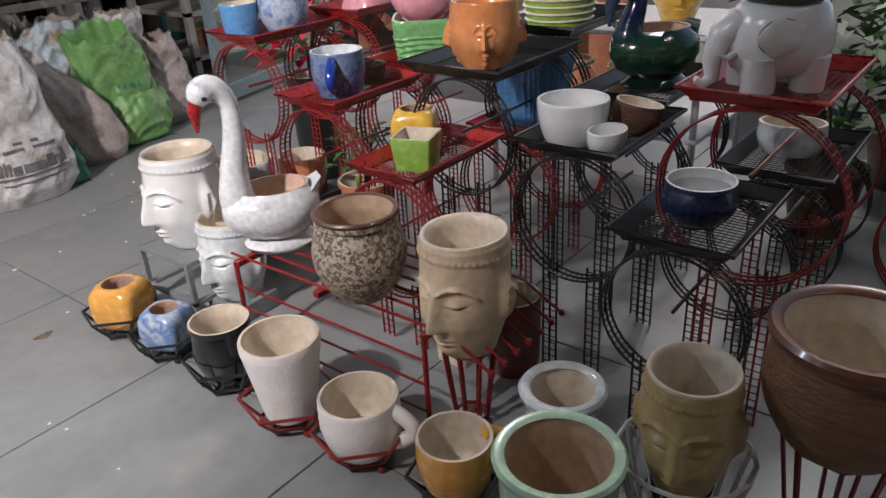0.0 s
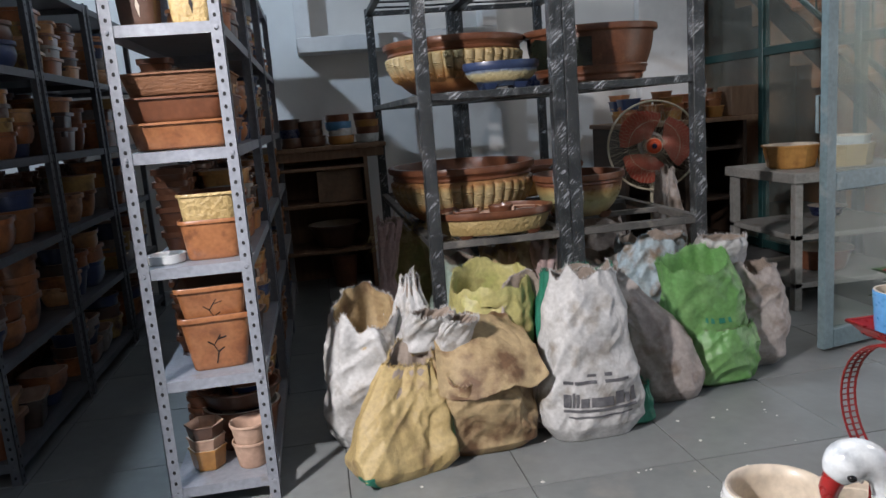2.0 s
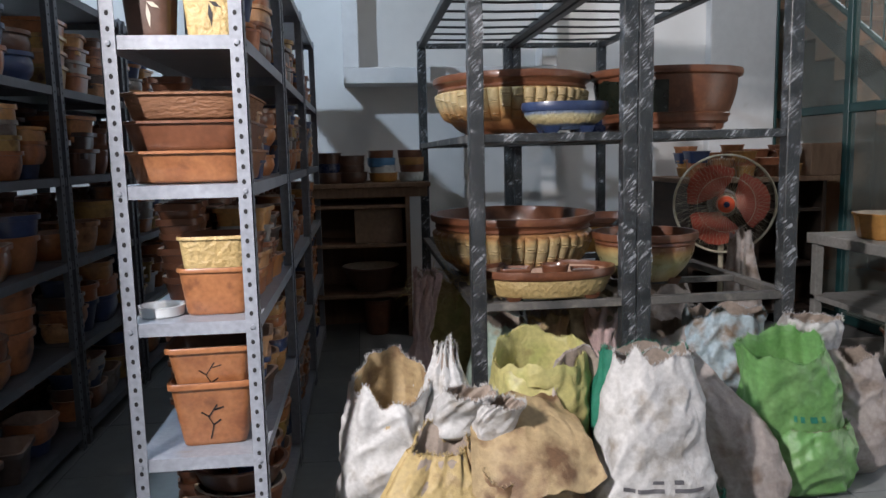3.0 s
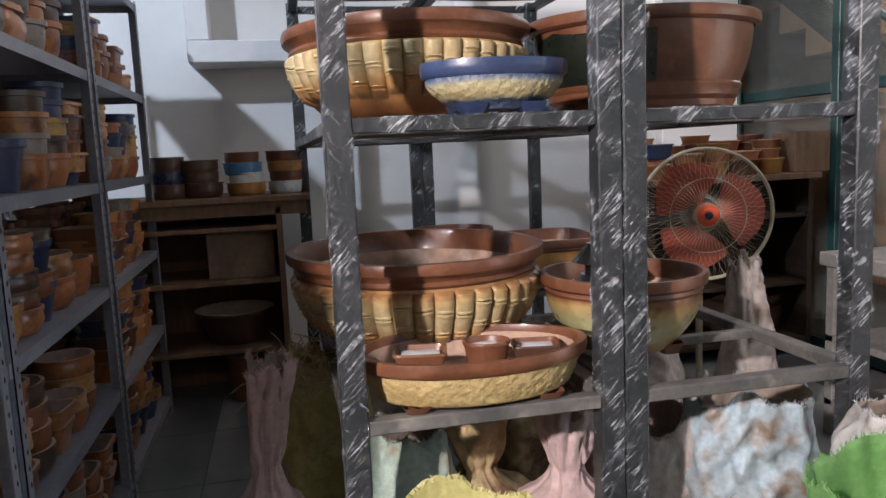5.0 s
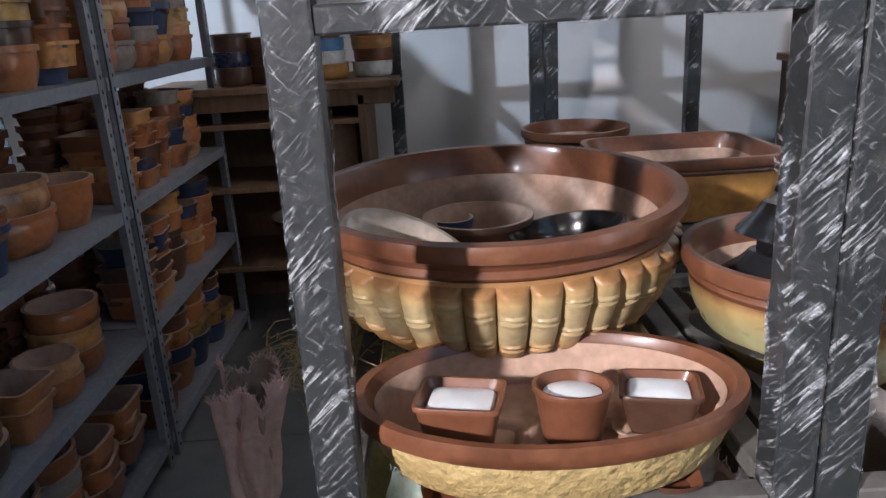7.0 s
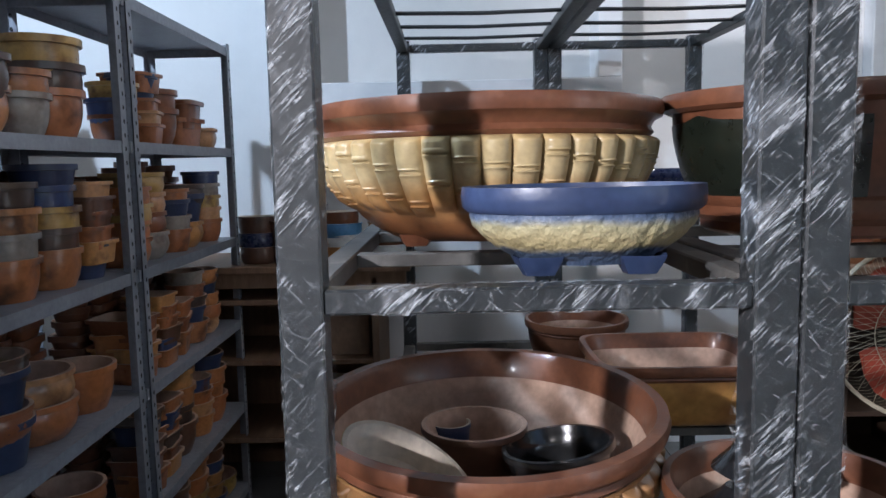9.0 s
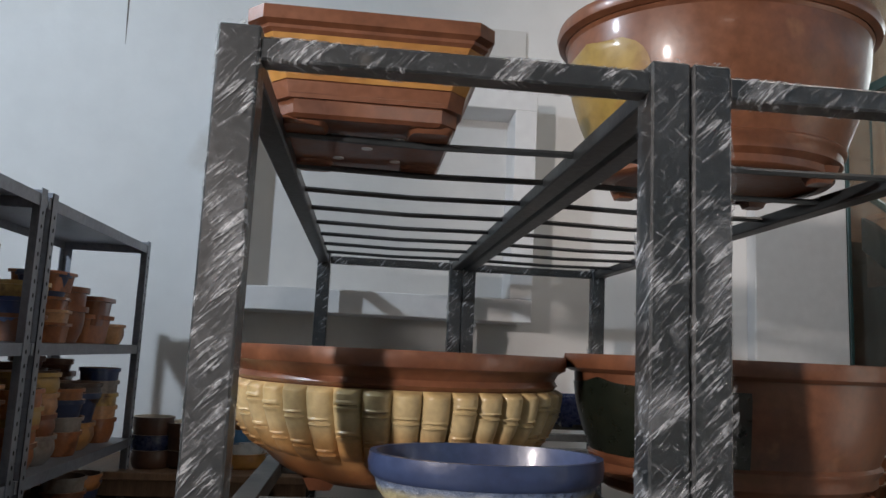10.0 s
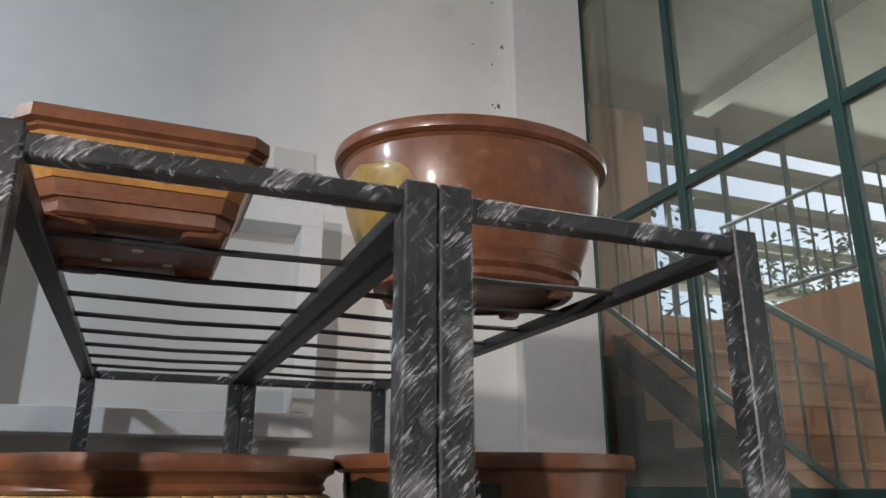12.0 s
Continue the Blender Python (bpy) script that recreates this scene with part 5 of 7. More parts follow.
# ---- sacks ----
def sack_shape(w, d, h, seed, fold=0.02, top=0.72, mouth="open", lean=(0.0, 0.0), slump=0.12, tilt=0.0):
    def radius(t, u):
        c, s = math.cos(t), math.sin(t)
        ec = 3.2 - 1.0 * u
        sx, sy = math.copysign(abs(c) ** (2 / ec), c), math.copysign(abs(s) ** (2 / ec), s)
        if mouth == "tied":
            k = 1.0 + slump * math.sin(min(1, u / 0.7) * PI)
            if u > 0.40:
                q = (u - 0.40) / 0.60
                k *= (1 - 0.78 * math.sin(min(1, q / 0.42) * PI / 2)) if q < 0.42 else 0.22 + 0.26 * ((q - 0.42) / 0.58) ** 0.6
        else:
            k = 1.0 + slump * math.sin(u * PI * 0.9) - (1 - top) * u ** 1.6
        base = min(1.0, 0.80 + u / 0.10 * 0.2)
        px, py, pz = c * w * 0.5, s * d * 0.5, h * u
        wx = 0.06 * fbm(px * 5 + seed, py * 5, pz * 4)
        wz = 0.05 * fbm(px * 5, py * 5 + seed, pz * 4 + 7)
        dr = 0.0
        for amp, fr, kz, sl in ((1.0, 5.0, 0.50, 0.0), (0.62, 9.0, 0.22, 0.5), (0.34, 15.0, 0.35, -0.6), (0.14, 28.0, 0.5, 0.3)):
            v = fbm((px + wx + sl * pz) * fr + seed * 3, (py + wx - sl * pz) * fr + fr, (pz + wz) * fr * kz - seed)
            dr += amp * (1 - 3.0 * math.sqrt(v * v + 0.0025))
        pull = math.cos((8 + seed % 4) * t + 4 * fbm(u * 2, seed, t)) * u ** 2
        dr = fold * (0.62 * dr + 0.22 * pull) * (1 - 0.35 * u ** 6) * min(1.0, 0.35 + u * 5)
        if mouth == "tied" and u > 0.5:
            dr *= 0.7
            k *= 1 + 0.20 * math.cos(5 * t + 5 * fbm(c * 2, u * 4, seed)) * (u - 0.5) * 2
        x, y = (w / 2 * k * base + dr) * sx, (d / 2 * k * base + dr) * sy
        sag = 0.02 * fbm(c * 2 + seed, s * 2, 3.3) * u
        z = h * u + sag * h * 3 * (1 if mouth != "tied" else 0.5) + tilt * s * u ** 3
        if u > 0.97:
            z += 0.006 * fbm(t * 9, seed, 1.0) + 0.07 * h * fbm(c * 2.2, s * 2.2, seed)
        return x + lean[0] * u * u * h, y + lean[1] * u * u * h, max(0.0, z)
    return radius


def sack(at, w, d, h, m, label, rz=0, inside=M_HUSK, filled=None, n=72, rows=34, depth=0.3, lip=0.0, **kw):
    t = thing("sack", at, label, "sack", "sacks round the rack", rz)
    n, rows = int(n * 1.45), int(rows * 1.6)
    kw_lean = kw.get("lean", (0.0, 0.0))
    f = sack_shape(w, d, h, kw.pop("seed"), **kw)
    g = Geo()
    vs = [f(2 * PI * j / n, i / rows) for i in range(rows + 1) for j in range(n)]
    fs = [(i * n + j, i * n + (j + 1) % n, (i + 1) * n + (j + 1) % n, (i + 1) * n + j) for i in range(rows) for j in range(n)]
    fs.append(tuple(reversed(range(n))))
    g.add(vs, fs)
    cx = sum(v[0] for v in vs[-n:]) / n
    cy = sum(v[1] for v in vs[-n:]) / n
    inn = []
    for sc, uu in ((0.975, 1.0), (0.95, 0.985), (0.93, 1 - depth * 0.4), (0.90, 1 - depth), (0.3, 1 - depth * 1.02)):
        for j in range(n):
            x, y, z = f(2 * PI * j / n, uu)
            mx_, my_ = kw_lean[0] * uu * uu * h, kw_lean[1] * uu * uu * h
            inn.append((mx_ + (x - mx_) * sc, my_ + (y - my_) * sc, z + (0.002 if uu == 1.0 else 0)))
    k0 = 5
    body = part("bag", g, m, t, smooth=80)
    gi = Geo().add(inn, [(i * n + j, i * n + (j + 1) % n, (i + 1) * n + (j + 1) % n, (i + 1) * n + j) for i in range(k0 - 1) for j in range(n)] + [tuple(range((k0 - 1) * n, k0 * n))])
    part("lining", gi, filled or inside, t, "dull inside of the sack mouth", smooth=80)
    if lip:
        ls = []
        for sc, dz in ((1.0, 0.0), (1.0 + lip * 0.6, 0.006), (1.0 + lip, -0.01), (1.0 + lip * 1.1, -0.035), (1.0 + lip * 0.9, -0.06)):
            for j in range(n):
                x, y, z = vs[rows * n + j]
                wv = 1 + 0.5 * fbm(math.cos(2 * PI * j / n) * 2.2, math.sin(2 * PI * j / n) * 2.2, w * 40)
                ls.append((cx + (x - cx) * (1 + (sc - 1) * wv), cy + (y - cy) * (1 + (sc - 1) * wv), z + dz * wv))
        part("rolled_lip", Geo().add(ls, [(i * n + j, i * n + (j + 1) % n, (i + 1) * n + (j + 1) % n, (i + 1) * n + j) for i in range(4) for j in range(n)]), m, t, "mouth rolled outward", smooth=80)
    fr = Geo()
    rr = random.Random(len(label) + int(w * 1000))
    for j in range(0, n):
        v = Vector(vs[rows * n + j])
        for q in range(2):
            o = Vector((rr.uniform(-0.009, 0.009), rr.uniform(-0.009, 0.009), rr.uniform(0.002, 0.013)))
            fr.tube([v - Vector((0, 0, 0.004)), v + o * 0.6, v + o], [0.0012, 0.001, 0.0006], 3)
    tagged(part("frayed_edge", fr, m, t, "frayed threads at the mouth", smooth=0), kind="stuff")
    return t, f


def print_bar(t, f, th0, th1, u0, u1, out=0.004, mt=M_INK, nm="print_bar", gap=None):
    """A bar of print that follows the bag's folds."""
    g = Geo()
    a, b = 14, 3
    vs = []
    for i in range(b + 1):
        for j in range(a + 1):
            th, u = th0 + (th1 - th0) * j / a, u0 + (u1 - u0) * i / b
            x, y, z = f(th, u)
            k = math.hypot(x, y)
            vs.append((x + out * math.cos(th), y + out * math.sin(th), z))
    fs = [(i * (a + 1) + j, i * (a + 1) + j + 1, (i + 1) * (a + 1) + j + 1, (i + 1) * (a + 1) + j) for i in range(b) for j in range(a)]
    return part(nm, g.add(vs, fs), mt, t, "faded grey print")


FRONT = -PI / 2
t, f = sack((1.18, 3.28, 0), 0.375, 0.25, 0.60, M_SACKW, "tall dirty white cement sack with faded grey print", seed=2.3, fold=0.018, top=0.56, slump=0.08, n=110, rows=60)
for a0, a1, u0, u1 in ((-0.62, -0.40, 0.375, 0.395), (-0.36, -0.02, 0.375, 0.395), (0.04, 0.42, 0.375, 0.395)):
    print_bar(t, f, FRONT + a0, FRONT + a1, u0, u1)
for a0, a1, u0, u1 in ((-0.62, -0.44, 0.235, 0.315), (-0.41, -0.36, 0.235, 0.325), (-0.33, -0.27, 0.235, 0.318), (-0.24, -0.11, 0.235, 0.29), (-0.08, 0.12, 0.235, 0.29), (0.15, 0.32, 0.235, 0.315), (0.35, 0.46, 0.235, 0.29), (0.49, 0.62, 0.235, 0.318)):
    print_bar(t, f, FRONT + a0, FRONT + a1, u0, u1)
print_bar(t, f, FRONT - 0.14, FRONT - 0.02, 0.415, 0.432, out=0.003)
print_bar(t, f, FRONT + 0.04, FRONT + 0.14, 0.415, 0.437, out=0.003)
print_bar(t, f, FRONT - 0.62, FRONT + 0.6, 0.205, 0.222)
print_bar(t, f, FRONT - 0.5, FRONT + 0.5, 0.168, 0.18)
t, f = sack((0.77, 3.31, 0), 0.36, 0.29, 0.36, M_SACKB, "open tan sack with brown mud stains, mouth folded forward", seed=7.7, fold=0.028, top=0.74, slump=0.10, lean=(-0.02, -0.12), tilt=0.09, depth=0.6, n=110, rows=56)
vs = []
NU, NV = 30, 22
for i in range(NU + 1):
    for j in range(NV + 1):
        u, v = i / NU, j / NV
        half = 0.135 + 0.065 * v
        x = (2 * u - 1) * half + 0.03 * v
        sag = 0.05 * math.sin(u * PI) * math.sin(v * PI) + 0.05 * (2 * u - 1) ** 4 * v
        crease = 0.012 * (1 - 3 * abs(fbm(x * 9 + 3, v * 3, 1.7))) + 0.006 * (1 - 3 * abs(fbm(x * 22, v * 7 + x * 12, 4.1)))
        vs.append((x, 0.12 - 0.31 * v + 0.04 * (2 * u - 1) ** 2 * v, 0.455 - 0.185 * v ** 1.3 + sag - 0.06 * max(0, v - 0.75) * 4 * (0.6 + 0.4 * math.cos(5 * u)) + crease))
fs = [(i * (NV + 1) + j, i * (NV + 1) + j + 1, (i + 1) * (NV + 1) + j + 1, (i + 1) * (NV + 1) + j) for i in range(NU) for j in range(NV)]
k = len(vs)
part("folded_flap", Geo().add(vs + [(x, y + 0.003, z - 0.004) for x, y, z in vs], fs + [tuple(reversed([q + k for q in fc])) for fc in fs]), M_SACKB, t, "tan sack mouth folded forward", smooth=80)
t, f = sack((0.46, 3.17, 0), 0.37, 0.20, 0.37, M_SACKY, "tan woven sack slumped over with teal hem corners", seed=11.2, fold=0.034, top=0.42, slump=0.0, lean=(0.24, 0.22), tilt=0.03, n=110, rows=56, rz=14)
print_bar(t, f, FRONT - 1.25, FRONT - 0.62, 0.0, 0.14, mt=M_SACKT, nm="teal_hem")
print_bar(t, f, FRONT + 0.85, FRONT + 1.25, 0.0, 0.50, mt=M_SACKT, nm="teal_hem")
sack((0.36, 3.50, 0), 0.27, 0.26, 0.52, M_SACKW, "grubby white sack with its mouth folded back", seed=5.1, fold=0.034, top=0.75, filled=M_SACKB, tilt=0.06, lean=(0.06, -0.02), n=90, rows=46)
sack((0.57, 3.50, 0), 0.24, 0.22, 0.60, M_SACKW, "pointed white sack standing behind the others", seed=9.4, fold=0.026, top=0.15, slump=0.1, n=90, rows=46)
sack((0.57, 3.37, 0.36), 0.13, 0.12, 0.15, M_SACKW, "white frayed sack end flopped over the tan sack", seed=14.4, fold=0.03, top=1.05, slump=-0.1, lean=(0.35, -0.45), rows=24)
sack((0.67, 3.30, 0.37), 0.11, 0.10, 0.13, M_SACKW, "rolled mouth of a stained sack", seed=15.9, fold=0.026, top=1.0, slump=-0.1, lean=(0.3, -0.55), rows=24)
sack((0.90, 3.56, 0), 0.29, 0.26, 0.56, M_SACKL, "yellow-green woven sack with a frayed open mouth", lip=0.06, seed=13.3, fold=0.026, top=0.95, tilt=0.03, depth=0.3, inside=M_SACKL, n=90, rows=46)
sack((1.00, 3.43, 0), 0.23, 0.24, 0.43, M_SACKP, "grey-brown sack with its mouth gaping forward", lip=0.10, seed=17.7, fold=0.024, top=0.82, lean=(0.03, -0.10), n=90, rows=46, depth=0.5, tilt=0.15)
sack((1.22, 3.47, 0), 0.30, 0.14, 0.575, M_SACKT, "teal sack standing behind the white one", seed=19.9, fold=0.022, top=0.9)
sack((1.385, 3.30, 0), 0.10, 0.12, 0.14, M_SACKT, "teal sack bottom beside the white one", seed=21.1, fold=0.02, top=0.6)
sack((1.60, 3.50, 0), 0.30, 0.24, 0.52, M_SACKP, "leaning dusty grey sack", seed=23.5, fold=0.024, top=0.35, slump=0.02, lean=(-0.42, 0.15), n=90, rows=46)
sack((1.88, 3.60, 0), 0.30, 0.26, 0.24, M_SACKG, "folded lower half of a bright green sack", seed=25.2, fold=0.034, top=0.86, slump=0.1, n=90, rows=34)
t, f = sack((1.85, 3.62, 0.13), 0.29, 0.22, 0.39, M_SACKG, "bright green sack standing open with faint print", seed=27.1, inside=M_SACKG, tilt=0.03, fold=0.026, top=0.98, slump=0.06, lean=(-0.14, 0), n=90, rows=46)
for k in range(4):
    print_bar(t, f, FRONT - 0.25 + 0.12 * k, FRONT - 0.19 + 0.12 * k, 0.38, 0.44, mt=M_SACKT)
sack((2.12, 3.74, 0), 0.28, 0.24, 0.44, M_SACKP, "grey sack against the rack's end post", seed=29.8, fold=0.026, top=0.75, n=90, rows=46)
sack((2.03, 3.86, 0.40), 0.20, 0.16, 0.16, M_SACKW, "white sack mouth flopped over the grey one", seed=31.3, fold=0.03, top=0.95, lean=(0.1, -0.2), rows=24)
# under and beside the rack
sack((0.53, 4.26, 0), 0.21, 0.20, 0.72, M_SACKPK, "tied pinkish grey sack beside the rack", seed=33.3, mouth="tied", lean=(0.06, -0.08), fold=0.02, slump=0.2, n=90, rows=46)
sack((0.72, 4.72, 0), 0.26, 0.28, 0.60, M_SACKL, "pale green sack stuffed with dry straw", seed=35.1, fold=0.024, top=0.8, filled=M_STRAW)
st = Geo()
rr = random.Random(4)
for k in range(260):
    p = Vector((rr.gauss(0.0, 0.07), rr.gauss(0, 0.07), rr.uniform(-0.03, 0.05)))
    q = Vector((rr.gauss(0, 0.05), rr.gauss(0, 0.05), rr.gauss(0.0, 0.04)))
    st.tube([p, p + q * 0.5 + Vector((0, 0, 0.015)), p + q], 0.0016, 3)
solo("straw_bundle", st, M_STRAW, (0.67, 4.52, 0.60), "loose dry straw bursting from a sack", "straw", kind="stuff")
sack((1.12, 4.36, 0), 0.36, 0.34, 0.52, M_SACKB, "tied brown sack under the rack", seed=37.3, mouth="tied", fold=0.022, slump=0.14, n=90, rows=46)
sack((1.34, 4.22, 0), 0.30, 0.30, 0.56, M_SACKPK, "tied pinkish sack under the rack", seed=39.9, mouth="tied", fold=0.026, slump=0.16, n=90, rows=46)
sack((0.90, 4.30, 0), 0.30, 0.28, 0.50, M_SACKPT, "pale teal sack under the rack", seed=41.2, fold=0.03, top=0.6)
sack((1.62, 4.30, 0), 0.32, 0.32, 0.44, M_SACKP, "dusty grey sack crumpled under the rack", seed=43.4, fold=0.045, top=0.75, n=90, rows=46)
sack((1.86, 4.16, 0), 0.36, 0.34, 0.52, M_SACKC, "pale blue printed sack crumpled under the rack", seed=45.5, fold=0.045, top=0.8, slump=0.05, n=90, rows=46)
sack((1.80, 4.80, 0), 0.40, 0.40, 0.54, M_SACKP, "large dusty grey sack under the rack", seed=47.2, fold=0.04, top=0.7)
sack((2.21, 4.70, 0), 0.22, 0.22, 0.80, M_SACKP, "tall twisted grey sack standing behind the rack", seed=49.7, fold=0.024, top=0.38, slump=0.0, n=90, rows=46)
sack((1.45, 4.95, 0), 0.36, 0.4, 0.5, M_SACKB, "brown sack deep under the rack", seed=51.7, fold=0.03, top=0.7)
sack((0.95, 5.1, 0), 0.4, 0.4, 0.45, M_SACKP, "grey sack deep under the rack", seed=53.7, fold=0.03, top=0.7)


# ---- plant stands of bent wire ----
def ladder_ring(g, x, cy, cz, r, w=0.035, wire=0.0028, n=34, rails=3, t0=0.0, t1=2 * PI):
    closed = abs(t1 - t0 - 2 * PI) < 0.01
    steps = n if closed else n + 1
    for k in range(rails):
        xx = x - w / 2 + w * k / (rails - 1)
        pts = [(xx, cy + r * math.cos(t0 + (t1 - t0) * i / n), cz + r * math.sin(t0 + (t1 - t0) * i / n)) for i in range(steps)]
        g.tube(pts, wire, 5, closed)
    for i in range(0, 2 * n):
        t = t0 + (t1 - t0) * (i + 0.5) / (2 * n)
        y, z = cy + r * math.cos(t), cz + r * math.sin(t)
        g.tube([(x - w / 2, y, z), (x + w / 2, y, z)], wire * 0.6, 4)
    return g


def ladder_leg(g, x, y, z0, z1, w=0.035, wire=0.0028):
    for k in (-1, 0, 1):
        g.tube([(x, y + k * w / 2, z0), (x, y + k * w / 2, z1)], wire, 5)
    z = z0 + 0.01
    while z < z1:
        g.tube([(x, y - w / 2, z), (x, y + w / 2, z)], wire * 0.6, 4)
        z += 0.018
    return g


def tray_mesh(w, d, hgt):
    g = Geo()
    s = 0.022
    lo = [(s, s, 0.003), (w - s, s, 0.003), (w - s, d - s, 0.003), (s, d - s, 0.003)]
    hi = [(0, 0, hgt), (w, 0, hgt), (w, d, hgt), (0, d, hgt)]
    inn = [(0.004, 0.004, hgt), (w - 0.004, 0.004, hgt), (w - 0.004, d - 0.004, hgt), (0.004, d - 0.004, hgt)]
    il = [(s + 0.003, s + 0.003, 0.006), (w - s - 0.003, s + 0.003, 0.006), (w - s - 0.003, d - s - 0.003, 0.006), (s + 0.003, d - s - 0.003, 0.006)]
    g.add(lo + hi + inn + il, [(q * 4 + i, q * 4 + (i + 1) % 4, (q + 1) * 4 + (i + 1) % 4, (q + 1) * 4 + i) for q in range(3) for i in range(4)])
    g.tube(hi, 0.0045, 6, True)
    g.tube(lo, 0.003, 5, True)
    return g


def tray_grid(w, d):
    g = Geo()
    k = 0.03
    while k < w - 0.025:
        g.tube([(k, 0.022, 0.003), (k, d - 0.022, 0.003)], 0.0013, 4)
        k += 0.013
    k = 0.03
    while k < d - 0.025:
        g.tube([(0.022, k, 0.0025), (w - 0.022, k, 0.0025)], 0.0013, 4)
        k += 0.013
    return g


def tiered_stand(name, trays, m, mt, label, ring=0.125):
    """A stepped stand: every tray (x0, y0, width, depth, z) rides on two wire hoops over ladder legs."""
    x0, y0 = trays[0][0], trays[0][1]
    st = thing(name, (x0, y0, 0), label, "plant stand", "wire plant stands")
    for tx, ty, w, d, z in trays:
        dx, dy = tx - x0, ty - y0
        tr = part("tray", tray_mesh(w, d, 0.028), mt, st, smooth=20)
        tr.matrix_basis = pose(dx, dy, z)
        tagged(part("tray_mesh", tray_grid(w, d), m, tr, "fine wire tray bottom", smooth=0), kind="stuff")
        for sx in (0.03, w - 0.03):
            r = min(ring, (z - 0.02) / 2)
            hp = part("hoop", ladder_ring(Geo(), dx + sx, dy + d * 0.45, z - r - 0.002, r), m, st, "hoop of ladder wire", smooth=60)
            zb = z - 2 * r
            if zb > 0.03:
                part("leg", ladder_leg(Geo(), dx + sx, dy + d * 0.45 + 0.055, 0.0, zb + 0.03), m, st, smooth=60)
                part("leg", ladder_leg(Geo(), dx + sx, dy + d * 0.45 - 0.055, 0.0, zb + 0.03), m, st, smooth=60)
            else:
                part("foot", Geo().tube([(dx + sx, dy + 0.02, 0.006), (dx + sx, dy + d, 0.006)], 0.006, 5), m, st)
        part("cross_bar", Geo().tube([(dx + 0.03, dy + d * 0.45, z - 0.13), (dx + w - 0.03, dy + d * 0.45, z - 0.13)], 0.004, 5), m, st)
    return st


tiered_stand("red_wire_stand", [(1.39, 1.95, 0.35, 0.22, 0.665), (1.27, 1.53, 0.36, 0.215, 0.555), (1.19, 1.22, 0.37, 0.205, 0.445)], M_REDWIRE, M_RED, "red stepped wire plant stand with three trays", 0.15)
tiered_stand("red_wire_stand", [(1.72, 1.86, 0.35, 0.22, 0.69), (1.66, 1.56, 0.34, 0.22, 0.565), (1.60, 1.17, 0.34, 0.2, 0.44)], M_REDWIRE, M_RED, "red stepped wire plant stand holding pink and green pots", 0.15)
tiered_stand("black_wire_stand", [(1.36, 1.10, 0.37, 0.28, 0.655), (1.30, 0.79, 0.35, 0.235, 0.54), (1.20, 0.52, 0.35, 0.235, 0.435)], M_BLKWIRE, M_BLKWIRE, "black stepped wire plant stand with three trays", 0.14)
tiered_stand("black_wire_stand", [(1.74, 1.13, 0.36, 0.24, 0.68), (1.62, 0.82, 0.36, 0.24, 0.565)], M_BLKWIRE, M_BLKWIRE, "black wire plant stand under the peacock planter", 0.14)
tiered_stand("red_wire_stand", [(1.34, 0.44, 0.36, 0.26, 0.675)], M_REDWIRE, M_RED, "red wire plant stand with one tall tray", 0.17)
tiered_stand("red_wire_stand", [(1.62, 0.12, 0.34, 0.24, 0.5)], M_REDWIRE, M_RED, "lower red wire plant stand", 0.14)

# low red wire bench under the swan and the heads
bn = thing("wire_bench", (0.97, 0.98, 0), "low red wire bench with ball-ended rods", "plant stand", "wire plant stands")
BZ = 0.265
for k in range(7):
    x = 0.02 + 0.045 * k
    part("rod", Geo().tube([(x, -0.1, BZ - 0.06), (x, 0.0, BZ - 0.004), (x, 0.68, BZ - 0.004)], 0.0035, 5), M_REDWIRE, bn)
    part("knob", Geo().lathe([(0.002, -0.008), (0.007, -0.004), (0.008, 0.0), (0.006, 0.006), (0.001, 0.008)], 8, centre=(x, -0.1, BZ - 0.06)), M_REDWIRE, bn)
for y in (0.05, 0.36, 0.64):
    part("crossbar", Geo().box(0.0, 0.31, y - 0.009, y + 0.009, BZ - 0.024, BZ - 0.008), M_REDWIRE, bn, bevel=0.002)
for x in (0.0, 0.31):
    for y in (0.05, 0.64):
        part("leg", Geo().tube([(x, y, 0), (x, y, BZ - 0.01)], 0.006, 6), M_REDWIRE, bn)
for z in (0.06, 0.13, 0.19):
    part("side_rod", Geo().tube([(0.0, 0.05, z), (0.0, 0.64, z)], 0.003, 5), M_REDWIRE, bn)


def ring_holder(x, y, r, h, m, label, n=6, zr=None):
    """A low holder: polygon rings on ball feet."""
    t = thing("pot_holder", (x, y, 0), label, "pot holder", "ring pot holders", 15)
    for rr, z in ((r * 0.8, 0.022), (r * 1.28, h)):
        part("ring", Geo().tube([(rr * math.cos(2 * PI * i / n), rr * math.sin(2 * PI * i / n), z) for i in range(n)], 0.0042, 6, True), m, t)
    for i in range(n):
        c, s = math.cos(2 * PI * i / n), math.sin(2 * PI * i / n)
        part("strut", Geo().tube([(r * 1.28 * c, r * 1.28 * s, h), (r * 0.8 * c, r * 0.8 * s, 0.022), (r * 0.7 * c, r * 0.7 * s, 0.006)], 0.0042, 5), m, t)
        if i % 2 == 0:
            part("ball_foot", Geo().lathe([(0.003, 0), (0.009, 0.004), (0.01, 0.009), (0.006, 0.016)], 8, centre=(r * 0.8 * c, r * 0.8 * s, 0)), m, t)
    part("plate", Geo().tube([(r * 0.8, 0, 0.022), (-r * 0.8, 0, 0.022)], 0.004, 5), m, t)
    return t


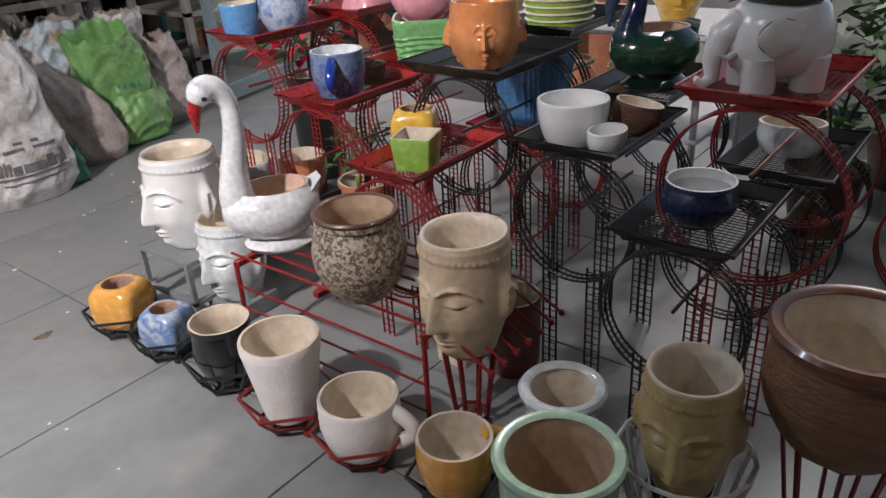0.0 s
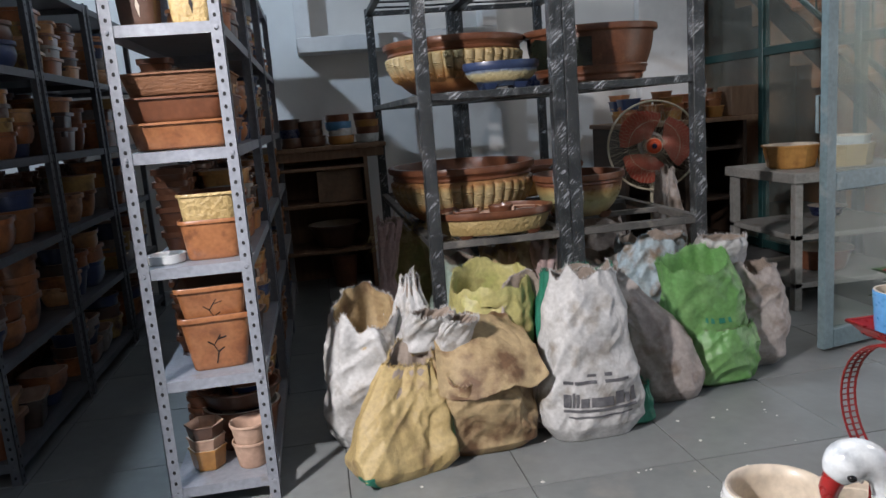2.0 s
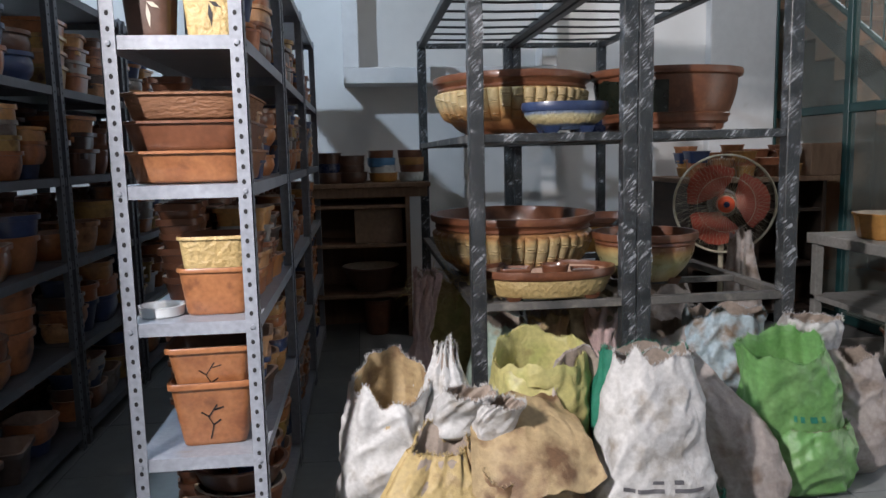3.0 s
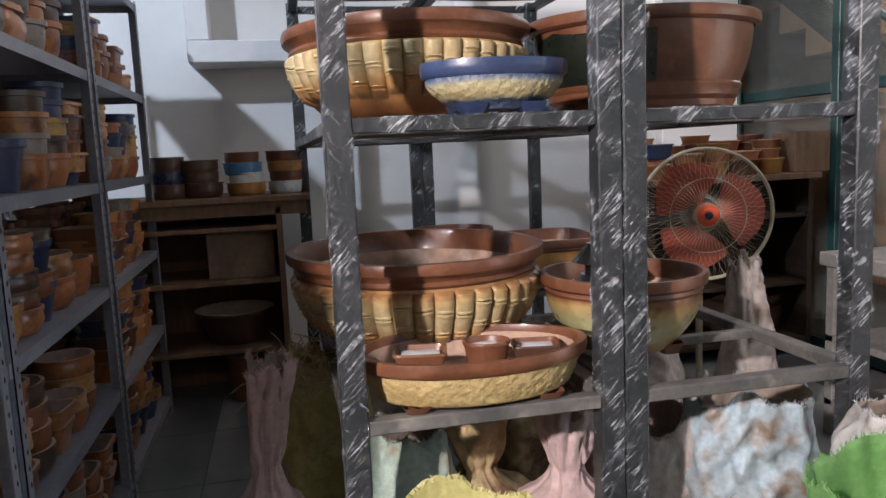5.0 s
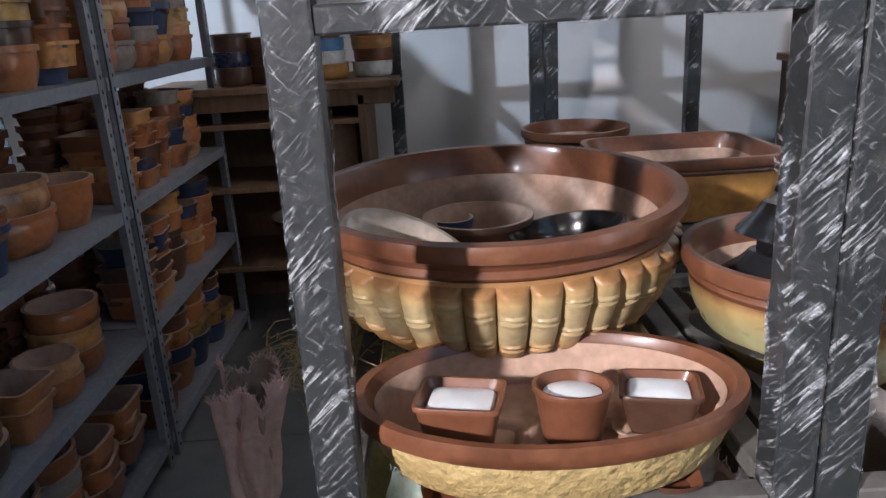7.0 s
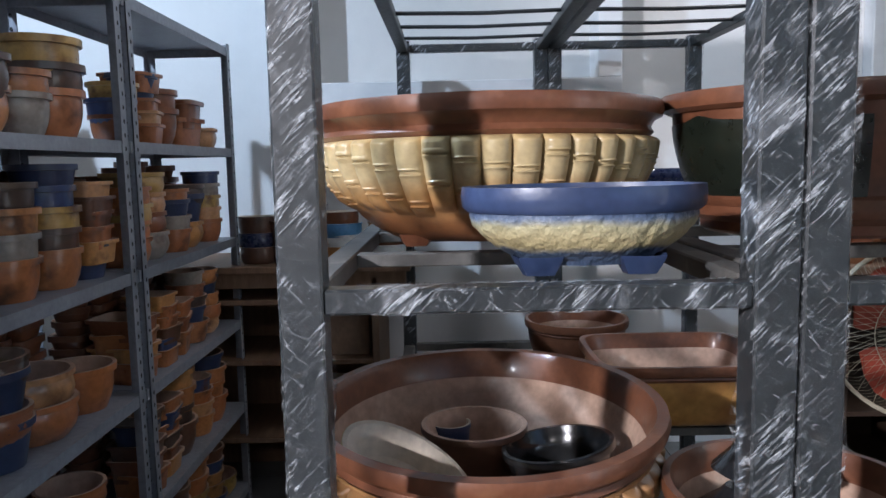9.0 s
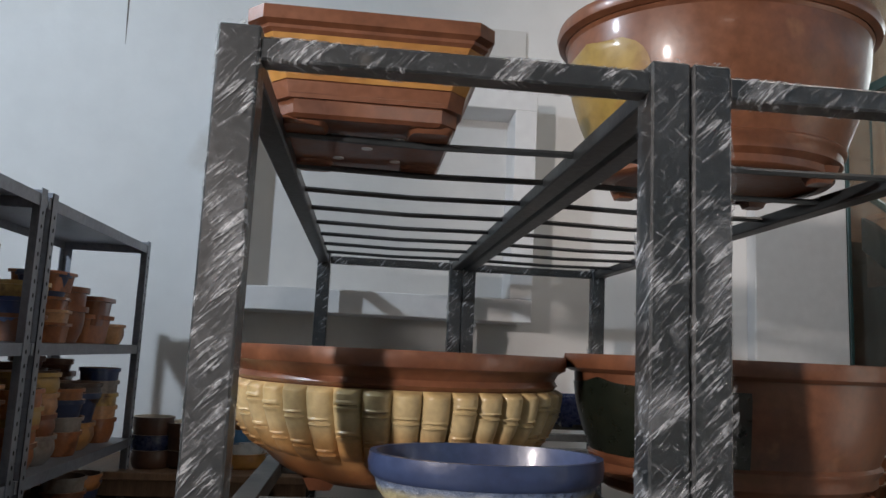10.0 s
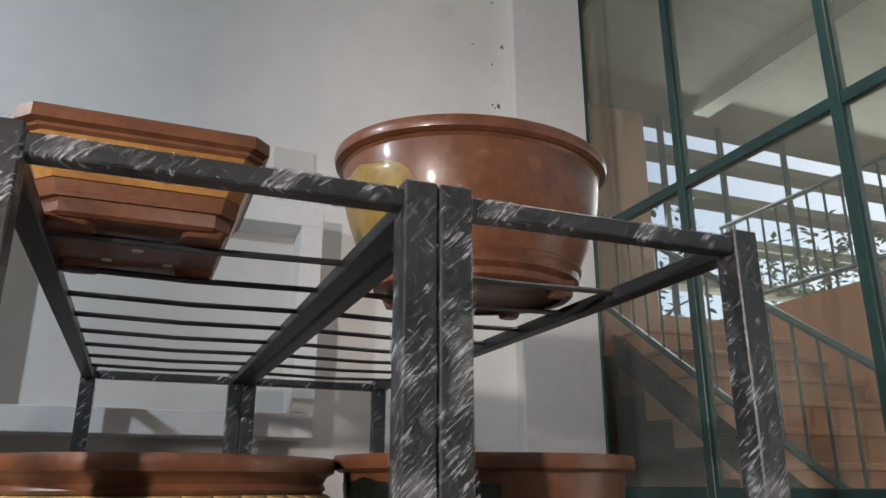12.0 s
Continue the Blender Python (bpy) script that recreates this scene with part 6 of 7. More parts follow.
def face(depth=1.0, faces=1, h=0.25):
    """Relief of a calm face: brow, lidded eyes, long nose, lips, chin, ears and a beaded band."""
    def g1(v, s):
        return math.exp(-(v / s) ** 2)

    def step(v, a, b):
        q = max(0.0, min(1.0, (v - a) / (b - a)))
        return q * q * (3 - 2 * q)

    def f(t, i, zz):
        z = zz / h
        if z < 0.015 or z > 0.985:
            return 0
        z *= 0.91
        tt = ((t * faces + PI) % (2 * PI)) - PI
        if faces > 1:
            tt *= 0.75
        a = abs(tt)
        d = 0.010 * g1(tt, 0.8) * g1(z - 0.35, 0.3)
        nose = step(z, 0.285, 0.33) * (1 - step(z, 0.55, 0.72))
        d += (0.011 + 0.014 * (1 - step(z, 0.33, 0.58))) * nose * g1(tt, 0.12 + 0.05 * (1 - step(z, 0.31, 0.42)))
        d -= 0.011 * g1(a - 0.42, 0.24) * g1(z - 0.545, 0.065)
        d += 0.013 * g1(a - 0.43, 0.18) * g1(z - 0.525, 0.034)
        d -= 0.007 * g1(a - 0.43, 0.21) * g1(z - (0.490 + 0.25 * (a - 0.43) ** 2), 0.011)
        d += 0.007 * g1(z - (0.640 - 0.38 * (a - 0.42) ** 2), 0.014) * (1 - step(a, 0.85, 1.0)) * step(a, 0.03, 0.12)
        d += 0.004 * g1(a - 0.55, 0.25) * g1(z - 0.33, 0.09)
        m = g1(tt, 0.24)
        d += 0.009 * m * (g1(z - 0.222, 0.018) + g1(z - 0.178, 0.018)) - 0.003 * m * g1(z - 0.2, 0.006)
        d += 0.008 * g1(tt, 0.3) * g1(z - 0.09, 0.05)
        if faces == 1:
            ear = g1(a - 1.62, 0.13) * g1(z - 0.47, 0.14)
            d += 0.015 * min(1, ear * 1.9) - 0.009 * g1(a - 1.60, 0.06) * g1(z - 0.48, 0.09)
            line = 0.765 + 0.03 * math.cos(tt) * (1 if a < 1.57 else 0)
            d += 0.0022 * step(z, line, line + 0.012)
            d += 0.0030 * g1(z - line - 0.03, 0.014) * (0.5 + 0.5 * math.cos(44 * t))
        return d * depth
    return f


def head_planter(at, r, h, m, label, rz, inner=M_CREAMIN, faces=1, depth=1.0, name="head_planter"):
    outer = []
    rows = 84
    for i in range(rows + 1):
        u = i / rows
        rad = r * (0.62 + 0.36 * math.sin(min(1, u / 0.62) * PI / 2)) if u < 0.62 else r * (0.98 - 0.06 * ((u - 0.62) / 0.38))
        outer.append((rad, h * u))
    g = Geo().lathe(outer, 168, 1, 0.95, 2, face(depth * r / 0.1, faces, h), 0, (True, False))
    k = outer[-1][0]
    g.lathe([(k, h), (k * 0.985, h + 0.004), (k * 0.9, h + 0.003), (k * 0.86, h - 0.02), (k * 0.85, h * 0.4), (k * 0.5, h * 0.3)], 168, 1, 0.95, 2, None, 1, (False, True))
    return solo(name, g, [m, inner], at, label, "planter", "head planters" if faces == 1 else "", rz, smooth=75)


# white heads on a grey stand
hs = thing("grey_stand", (0.97, 1.85, 0), "low grey steel stand under the tall white head", "plant stand")
for lx in (0.0, 0.22):
    for ly in (0.0, 0.22):
        part("leg", Geo().box(lx, lx + 0.014, ly, ly + 0.014, 0, 0.17), M_GREYWIRE, hs, smooth=0)
for z in (0.05, 0.17):
    part("top_frame" if z > 0.1 else "lower_frame", Geo().box(0, 0.234, 0, 0.014, z, z + 0.012).box(0, 0.234, 0.22, 0.234, z, z + 0.012).box(0, 0.014, 0.014, 0.22, z, z + 0.012).box(0.22, 0.234, 0.014, 0.22, z, z + 0.012), M_GREYWIRE, hs, smooth=0)
part("top", Geo().box(0.014, 0.22, 0.014, 0.22, 0.172, 0.18), M_GREYWIRE, hs, smooth=0)
head_planter((1.085, 1.965, 0.183), 0.105, 0.265, M_WHITE, "tall glossy white planter shaped as a calm head", 178, depth=1.3)
head_planter((1.095, 1.805, 0.055), 0.092, 0.235, M_ICE, "pale blue-white planter shaped as a calm head", 187, depth=1.3)
solo("holder_block", Geo().box(-0.07, 0.07, -0.07, 0.07, 0, 0.054), M_GREYWIRE, (1.095, 1.805, 0), "grey steel box stand under a head planter", "plant stand", bevel=0.004)
head_planter((1.06, 0.985, 0.20), 0.096, 0.255, M_BEIGE, "matt beige planter shaped as a calm head", 181, depth=1.3)
ring_holder(1.06, 0.985, 0.045, 0.199, M_REDWIRE, "red wire holder under the beige head", 8)
head_planter((0.997, 0.50, 0.14), 0.082, 0.222, M_OCHREHEAD, "ochre planter shaped as a calm head in a white ring", 190, depth=1.3)
ring_holder(0.997, 0.50, 0.0385, 0.139, M_BLKWIRE, "small black wire ring under the ochre head", 8)
ring_holder(0.997, 0.50, 0.086, 0.20, M_WHTWIRE, "white wire ring holder under the ochre head", 16)
head_planter((1.475, 1.215, 0.665), 0.087, 0.148, M_ORANGE, "glossy orange planter ringed with faces", 215, faces=4, depth=0.75, name="faces_planter", inner=M_ORANGE)


# ---- swan and peacock planters ----
def bird(name, at, s, m, beak, label, rz, neck_r=0.027, tailed=True, eye=M_BLACKGL, reach=1.0):
    t = thing(name, at, label, "planter", "", rz)
    prof = [(0.075, 0), (0.082, 0.012), (0.06, 0.03), (0.085, 0.05), (0.105, 0.085), (0.102, 0.12), (0.075, 0.145), (0.07, 0.142), (0.066, 0.10), (0.03, 0.07)]
    g = Geo().lathe([(a * s, b * s) for a, b in prof], 40, 1.08, 0.88, 2, lambda th, i, z: 0.012 * s * math.cos(th) ** 3 if 2 < i < 7 else 0)
    path = [(0.058, 0.075), (0.084, 0.12), (0.082, 0.19), (0.070, 0.26), (0.065, 0.32), (0.074, 0.362), (0.096, 0.382), (0.119, 0.376), (0.133, 0.356)]
    rad = (0.040, 0.041, 0.031, 0.025, 0.022, 0.022, 0.028, 0.031, 0.019)
    path = [(x, z if z < 0.12 else 0.12 + (z - 0.12) * reach) for x, z in path]
    drop = 0.262 * (1 - reach) * s
    fine = [i / 5 for i in range(41)]

    def spline(vals, u):
        i = min(int(u), len(vals) - 2)
        w = u - i
        p0, p1, p2, p3 = vals[max(0, i - 1)], vals[i], vals[i + 1], vals[min(len(vals) - 1, i + 2)]
        return 0.5 * (2 * p1 + (p2 - p0) * w + (2 * p0 - 5 * p1 + 4 * p2 - p3) * w * w + (3 * p1 - p0 - 3 * p2 + p3) * w ** 3)
    g.tube([(spline([q[0] for q in path], u) * s, 0, spline([q[1] for q in path], u) * s) for u in fine], [spline(rad, u) * s for u in fine], 20)
    if tailed:
        g.add([(x * s, y * s, z * s) for x, y, z in ((-0.068, -0.05, 0.125), (-0.068, 0.05, 0.125), (-0.106, 0.022, 0.152), (-0.106, -0.022, 0.152), (-0.08, -0.04, 0.08), (-0.08, 0.04, 0.08))], [(0, 1, 2, 3), (4, 3, 2, 5), (0, 3, 4), (1, 5, 2), (0, 4, 5, 1)])
    part("body", g, m, t, smooth=75)
    part("lining", Geo().lathe([(0.0735 * s, 0.1455 * s), (0.069 * s, 0.1445 * s), (0.06 * s, 0.10 * s), (0.03 * s, 0.072 * s)], 40, 1.08, 0.88, caps=(False, True)), M_INSIDE, t, "brown inside")
    part("beak", Geo().tube([(0.130 * s, 0, 0.362 * s - drop), (0.140 * s, 0, 0.335 * s - drop), (0.141 * s, 0, 0.292 * s - drop)], [0.017 * s, 0.014 * s, 0.004 * s], 10), beak, t, "pointed beak")
    for sy in (-1, 1):
        part("eye", Geo().lathe([(0.001, -0.006 * s), (0.0055 * s, -0.003 * s), (0.0065 * s, 0), (0.0055 * s, 0.003 * s), (0.001, 0.006 * s)], 10, centre=(0.116 * s, sy * 0.029 * s, 0.368 * s - drop)), eye, t)
    return t


M_SWAN = mat("white_swan_glaze", [(0.63, 0.67, 0.69), (0.71, 0.74, 0.75)], 0.2, scale=9, bump=0.04, coat=0.5, stain=(0.30, 0.33, 0.36), amount=0.63)
bird("swan_planter", (1.095, 1.585, 0.268), 1.06, M_SWAN, M_RED, "white glazed swan planter with a red beak", 150)
bird("peacock_planter", (1.80, 0.93, 0.572), 1.0, M_PEACOCK, M_BLUE, "dark blue-green glazed peacock planter", 150, reach=0.5)

def cube_pot(name, at, r, h, m, label, rz, inner=M_INSIDE, cat="planter"):
    """A rounded cube with a round mouth."""
    g = Geo()
    rows = [(0.78, 0.0, 3.5), (0.90, 0.05, 5), (1.0, 0.22, 6.5), (1.02, 0.5, 7), (1.0, 0.76, 6.5), (0.93, 0.90, 4.5), (0.82, 0.975, 2.8), (0.70, 1.0, 2.2), (0.64, 1.0, 2.0)]
    for (ra, za, ea), (rb, zb, eb) in zip(rows, rows[1:]):
        k = Geo().lathe([(r * ra, h * za)], 40, e=ea, caps=(False, False)).v
        q = Geo().lathe([(r * rb, h * zb)], 40, e=eb, caps=(False, False)).v
        g.add(k + q, [(j, (j + 1) % 40, 40 + (j + 1) % 40, 40 + j) for j in range(40)])
    g.add(Geo().lathe([(r * 0.78, 0)], 40, e=3.5, caps=(False, False)).v, [tuple(reversed(range(40)))])
    g.lathe([(r * 0.64, h), (r * 0.62, h * 0.97), (r * 0.8, h * 0.8), (r * 0.8, h * 0.2), (r * 0.3, h * 0.12)], 40, m=1, caps=(False, True))
    me = g.mesh(name, [m, inner], smooth=60)
    bm = bmesh.new()
    bm.from_mesh(me)
    bmesh.ops.remove_doubles(bm, verts=bm.verts[:], dist=0.0002)
    bm.to_mesh(me)
    bm.free()
    return solo(name, me, None, at, label, cat, rz=rz)


def rim(pot, r, h, m, w=0.010, label="glazed rolled rim"):
    part("rim", Geo().lathe([(r - w, h - w * 0.5), (r - w * 1.5, h + w * 0.1), (r - w, h + w * 0.55), (r, h + w * 0.6), (r + w * 0.45, h), (r + w * 0.3, h - w * 0.9), (r, h - w * 1.2)], 48, caps=(False, False)), m, pot, label)
    return pot


# ---- front row in ring holders ----
cube_pot("cube_planter", (0.845, 1.99, 0.028), 0.064, 0.122, M_ORANGEMUG, "glossy yellow-orange cube planter with a round mouth", 25)
ring_holder(0.835, 1.99, 0.078, 0.075, M_BLKWIRE, "black wire ring holder", 6)
cube_pot("cube_planter", (0.85, 1.79, 0.028), 0.055, 0.105, M_MARBLED, "blue speckled cube planter with a round mouth", 20)
ring_holder(0.838, 1.79, 0.072, 0.07, M_BLKWIRE, "black wire ring holder", 6)
simple_pot("black_pot", (0.845, 1.545, 0.028), 0.071, 0.155, M_BLACKGL, "glossy black pot with a cream inside", "pot", taper=0.7, belly=0.22, neck=0.06)
ring_holder(0.845, 1.545, 0.08, 0.08, M_BLKWIRE, "black wire ring holder", 6)
simple_pot("white_cup_planter", (0.835, 1.315, 0.03), 0.086, 0.195, M_WHITEROUGH, "tall white stippled cup planter", "planter", taper=0.66, rim=0.0)
ring_holder(0.835, 1.315, 0.085, 0.075, M_REDWIRE, "red wire ring holder", 6)


def mug(at, r, h, m, label, rz, name="mug_planter", taper=0.8, inner=M_CREAMIN, grip=None):
    mg = simple_pot(name, at, r, h, m, label, "planter", taper=taper, belly=0.1, rim=0.0, inner=inner, rz=rz)
    hd = Geo().tube([(r * (0.86 + 0.10 * math.sin(q * PI)) + 0.040 * math.sin(q * PI) ** 0.8, 0, h * (0.86 - 0.66 * q)) for q in [i / 14 for i in range(15)]], r * 0.19, 12)
    part("handle", hd, grip or m, mg, "glossy cobalt handle" if grip else "", smooth=75)
    return mg


mug((0.845, 1.105, 0.03), 0.082, 0.125, M_WHITEROUGH, "white stippled mug planter with a handle", -75)
ring_holder(0.845, 1.105, 0.082, 0.075, M_REDWIRE, "red wire ring holder", 6)
mug((0.865, 0.88, 0.03), 0.073, 0.115, M_ORANGEMUG, "glossy orange mug planter with a handle", -28)
ring_holder(0.865, 0.88, 0.075, 0.06, M_BLKWIRE, "black wire ring holder", 6)
rim(simple_pot("mint_pot", (0.845, 0.65, 0.03), 0.104, 0.20, M_MINT, "mint green glazed pot with a thick rim", taper=0.75, belly=0.08, rim=0.07, inner=M_CLAYIN), 0.104, 0.20, M_MINT, 0.011)
ring_holder(0.855, 0.64, 0.09, 0.06, M_BLKWIRE, "black wire ring holder", 6)
rim(simple_pot("white_blue_pot", (1.035, 0.75, 0.03), 0.078, 0.17, M_ICE, "pale blue-white pot with a rolled rim", taper=0.7, rim=0.08), 0.078, 0.17, M_ICE, 0.012)
ring_holder(1.035, 0.75, 0.075, 0.06, M_WHTWIRE, "white wire ring holder", 8)
rim(simple_pot("scratched_pot", (1.125, 0.30, 0.235), 0.128, 0.20, M_ROUGHCLAY, "large brown scratched pot with a glazed rim", taper=0.7, belly=0.2, rim=0.03, neck=0.06, n=60), 0.128, 0.20, M_BROWN, 0.012)
ring_holder(1.125, 0.30, 0.066, 0.234, M_REDWIRE, "red wire stand under the scratched pot", 8)
rim(simple_pot("speckled_pot", (1.02, 1.235, 0.266), 0.089, 0.195, M_SPECK, "round brown pot with speckled crackle glaze", taper=0.66, belly=0.34, rim=0.02, neck=0.06, n=60, inner=M_CLAYIN), 0.089, 0.195, M_DKBROWN, 0.006)

# ---- pots on the trays ----
mug((1.41, 1.645, 0.562), 0.070, 0.118, M_DKMARBLED, "blue marbled mug planter with a blue handle", 214, inner=M_ICE, grip=M_COBALT)
simple_pot("dry_log_pot", (1.55, 1.66, 0.562), 0.05, 0.05, M_SOIL, "rough dark bark-like pot beside the mug", b=0.8, inner=M_SOIL)
simple_pot("sky_blue_pot", (1.475, 2.11, 0.672), 0.056, 0.095, M_SKYBLUE, "small sky blue pot on a red tray", taper=0.9, rim=0.0)
simple_pot("marbled_pot", (1.58, 2.03, 0.672), 0.072, 0.115, M_MARBLED, "white and blue marbled pot on a red tray", taper=0.7, belly=0.18, rim=0.0)
cube_pot("yellow_cube_pot", (1.405, 1.385, 0.452), 0.056, 0.108, M_YELLOW, "yellow rounded cube pot with dark marks", 30, cat="pot")
simple_pot("green_square_pot", (1.305, 1.30, 0.452), 0.050, 0.082, M_LIME, "lime green square pot on a red tray", e=14, taper=0.84, rim=0.0, rz=20)
simple_pot("woven_blue_pot", (1.78, 1.27, 0.447), 0.098, 0.185, M_SKYBLUE, "blue woven-textured pot under the black tray", e=3, taper=0.78, rim=0.0, disp=lambda t, i, z: 0.003 * math.cos(40 * t) * (1 if 1 < i < 10 else 0), n=120)
simple_pot("pink_waisted_pot", (1.875, 1.96, 0.697), 0.078, 0.125, M_PINK, "glossy pink waisted pot on a red tray", e=3, taper=1.0, belly=-0.14, rim=0.0)
simple_pot("green_leaf_pot", (1.81, 1.665, 0.572), 0.10, 0.13, M_LEAF, "leaf green fluted square pot", e=5, taper=0.86, rim=0.0, rz=38, disp=lambda t, i, z: 0.004 * math.cos(z * 380 + 3 * abs(math.sin(2 * t))) if 1 < i < 20 else 0, n=64, steps=26)
pk = simple_pot("pink_round_pot", (1.81, 1.665, 0.690), 0.09, 0.125, M_PINK, "round pink pot with a rope tied round it", taper=0.62, belly=0.34, neck=0.1, rim=0.0)
rp = Geo()
rp.tube([(0.093 * math.cos(2 * PI * i / 40), 0.093 * math.sin(2 * PI * i / 40), 0.098 + 0.006 * math.sin(6 * PI * i / 40)) for i in range(40)], 0.005, 6, True)
rp.tube([(0.08, -0.045, 0.10), (0.11, -0.06, 0.12), (0.13, -0.05, 0.07), (0.12, -0.04, 0.03), (0.10, -0.07, 0.055)], 0.004, 6)
part("rope", rp, M_ROPE, pk, "pale jute rope")
sb = simple_pot("striped_bowl", (1.88, 1.25, 0.687), 0.098, 0.095, M_LIME, "green and cream ringed bowl", "bowl", taper=0.88, rim=0.0)
for k in range(4):
    zz = 0.018 + 0.018 * k
    part("band", Geo().lathe([(0.098 * (0.88 + 0.12 * zz / 0.0855) + 0.001, zz), (0.098 * (0.88 + 0.12 * zz / 0.0855) + 0.006, zz + 0.004), (0.098 * (0.88 + 0.12 * zz / 0.0855) + 0.001, zz + 0.008)], 48, caps=(False, False)), M_CREAMIN, sb, "cream ring")
simple_pot("white_twin_pot", (1.40, 0.94, 0.547), 0.076, 0.092, M_WHITE, "white pot with flower marks joined to a small one", taper=0.76, rim=0.0, belly=0.06, inner=M_WHITE)
simple_pot("white_small_pot", (1.36, 0.84, 0.547), 0.05, 0.05, M_WHITE, "small white oval pot on the black tray", b=0.75, taper=0.7, belly=0.12, rim=0.0, inner=M_WHITE)
simple_pot("coconut_shell_pot", (1.50, 0.85, 0.547), 0.052, 0.07, M_COIR, "hairy brown coconut-shell pot tipped forward", taper=0.55, belly=0.2, rim=0.0, rx=12, rz=40, inner=M_CREAMIN)
simple_pot("navy_round_pot", (1.355, 0.64, 0.442), 0.067, 0.088, M_NAVY, "navy dotted round pot with a cream inside", taper=0.62, belly=0.28, neck=0.08, rim=0.0, inner=M_WHITE)
simple_pot("pale_oval_planter", (1.79, 0.25, 0.507), 0.10, 0.09, M_ICE, "pale oval planter with a frog-like rim", "planter", b=0.7, taper=0.7, belly=0.15, rim=0.0)
simple_pot("terracotta_pot", (1.66, 2.14, 0.092), 0.083, 0.14, M_TERRA, "glossy terracotta pot on a dark stand", taper=0.66, belly=0.14, rim=0.0, n=10)
solo("holder_block", Geo().box(-0.1, 0.1, -0.08, 0.08, 0, 0.09), M_BLKWIRE, (1.66, 2.14, 0), "dark box stand under the terracotta pot", "plant stand", bevel=0.004)
simple_pot("ribbed_white_pot", (1.41, 2.14, 0.0), 0.10, 0.29, M_ICE, "white ribbed pot standing on the floor", taper=0.72, rim=0.0, steps=30, n=48, disp=lambda t, i, z: 0.006 * math.cos(z * 150) if 1 < i < 28 else 0)
jr = simple_pot("maroon_jar", (1.28, 1.02, 0.0), 0.065, 0.20, mat("maroon_glaze", [(0.14, 0.03, 0.03), (0.2, 0.05, 0.045)], 0.4, scale=8, coat=0.3), "maroon jar with a pale collar on the floor", taper=0.9, rim=0.0, belly=0.05)
simple_pot("cream_cube", (1.24, 1.15, 0.0), 0.045, 0.08, M_CREAMIN, "small cream cube pot on the floor", e=8, taper=0.95, rim=0.0)

# elephant planter with a dark green pot on it
el = thing("elephant_planter", (1.50, 0.575, 0.682), "white glazed elephant planter in a red tray", "planter", "", 128)
ES = 0.84


def es(*pts):
    return [tuple(q * ES for q in p) for p in pts]


part("body", Geo().lathe(es((0.055, 0.03), (0.088, 0.045), (0.104, 0.09), (0.104, 0.13), (0.088, 0.175), (0.078, 0.185)), 40, 1.1, 0.92), M_WHITE, el, smooth=75)
for lx, ly in ((0.052, 0.045), (0.052, -0.045), (-0.055, 0.045), (-0.055, -0.045)):
    part("leg", Geo().tube(es((lx, ly, 0.0), (lx, ly, 0.075)), [0.036 * ES, 0.04 * ES], 14), M_WHITE, el, smooth=75)
part("trunk", Geo().tube(es((0.085, 0, 0.14), (0.125, 0, 0.115), (0.142, 0, 0.07), (0.138, 0, 0.025), (0.16, 0, 0.010), (0.178, 0, 0.022)), [0.040 * ES, 0.033 * ES, 0.023 * ES, 0.017 * ES, 0.014 * ES, 0.012 * ES], 14), M_WHITE, el, smooth=75)
for sy in (-1, 1):
    ear = part("ear", Geo().lathe(es((0.002, -0.006), (0.048, -0.004), (0.053, 0.0), (0.048, 0.004), (0.002, 0.006)), 24, 1, 0.72, disp=lambda t, i, z: 0.004 * math.cos(5 * t) if i else 0), M_WHITE, el, smooth=75)
    ear.matrix_basis = pose(0.035 * ES, sy * 0.098 * ES, 0.125 * ES, 90, 0, 8 * sy)
    part("ear_outline", Geo().tube([(0.050 * ES * math.cos(2 * PI * i / 28), 0.036 * ES * math.sin(2 * PI * i / 28), -sy * -0.006) for i in range(28)], 0.0014, 4, True), M_GREYWIRE, ear, "thin grey painted line")
    part("tusk", Geo().tube(es((0.10, sy * 0.03, 0.085), (0.125, sy * 0.04, 0.075), (0.145, sy * 0.045, 0.085)), [0.008, 0.006, 0.002], 8), M_WHITE, el)
simple_pot("dark_green_pot", (1.50, 0.575, 0.838), 0.092, 0.15, M_DKGREEN, "dark green ribbed pot on the elephant planter", taper=0.75, rim=0.0, n=96, disp=lambda t, i, z: 0.003 * math.cos(30 * t) if 1 < i < 10 else 0)

# white two-tier stand with orange and yellow planters
wt = thing("white_stand", (2.30, 1.0, 0), "white two-tier metal stand", "plant stand")
for lx in (0, 0.46):
    for ly in (0, 0.76):
        part("leg", Geo().tube([(lx, ly, 0), (lx, ly, 0.60)], 0.012, 8), M_WHTWIRE, wt)
for z in (0.26, 0.585):
    part("tier", Geo().box(-0.02, 0.48, -0.02, 0.78, z, z + 0.015), M_WHTWIRE, wt, bevel=0.003, smooth=0)
simple_pot("pumpkin_pot", (2.56, 1.60, 0.276), 0.10, 0.15, M_TERRA, "orange ribbed pumpkin-shaped pot on a white stand", taper=0.6, belly=0.4, neck=0.2, rim=0.0, n=60, disp=lambda t, i, z: 0.006 * math.cos(9 * t) if 1 < i < 10 else 0)
simple_pot("orange_cup", (2.50, 1.32, 0.276), 0.075, 0.17, M_ORANGEMUG, "orange ringed cup planter", "planter", taper=0.8, rim=0.0, steps=20, disp=lambda t, i, z: 0.003 * math.cos(z * 200))
head_planter((2.50, 1.16, 0.601), 0.085, 0.18, M_YELLOW, "yellow glazed planter shaped as a laughing head", 205)
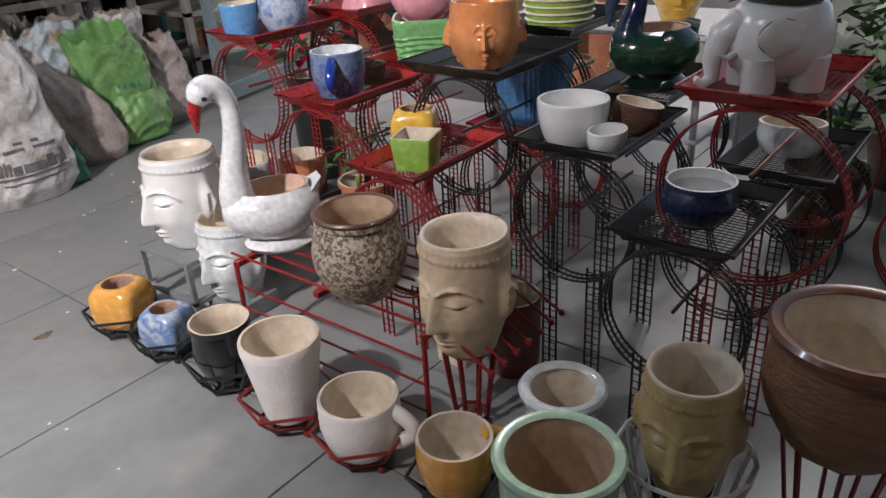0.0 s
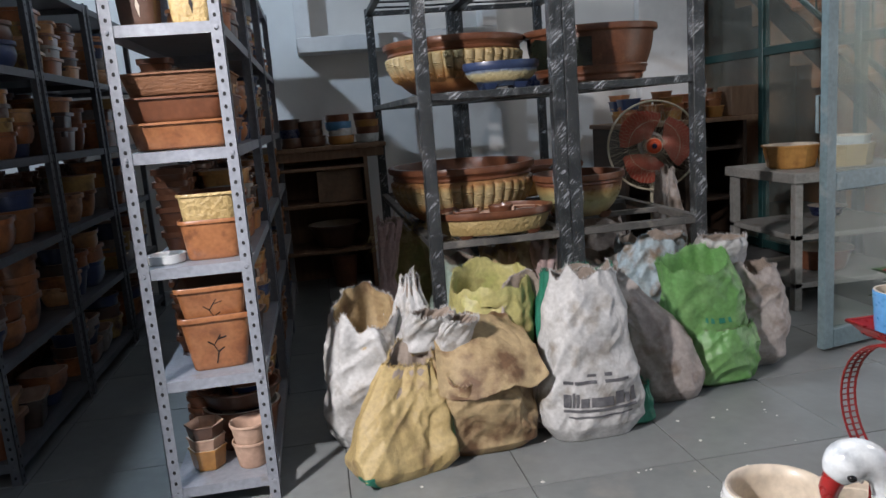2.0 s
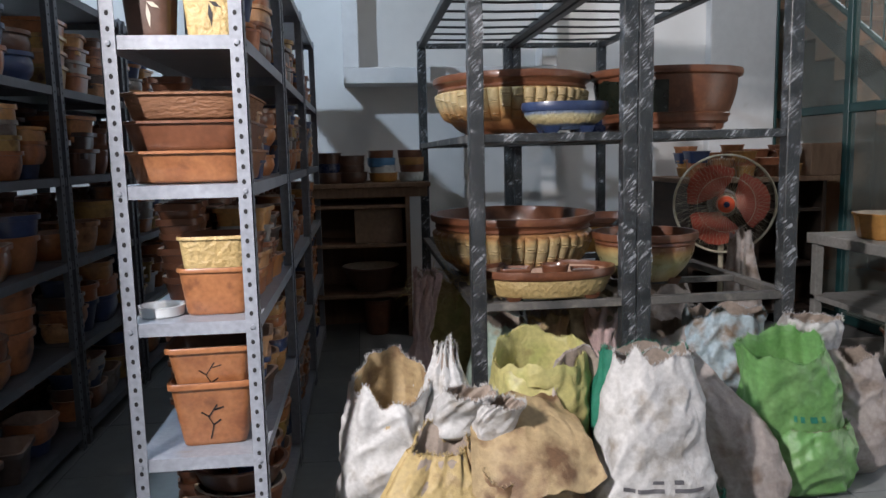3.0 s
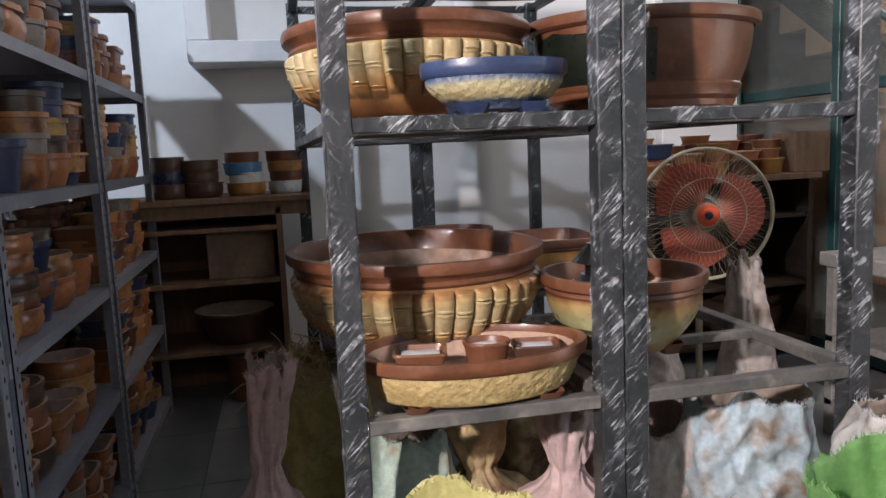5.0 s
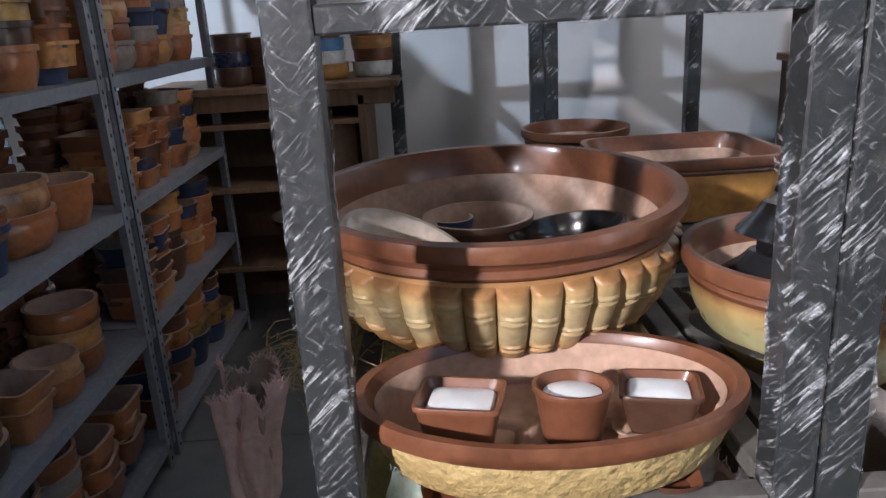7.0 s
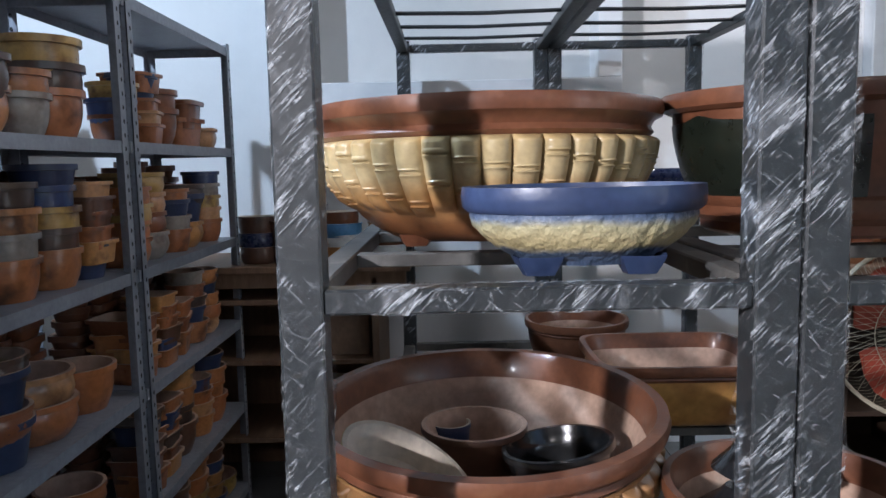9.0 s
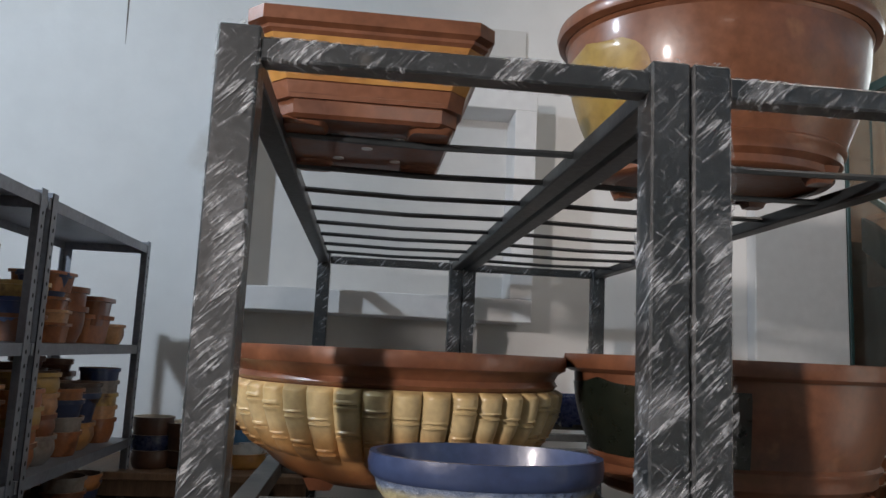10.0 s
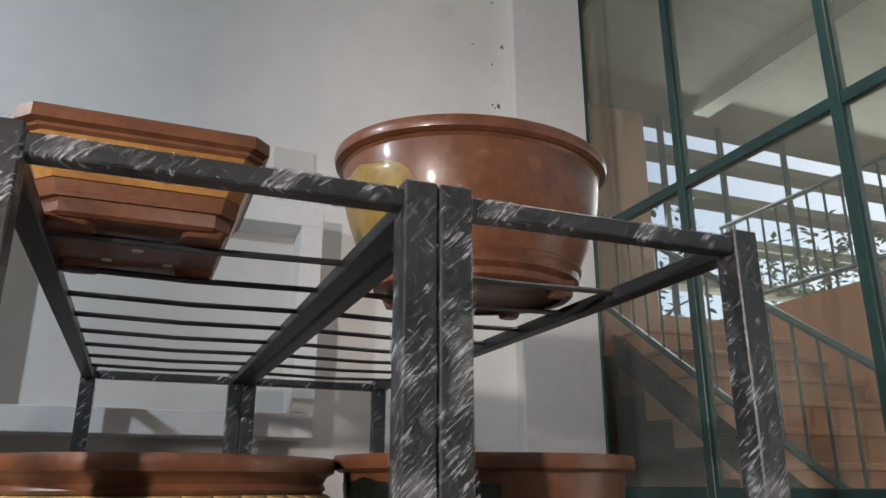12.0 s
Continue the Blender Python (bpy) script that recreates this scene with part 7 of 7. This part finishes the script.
simple_pot("yellow_ribbed_pot", (2.50, 1.16, 0.786), 0.095, 0.15, M_YELLOW, "yellow ribbed pot on the yellow head", taper=0.7, belly=0.3, rim=0.0, neck=0.1, n=80, disp=lambda t, i, z: 0.006 * math.cos(12 * t) if 1 < i < 10 else 0)


# ---- clutter behind the black stand ----
tiered_stand("black_wire_stand", [(1.62, 0.46, 0.36, 0.24, 0.44)], M_BLKWIRE, M_BLKWIRE, "low black wire plant stand behind the red one", 0.14)
simple_pot("pale_oval_planter", (1.82, 0.60, 0.447), 0.074, 0.075, M_ICE, "pale blue oval planter on a black wire tray", "planter", b=0.72, taper=0.8, belly=0.1, rim=0.0, rz=100)
for k, (x, y, r, h) in enumerate(((2.42, 0.62, 0.12, 0.22), (2.62, 0.22, 0.13, 0.26), (2.15, 0.12, 0.11, 0.2), (2.95, 0.48, 0.14, 0.28), (2.9, -0.15, 0.14, 0.3), (2.45, -0.3, 0.12, 0.24))):
    simple_pot("plant_pot", (x, y, 0.0), r, h, (M_DKBROWN, M_DKGREEN, M_TERRA)[k % 3], "dark glazed pot holding a leafy plant", "pot", taper=0.7, grp="potted plants by the glass", inner=M_SOIL)

# ---- greenery and yard ----
def shrub(at, r, h, label, n=260, leaf=0.06, seed=1, petals=0, cat="plant", stem=True):
    rr = random.Random(seed)
    t = thing("shrub", at, label, cat)
    if stem:
        g = Geo()
        for k in range(5):
            a = rr.uniform(0, 2 * PI)
            g.tube([(0, 0, 0), (0.15 * r * math.cos(a), 0.15 * r * math.sin(a), h * 0.4), (0.5 * r * math.cos(a), 0.5 * r * math.sin(a), h * 0.8)], [0.02 * r + 0.004, 0.012 * r + 0.003, 0.002], 5)
        part("trunk", g, M_WOOD, t)
    g, gp = Geo(), Geo()
    for k in range(n):
        a, u = rr.uniform(0, 2 * PI), rr.random()
        rad = r * math.sqrt(rr.random()) * (0.55 + 0.45 * math.sin(u * PI))
        c = Vector((rad * math.cos(a), rad * math.sin(a), h * (0.25 + 0.75 * u)))
        d = Vector((math.cos(a), math.sin(a), rr.uniform(-0.5, 0.8))).normalized()
        s = d.cross(Vector((rr.uniform(-0.3, 0.3), 0.1, 1))).normalized()
        L = leaf * rr.uniform(0.6, 1.3)
        up = Vector((0, 0, 0.12 * L))
        tgt = gp if k < petals else g
        tgt.add([c, c + d * L * 0.5 + s * L * 0.24 + up, c + d * L - up, c + d * L * 0.5 - s * L * 0.24 + up], [(0, 1, 2, 3)])
    tagged(part("crown", g, M_GREENERY, t), kind="stuff")
    if petals:
        tagged(part("flower", gp, M_PETAL, t, "bright red petals"), kind="stuff")
    return t


simple_pot("poinsettia_pot", (1.98, 2.40, 0.0), 0.10, 0.42, M_BLACKGL, "tall black pot holding a red-leaved plant", taper=0.8)
shrub((1.98, 2.40, 0.40), 0.20, 0.36, "red-leaved poinsettia in a black pot", 200, 0.09, 5, petals=110, cat="plant", stem=True)
for k, (x, y, h) in enumerate(((2.42, 0.62, 0.2), (2.62, 0.22, 0.24), (2.15, 0.12, 0.18), (2.95, 0.48, 0.26), (2.9, -0.15, 0.28), (2.45, -0.3, 0.22))):
    shrub((x, y, h * 0.85), 0.24, 0.5 + 0.06 * (k % 3), "dark leafy plant in a pot by the glass", 230, 0.085, 60 + k)
simple_pot("fern_pot", (1.70, 1.87, 0.0), 0.10, 0.18, M_TERRA, "terracotta pot with a small leafy plant", taper=0.7)
shrub((1.70, 1.87, 0.165), 0.11, 0.19, "small leafy plant among the wire stands", 90, 0.05, 9)
for k, (x, y, r, h) in enumerate(((4.6, 1.2, 0.55, 1.3), (4.9, 0.2, 0.7, 1.8), (4.3, -0.7, 0.6, 1.2), (5.6, 1.6, 0.7, 2.0), (5.2, -1.6, 0.8, 2.2), (6.3, 0.4, 1.0, 2.6))):
    shrub((x, y, -0.02), r, h, "leafy green shrub in the yard beyond the glass", 420, 0.12, 20 + k)
for k, (y, r) in enumerate(((4.3, 0.22), (5.1, 0.25), (5.9, 0.28), (6.5, 0.25), (7.1, 0.26))):
    shrub((5.62, y, 2.796), r, 0.42, "trailing plant along the gallery edge", 200, 0.06, 40 + k, stem=False)
for k, (x, y, h) in enumerate(((7.2, 13.0, 6.5), (10.0, 14.5, 7.0), (13.0, 13.0, 6.5), (13.5, 6.0, 6.0), (16.5, 17.0, 7.5))):
    rr = random.Random(70 + k)
    tr = thing("tree", (x, y, -0.02), "leafy tree outside the building", "tree", "trees outside")
    g = Geo().tube([(0, 0, 0), (0.05, 0.03, h * 0.3), (-0.04, 0.06, h * 0.6), (0.02, 0, h * 0.85)], [0.16, 0.12, 0.08, 0.03], 8)
    for q in range(9):
        a, z0 = rr.uniform(0, 2 * PI), h * rr.uniform(0.35, 0.75)
        g.tube([(0, 0, z0), (0.6 * math.cos(a), 0.6 * math.sin(a), z0 + 0.5), (1.3 * math.cos(a), 1.3 * math.sin(a), z0 + 0.8)], [0.05, 0.03, 0.01], 5)
    part("trunk", g, M_WOOD, tr)
    g = Geo()
    for q in range(480):
        a, u = rr.uniform(0, 2 * PI), rr.random()
        rad = 1.6 * math.sqrt(rr.random()) * (0.5 + 0.5 * math.sin(PI * u))
        c = Vector((rad * math.cos(a), rad * math.sin(a), h * (0.38 + 0.62 * u)))
        d = Vector((rr.uniform(-1, 1), rr.uniform(-1, 1), rr.uniform(-0.7, 0.5))).normalized()
        s = d.cross(Vector((0.1, 0.2, 1))).normalized()
        L = rr.uniform(0.12, 0.26)
        g.add([c, c + d * L * 0.5 + s * L * 0.25, c + d * L, c + d * L * 0.5 - s * L * 0.25], [(0, 1, 2, 3)])
    tagged(part("crown", g, M_GREENERY, tr), kind="stuff")
op = simple_pot("orange_planter", (4.0, 2.12, -0.02), 0.2, 0.76, M_TERRA, "tall square orange planter in the yard doorway", "planter", e=9, taper=0.85, n=32, rz=20, inner=M_INSIDE)
part("front_panel", Geo().box(-0.12, 0.12, -0.188, -0.178, 0.1, 0.6), M_INSIDE, op, "rough pale panel", smooth=0)

# ---- litter on the floor ----
rr = random.Random(99)
for k in range(46):
    x, y = rr.uniform(0.2, 2.0), rr.uniform(1.2, 3.3)
    if k % 3 == 0:
        x, y = rr.uniform(1.2, 2.2), rr.uniform(2.7, 3.3)
    s = rr.uniform(0.003, 0.009)
    g = Geo().lathe([(s, 0), (s * 0.8, s * 0.3), (s * 0.3, s * 0.4)], 6, 1, rr.uniform(0.5, 1))
    solo("paint_fleck", g, M_WHITEROUGH, (x, y, 0.0), "small white chip lying on the floor", "debris", "white chips on the floor", rr.uniform(0, 180))
solo("floor_stain", Geo().lathe([(0.02, 0), (0.018, 0.0015)], 14, 1.3, 0.7, 2, lambda t, i, z: 0.004 * math.sin(3 * t)), M_SOIL, (0.69, 2.17, 0.0), "small dark clod on the floor", "debris")
solo("paper_scrap", Geo().lathe([(0.05, 0.0), (0.045, 0.012), (0.02, 0.018)], 9, 1.4, 0.7, 2, lambda t, i, z: 0.012 * math.sin(5 * t + i)), M_CARD, (0.07, 3.03, 0.0), "crumpled scrap of paper by the shelving foot", "debris")

# ---- floor of stone tiles, last ----
floor = tagged(new("floor", Geo().box(XW, 3.73, YS, YN, -0.12, -0.004).mesh("floor", M_JOINT, smooth=0)), "grey polished stone tile floor", "floor", "", "structure")
TS = 0.58
tile = Geo().box(-TS / 2 + 0.0022, TS / 2 - 0.0022, -TS / 2 + 0.0022, TS / 2 - 0.0022, -0.02, 0.0).mesh("tile", M_TILE, bevel=0.0012, smooth=0)
for i in range(-6, 5):
    for j in range(-13, 8):
        tx, ty = 0.845 + TS * (i + 0.5), 2.34 + TS * (j + 0.5)
        if tx + TS / 2 < 3.74 and ty + TS / 2 < YN + 0.35 and ty - TS / 2 > YS - 0.02:
            ob = new("tile", tile)
            ob.parent = floor
            ob.matrix_basis = pose(tx, ty, rr.uniform(-0.0006, 0.0004), 0, 0, 90 * rr.randrange(4))
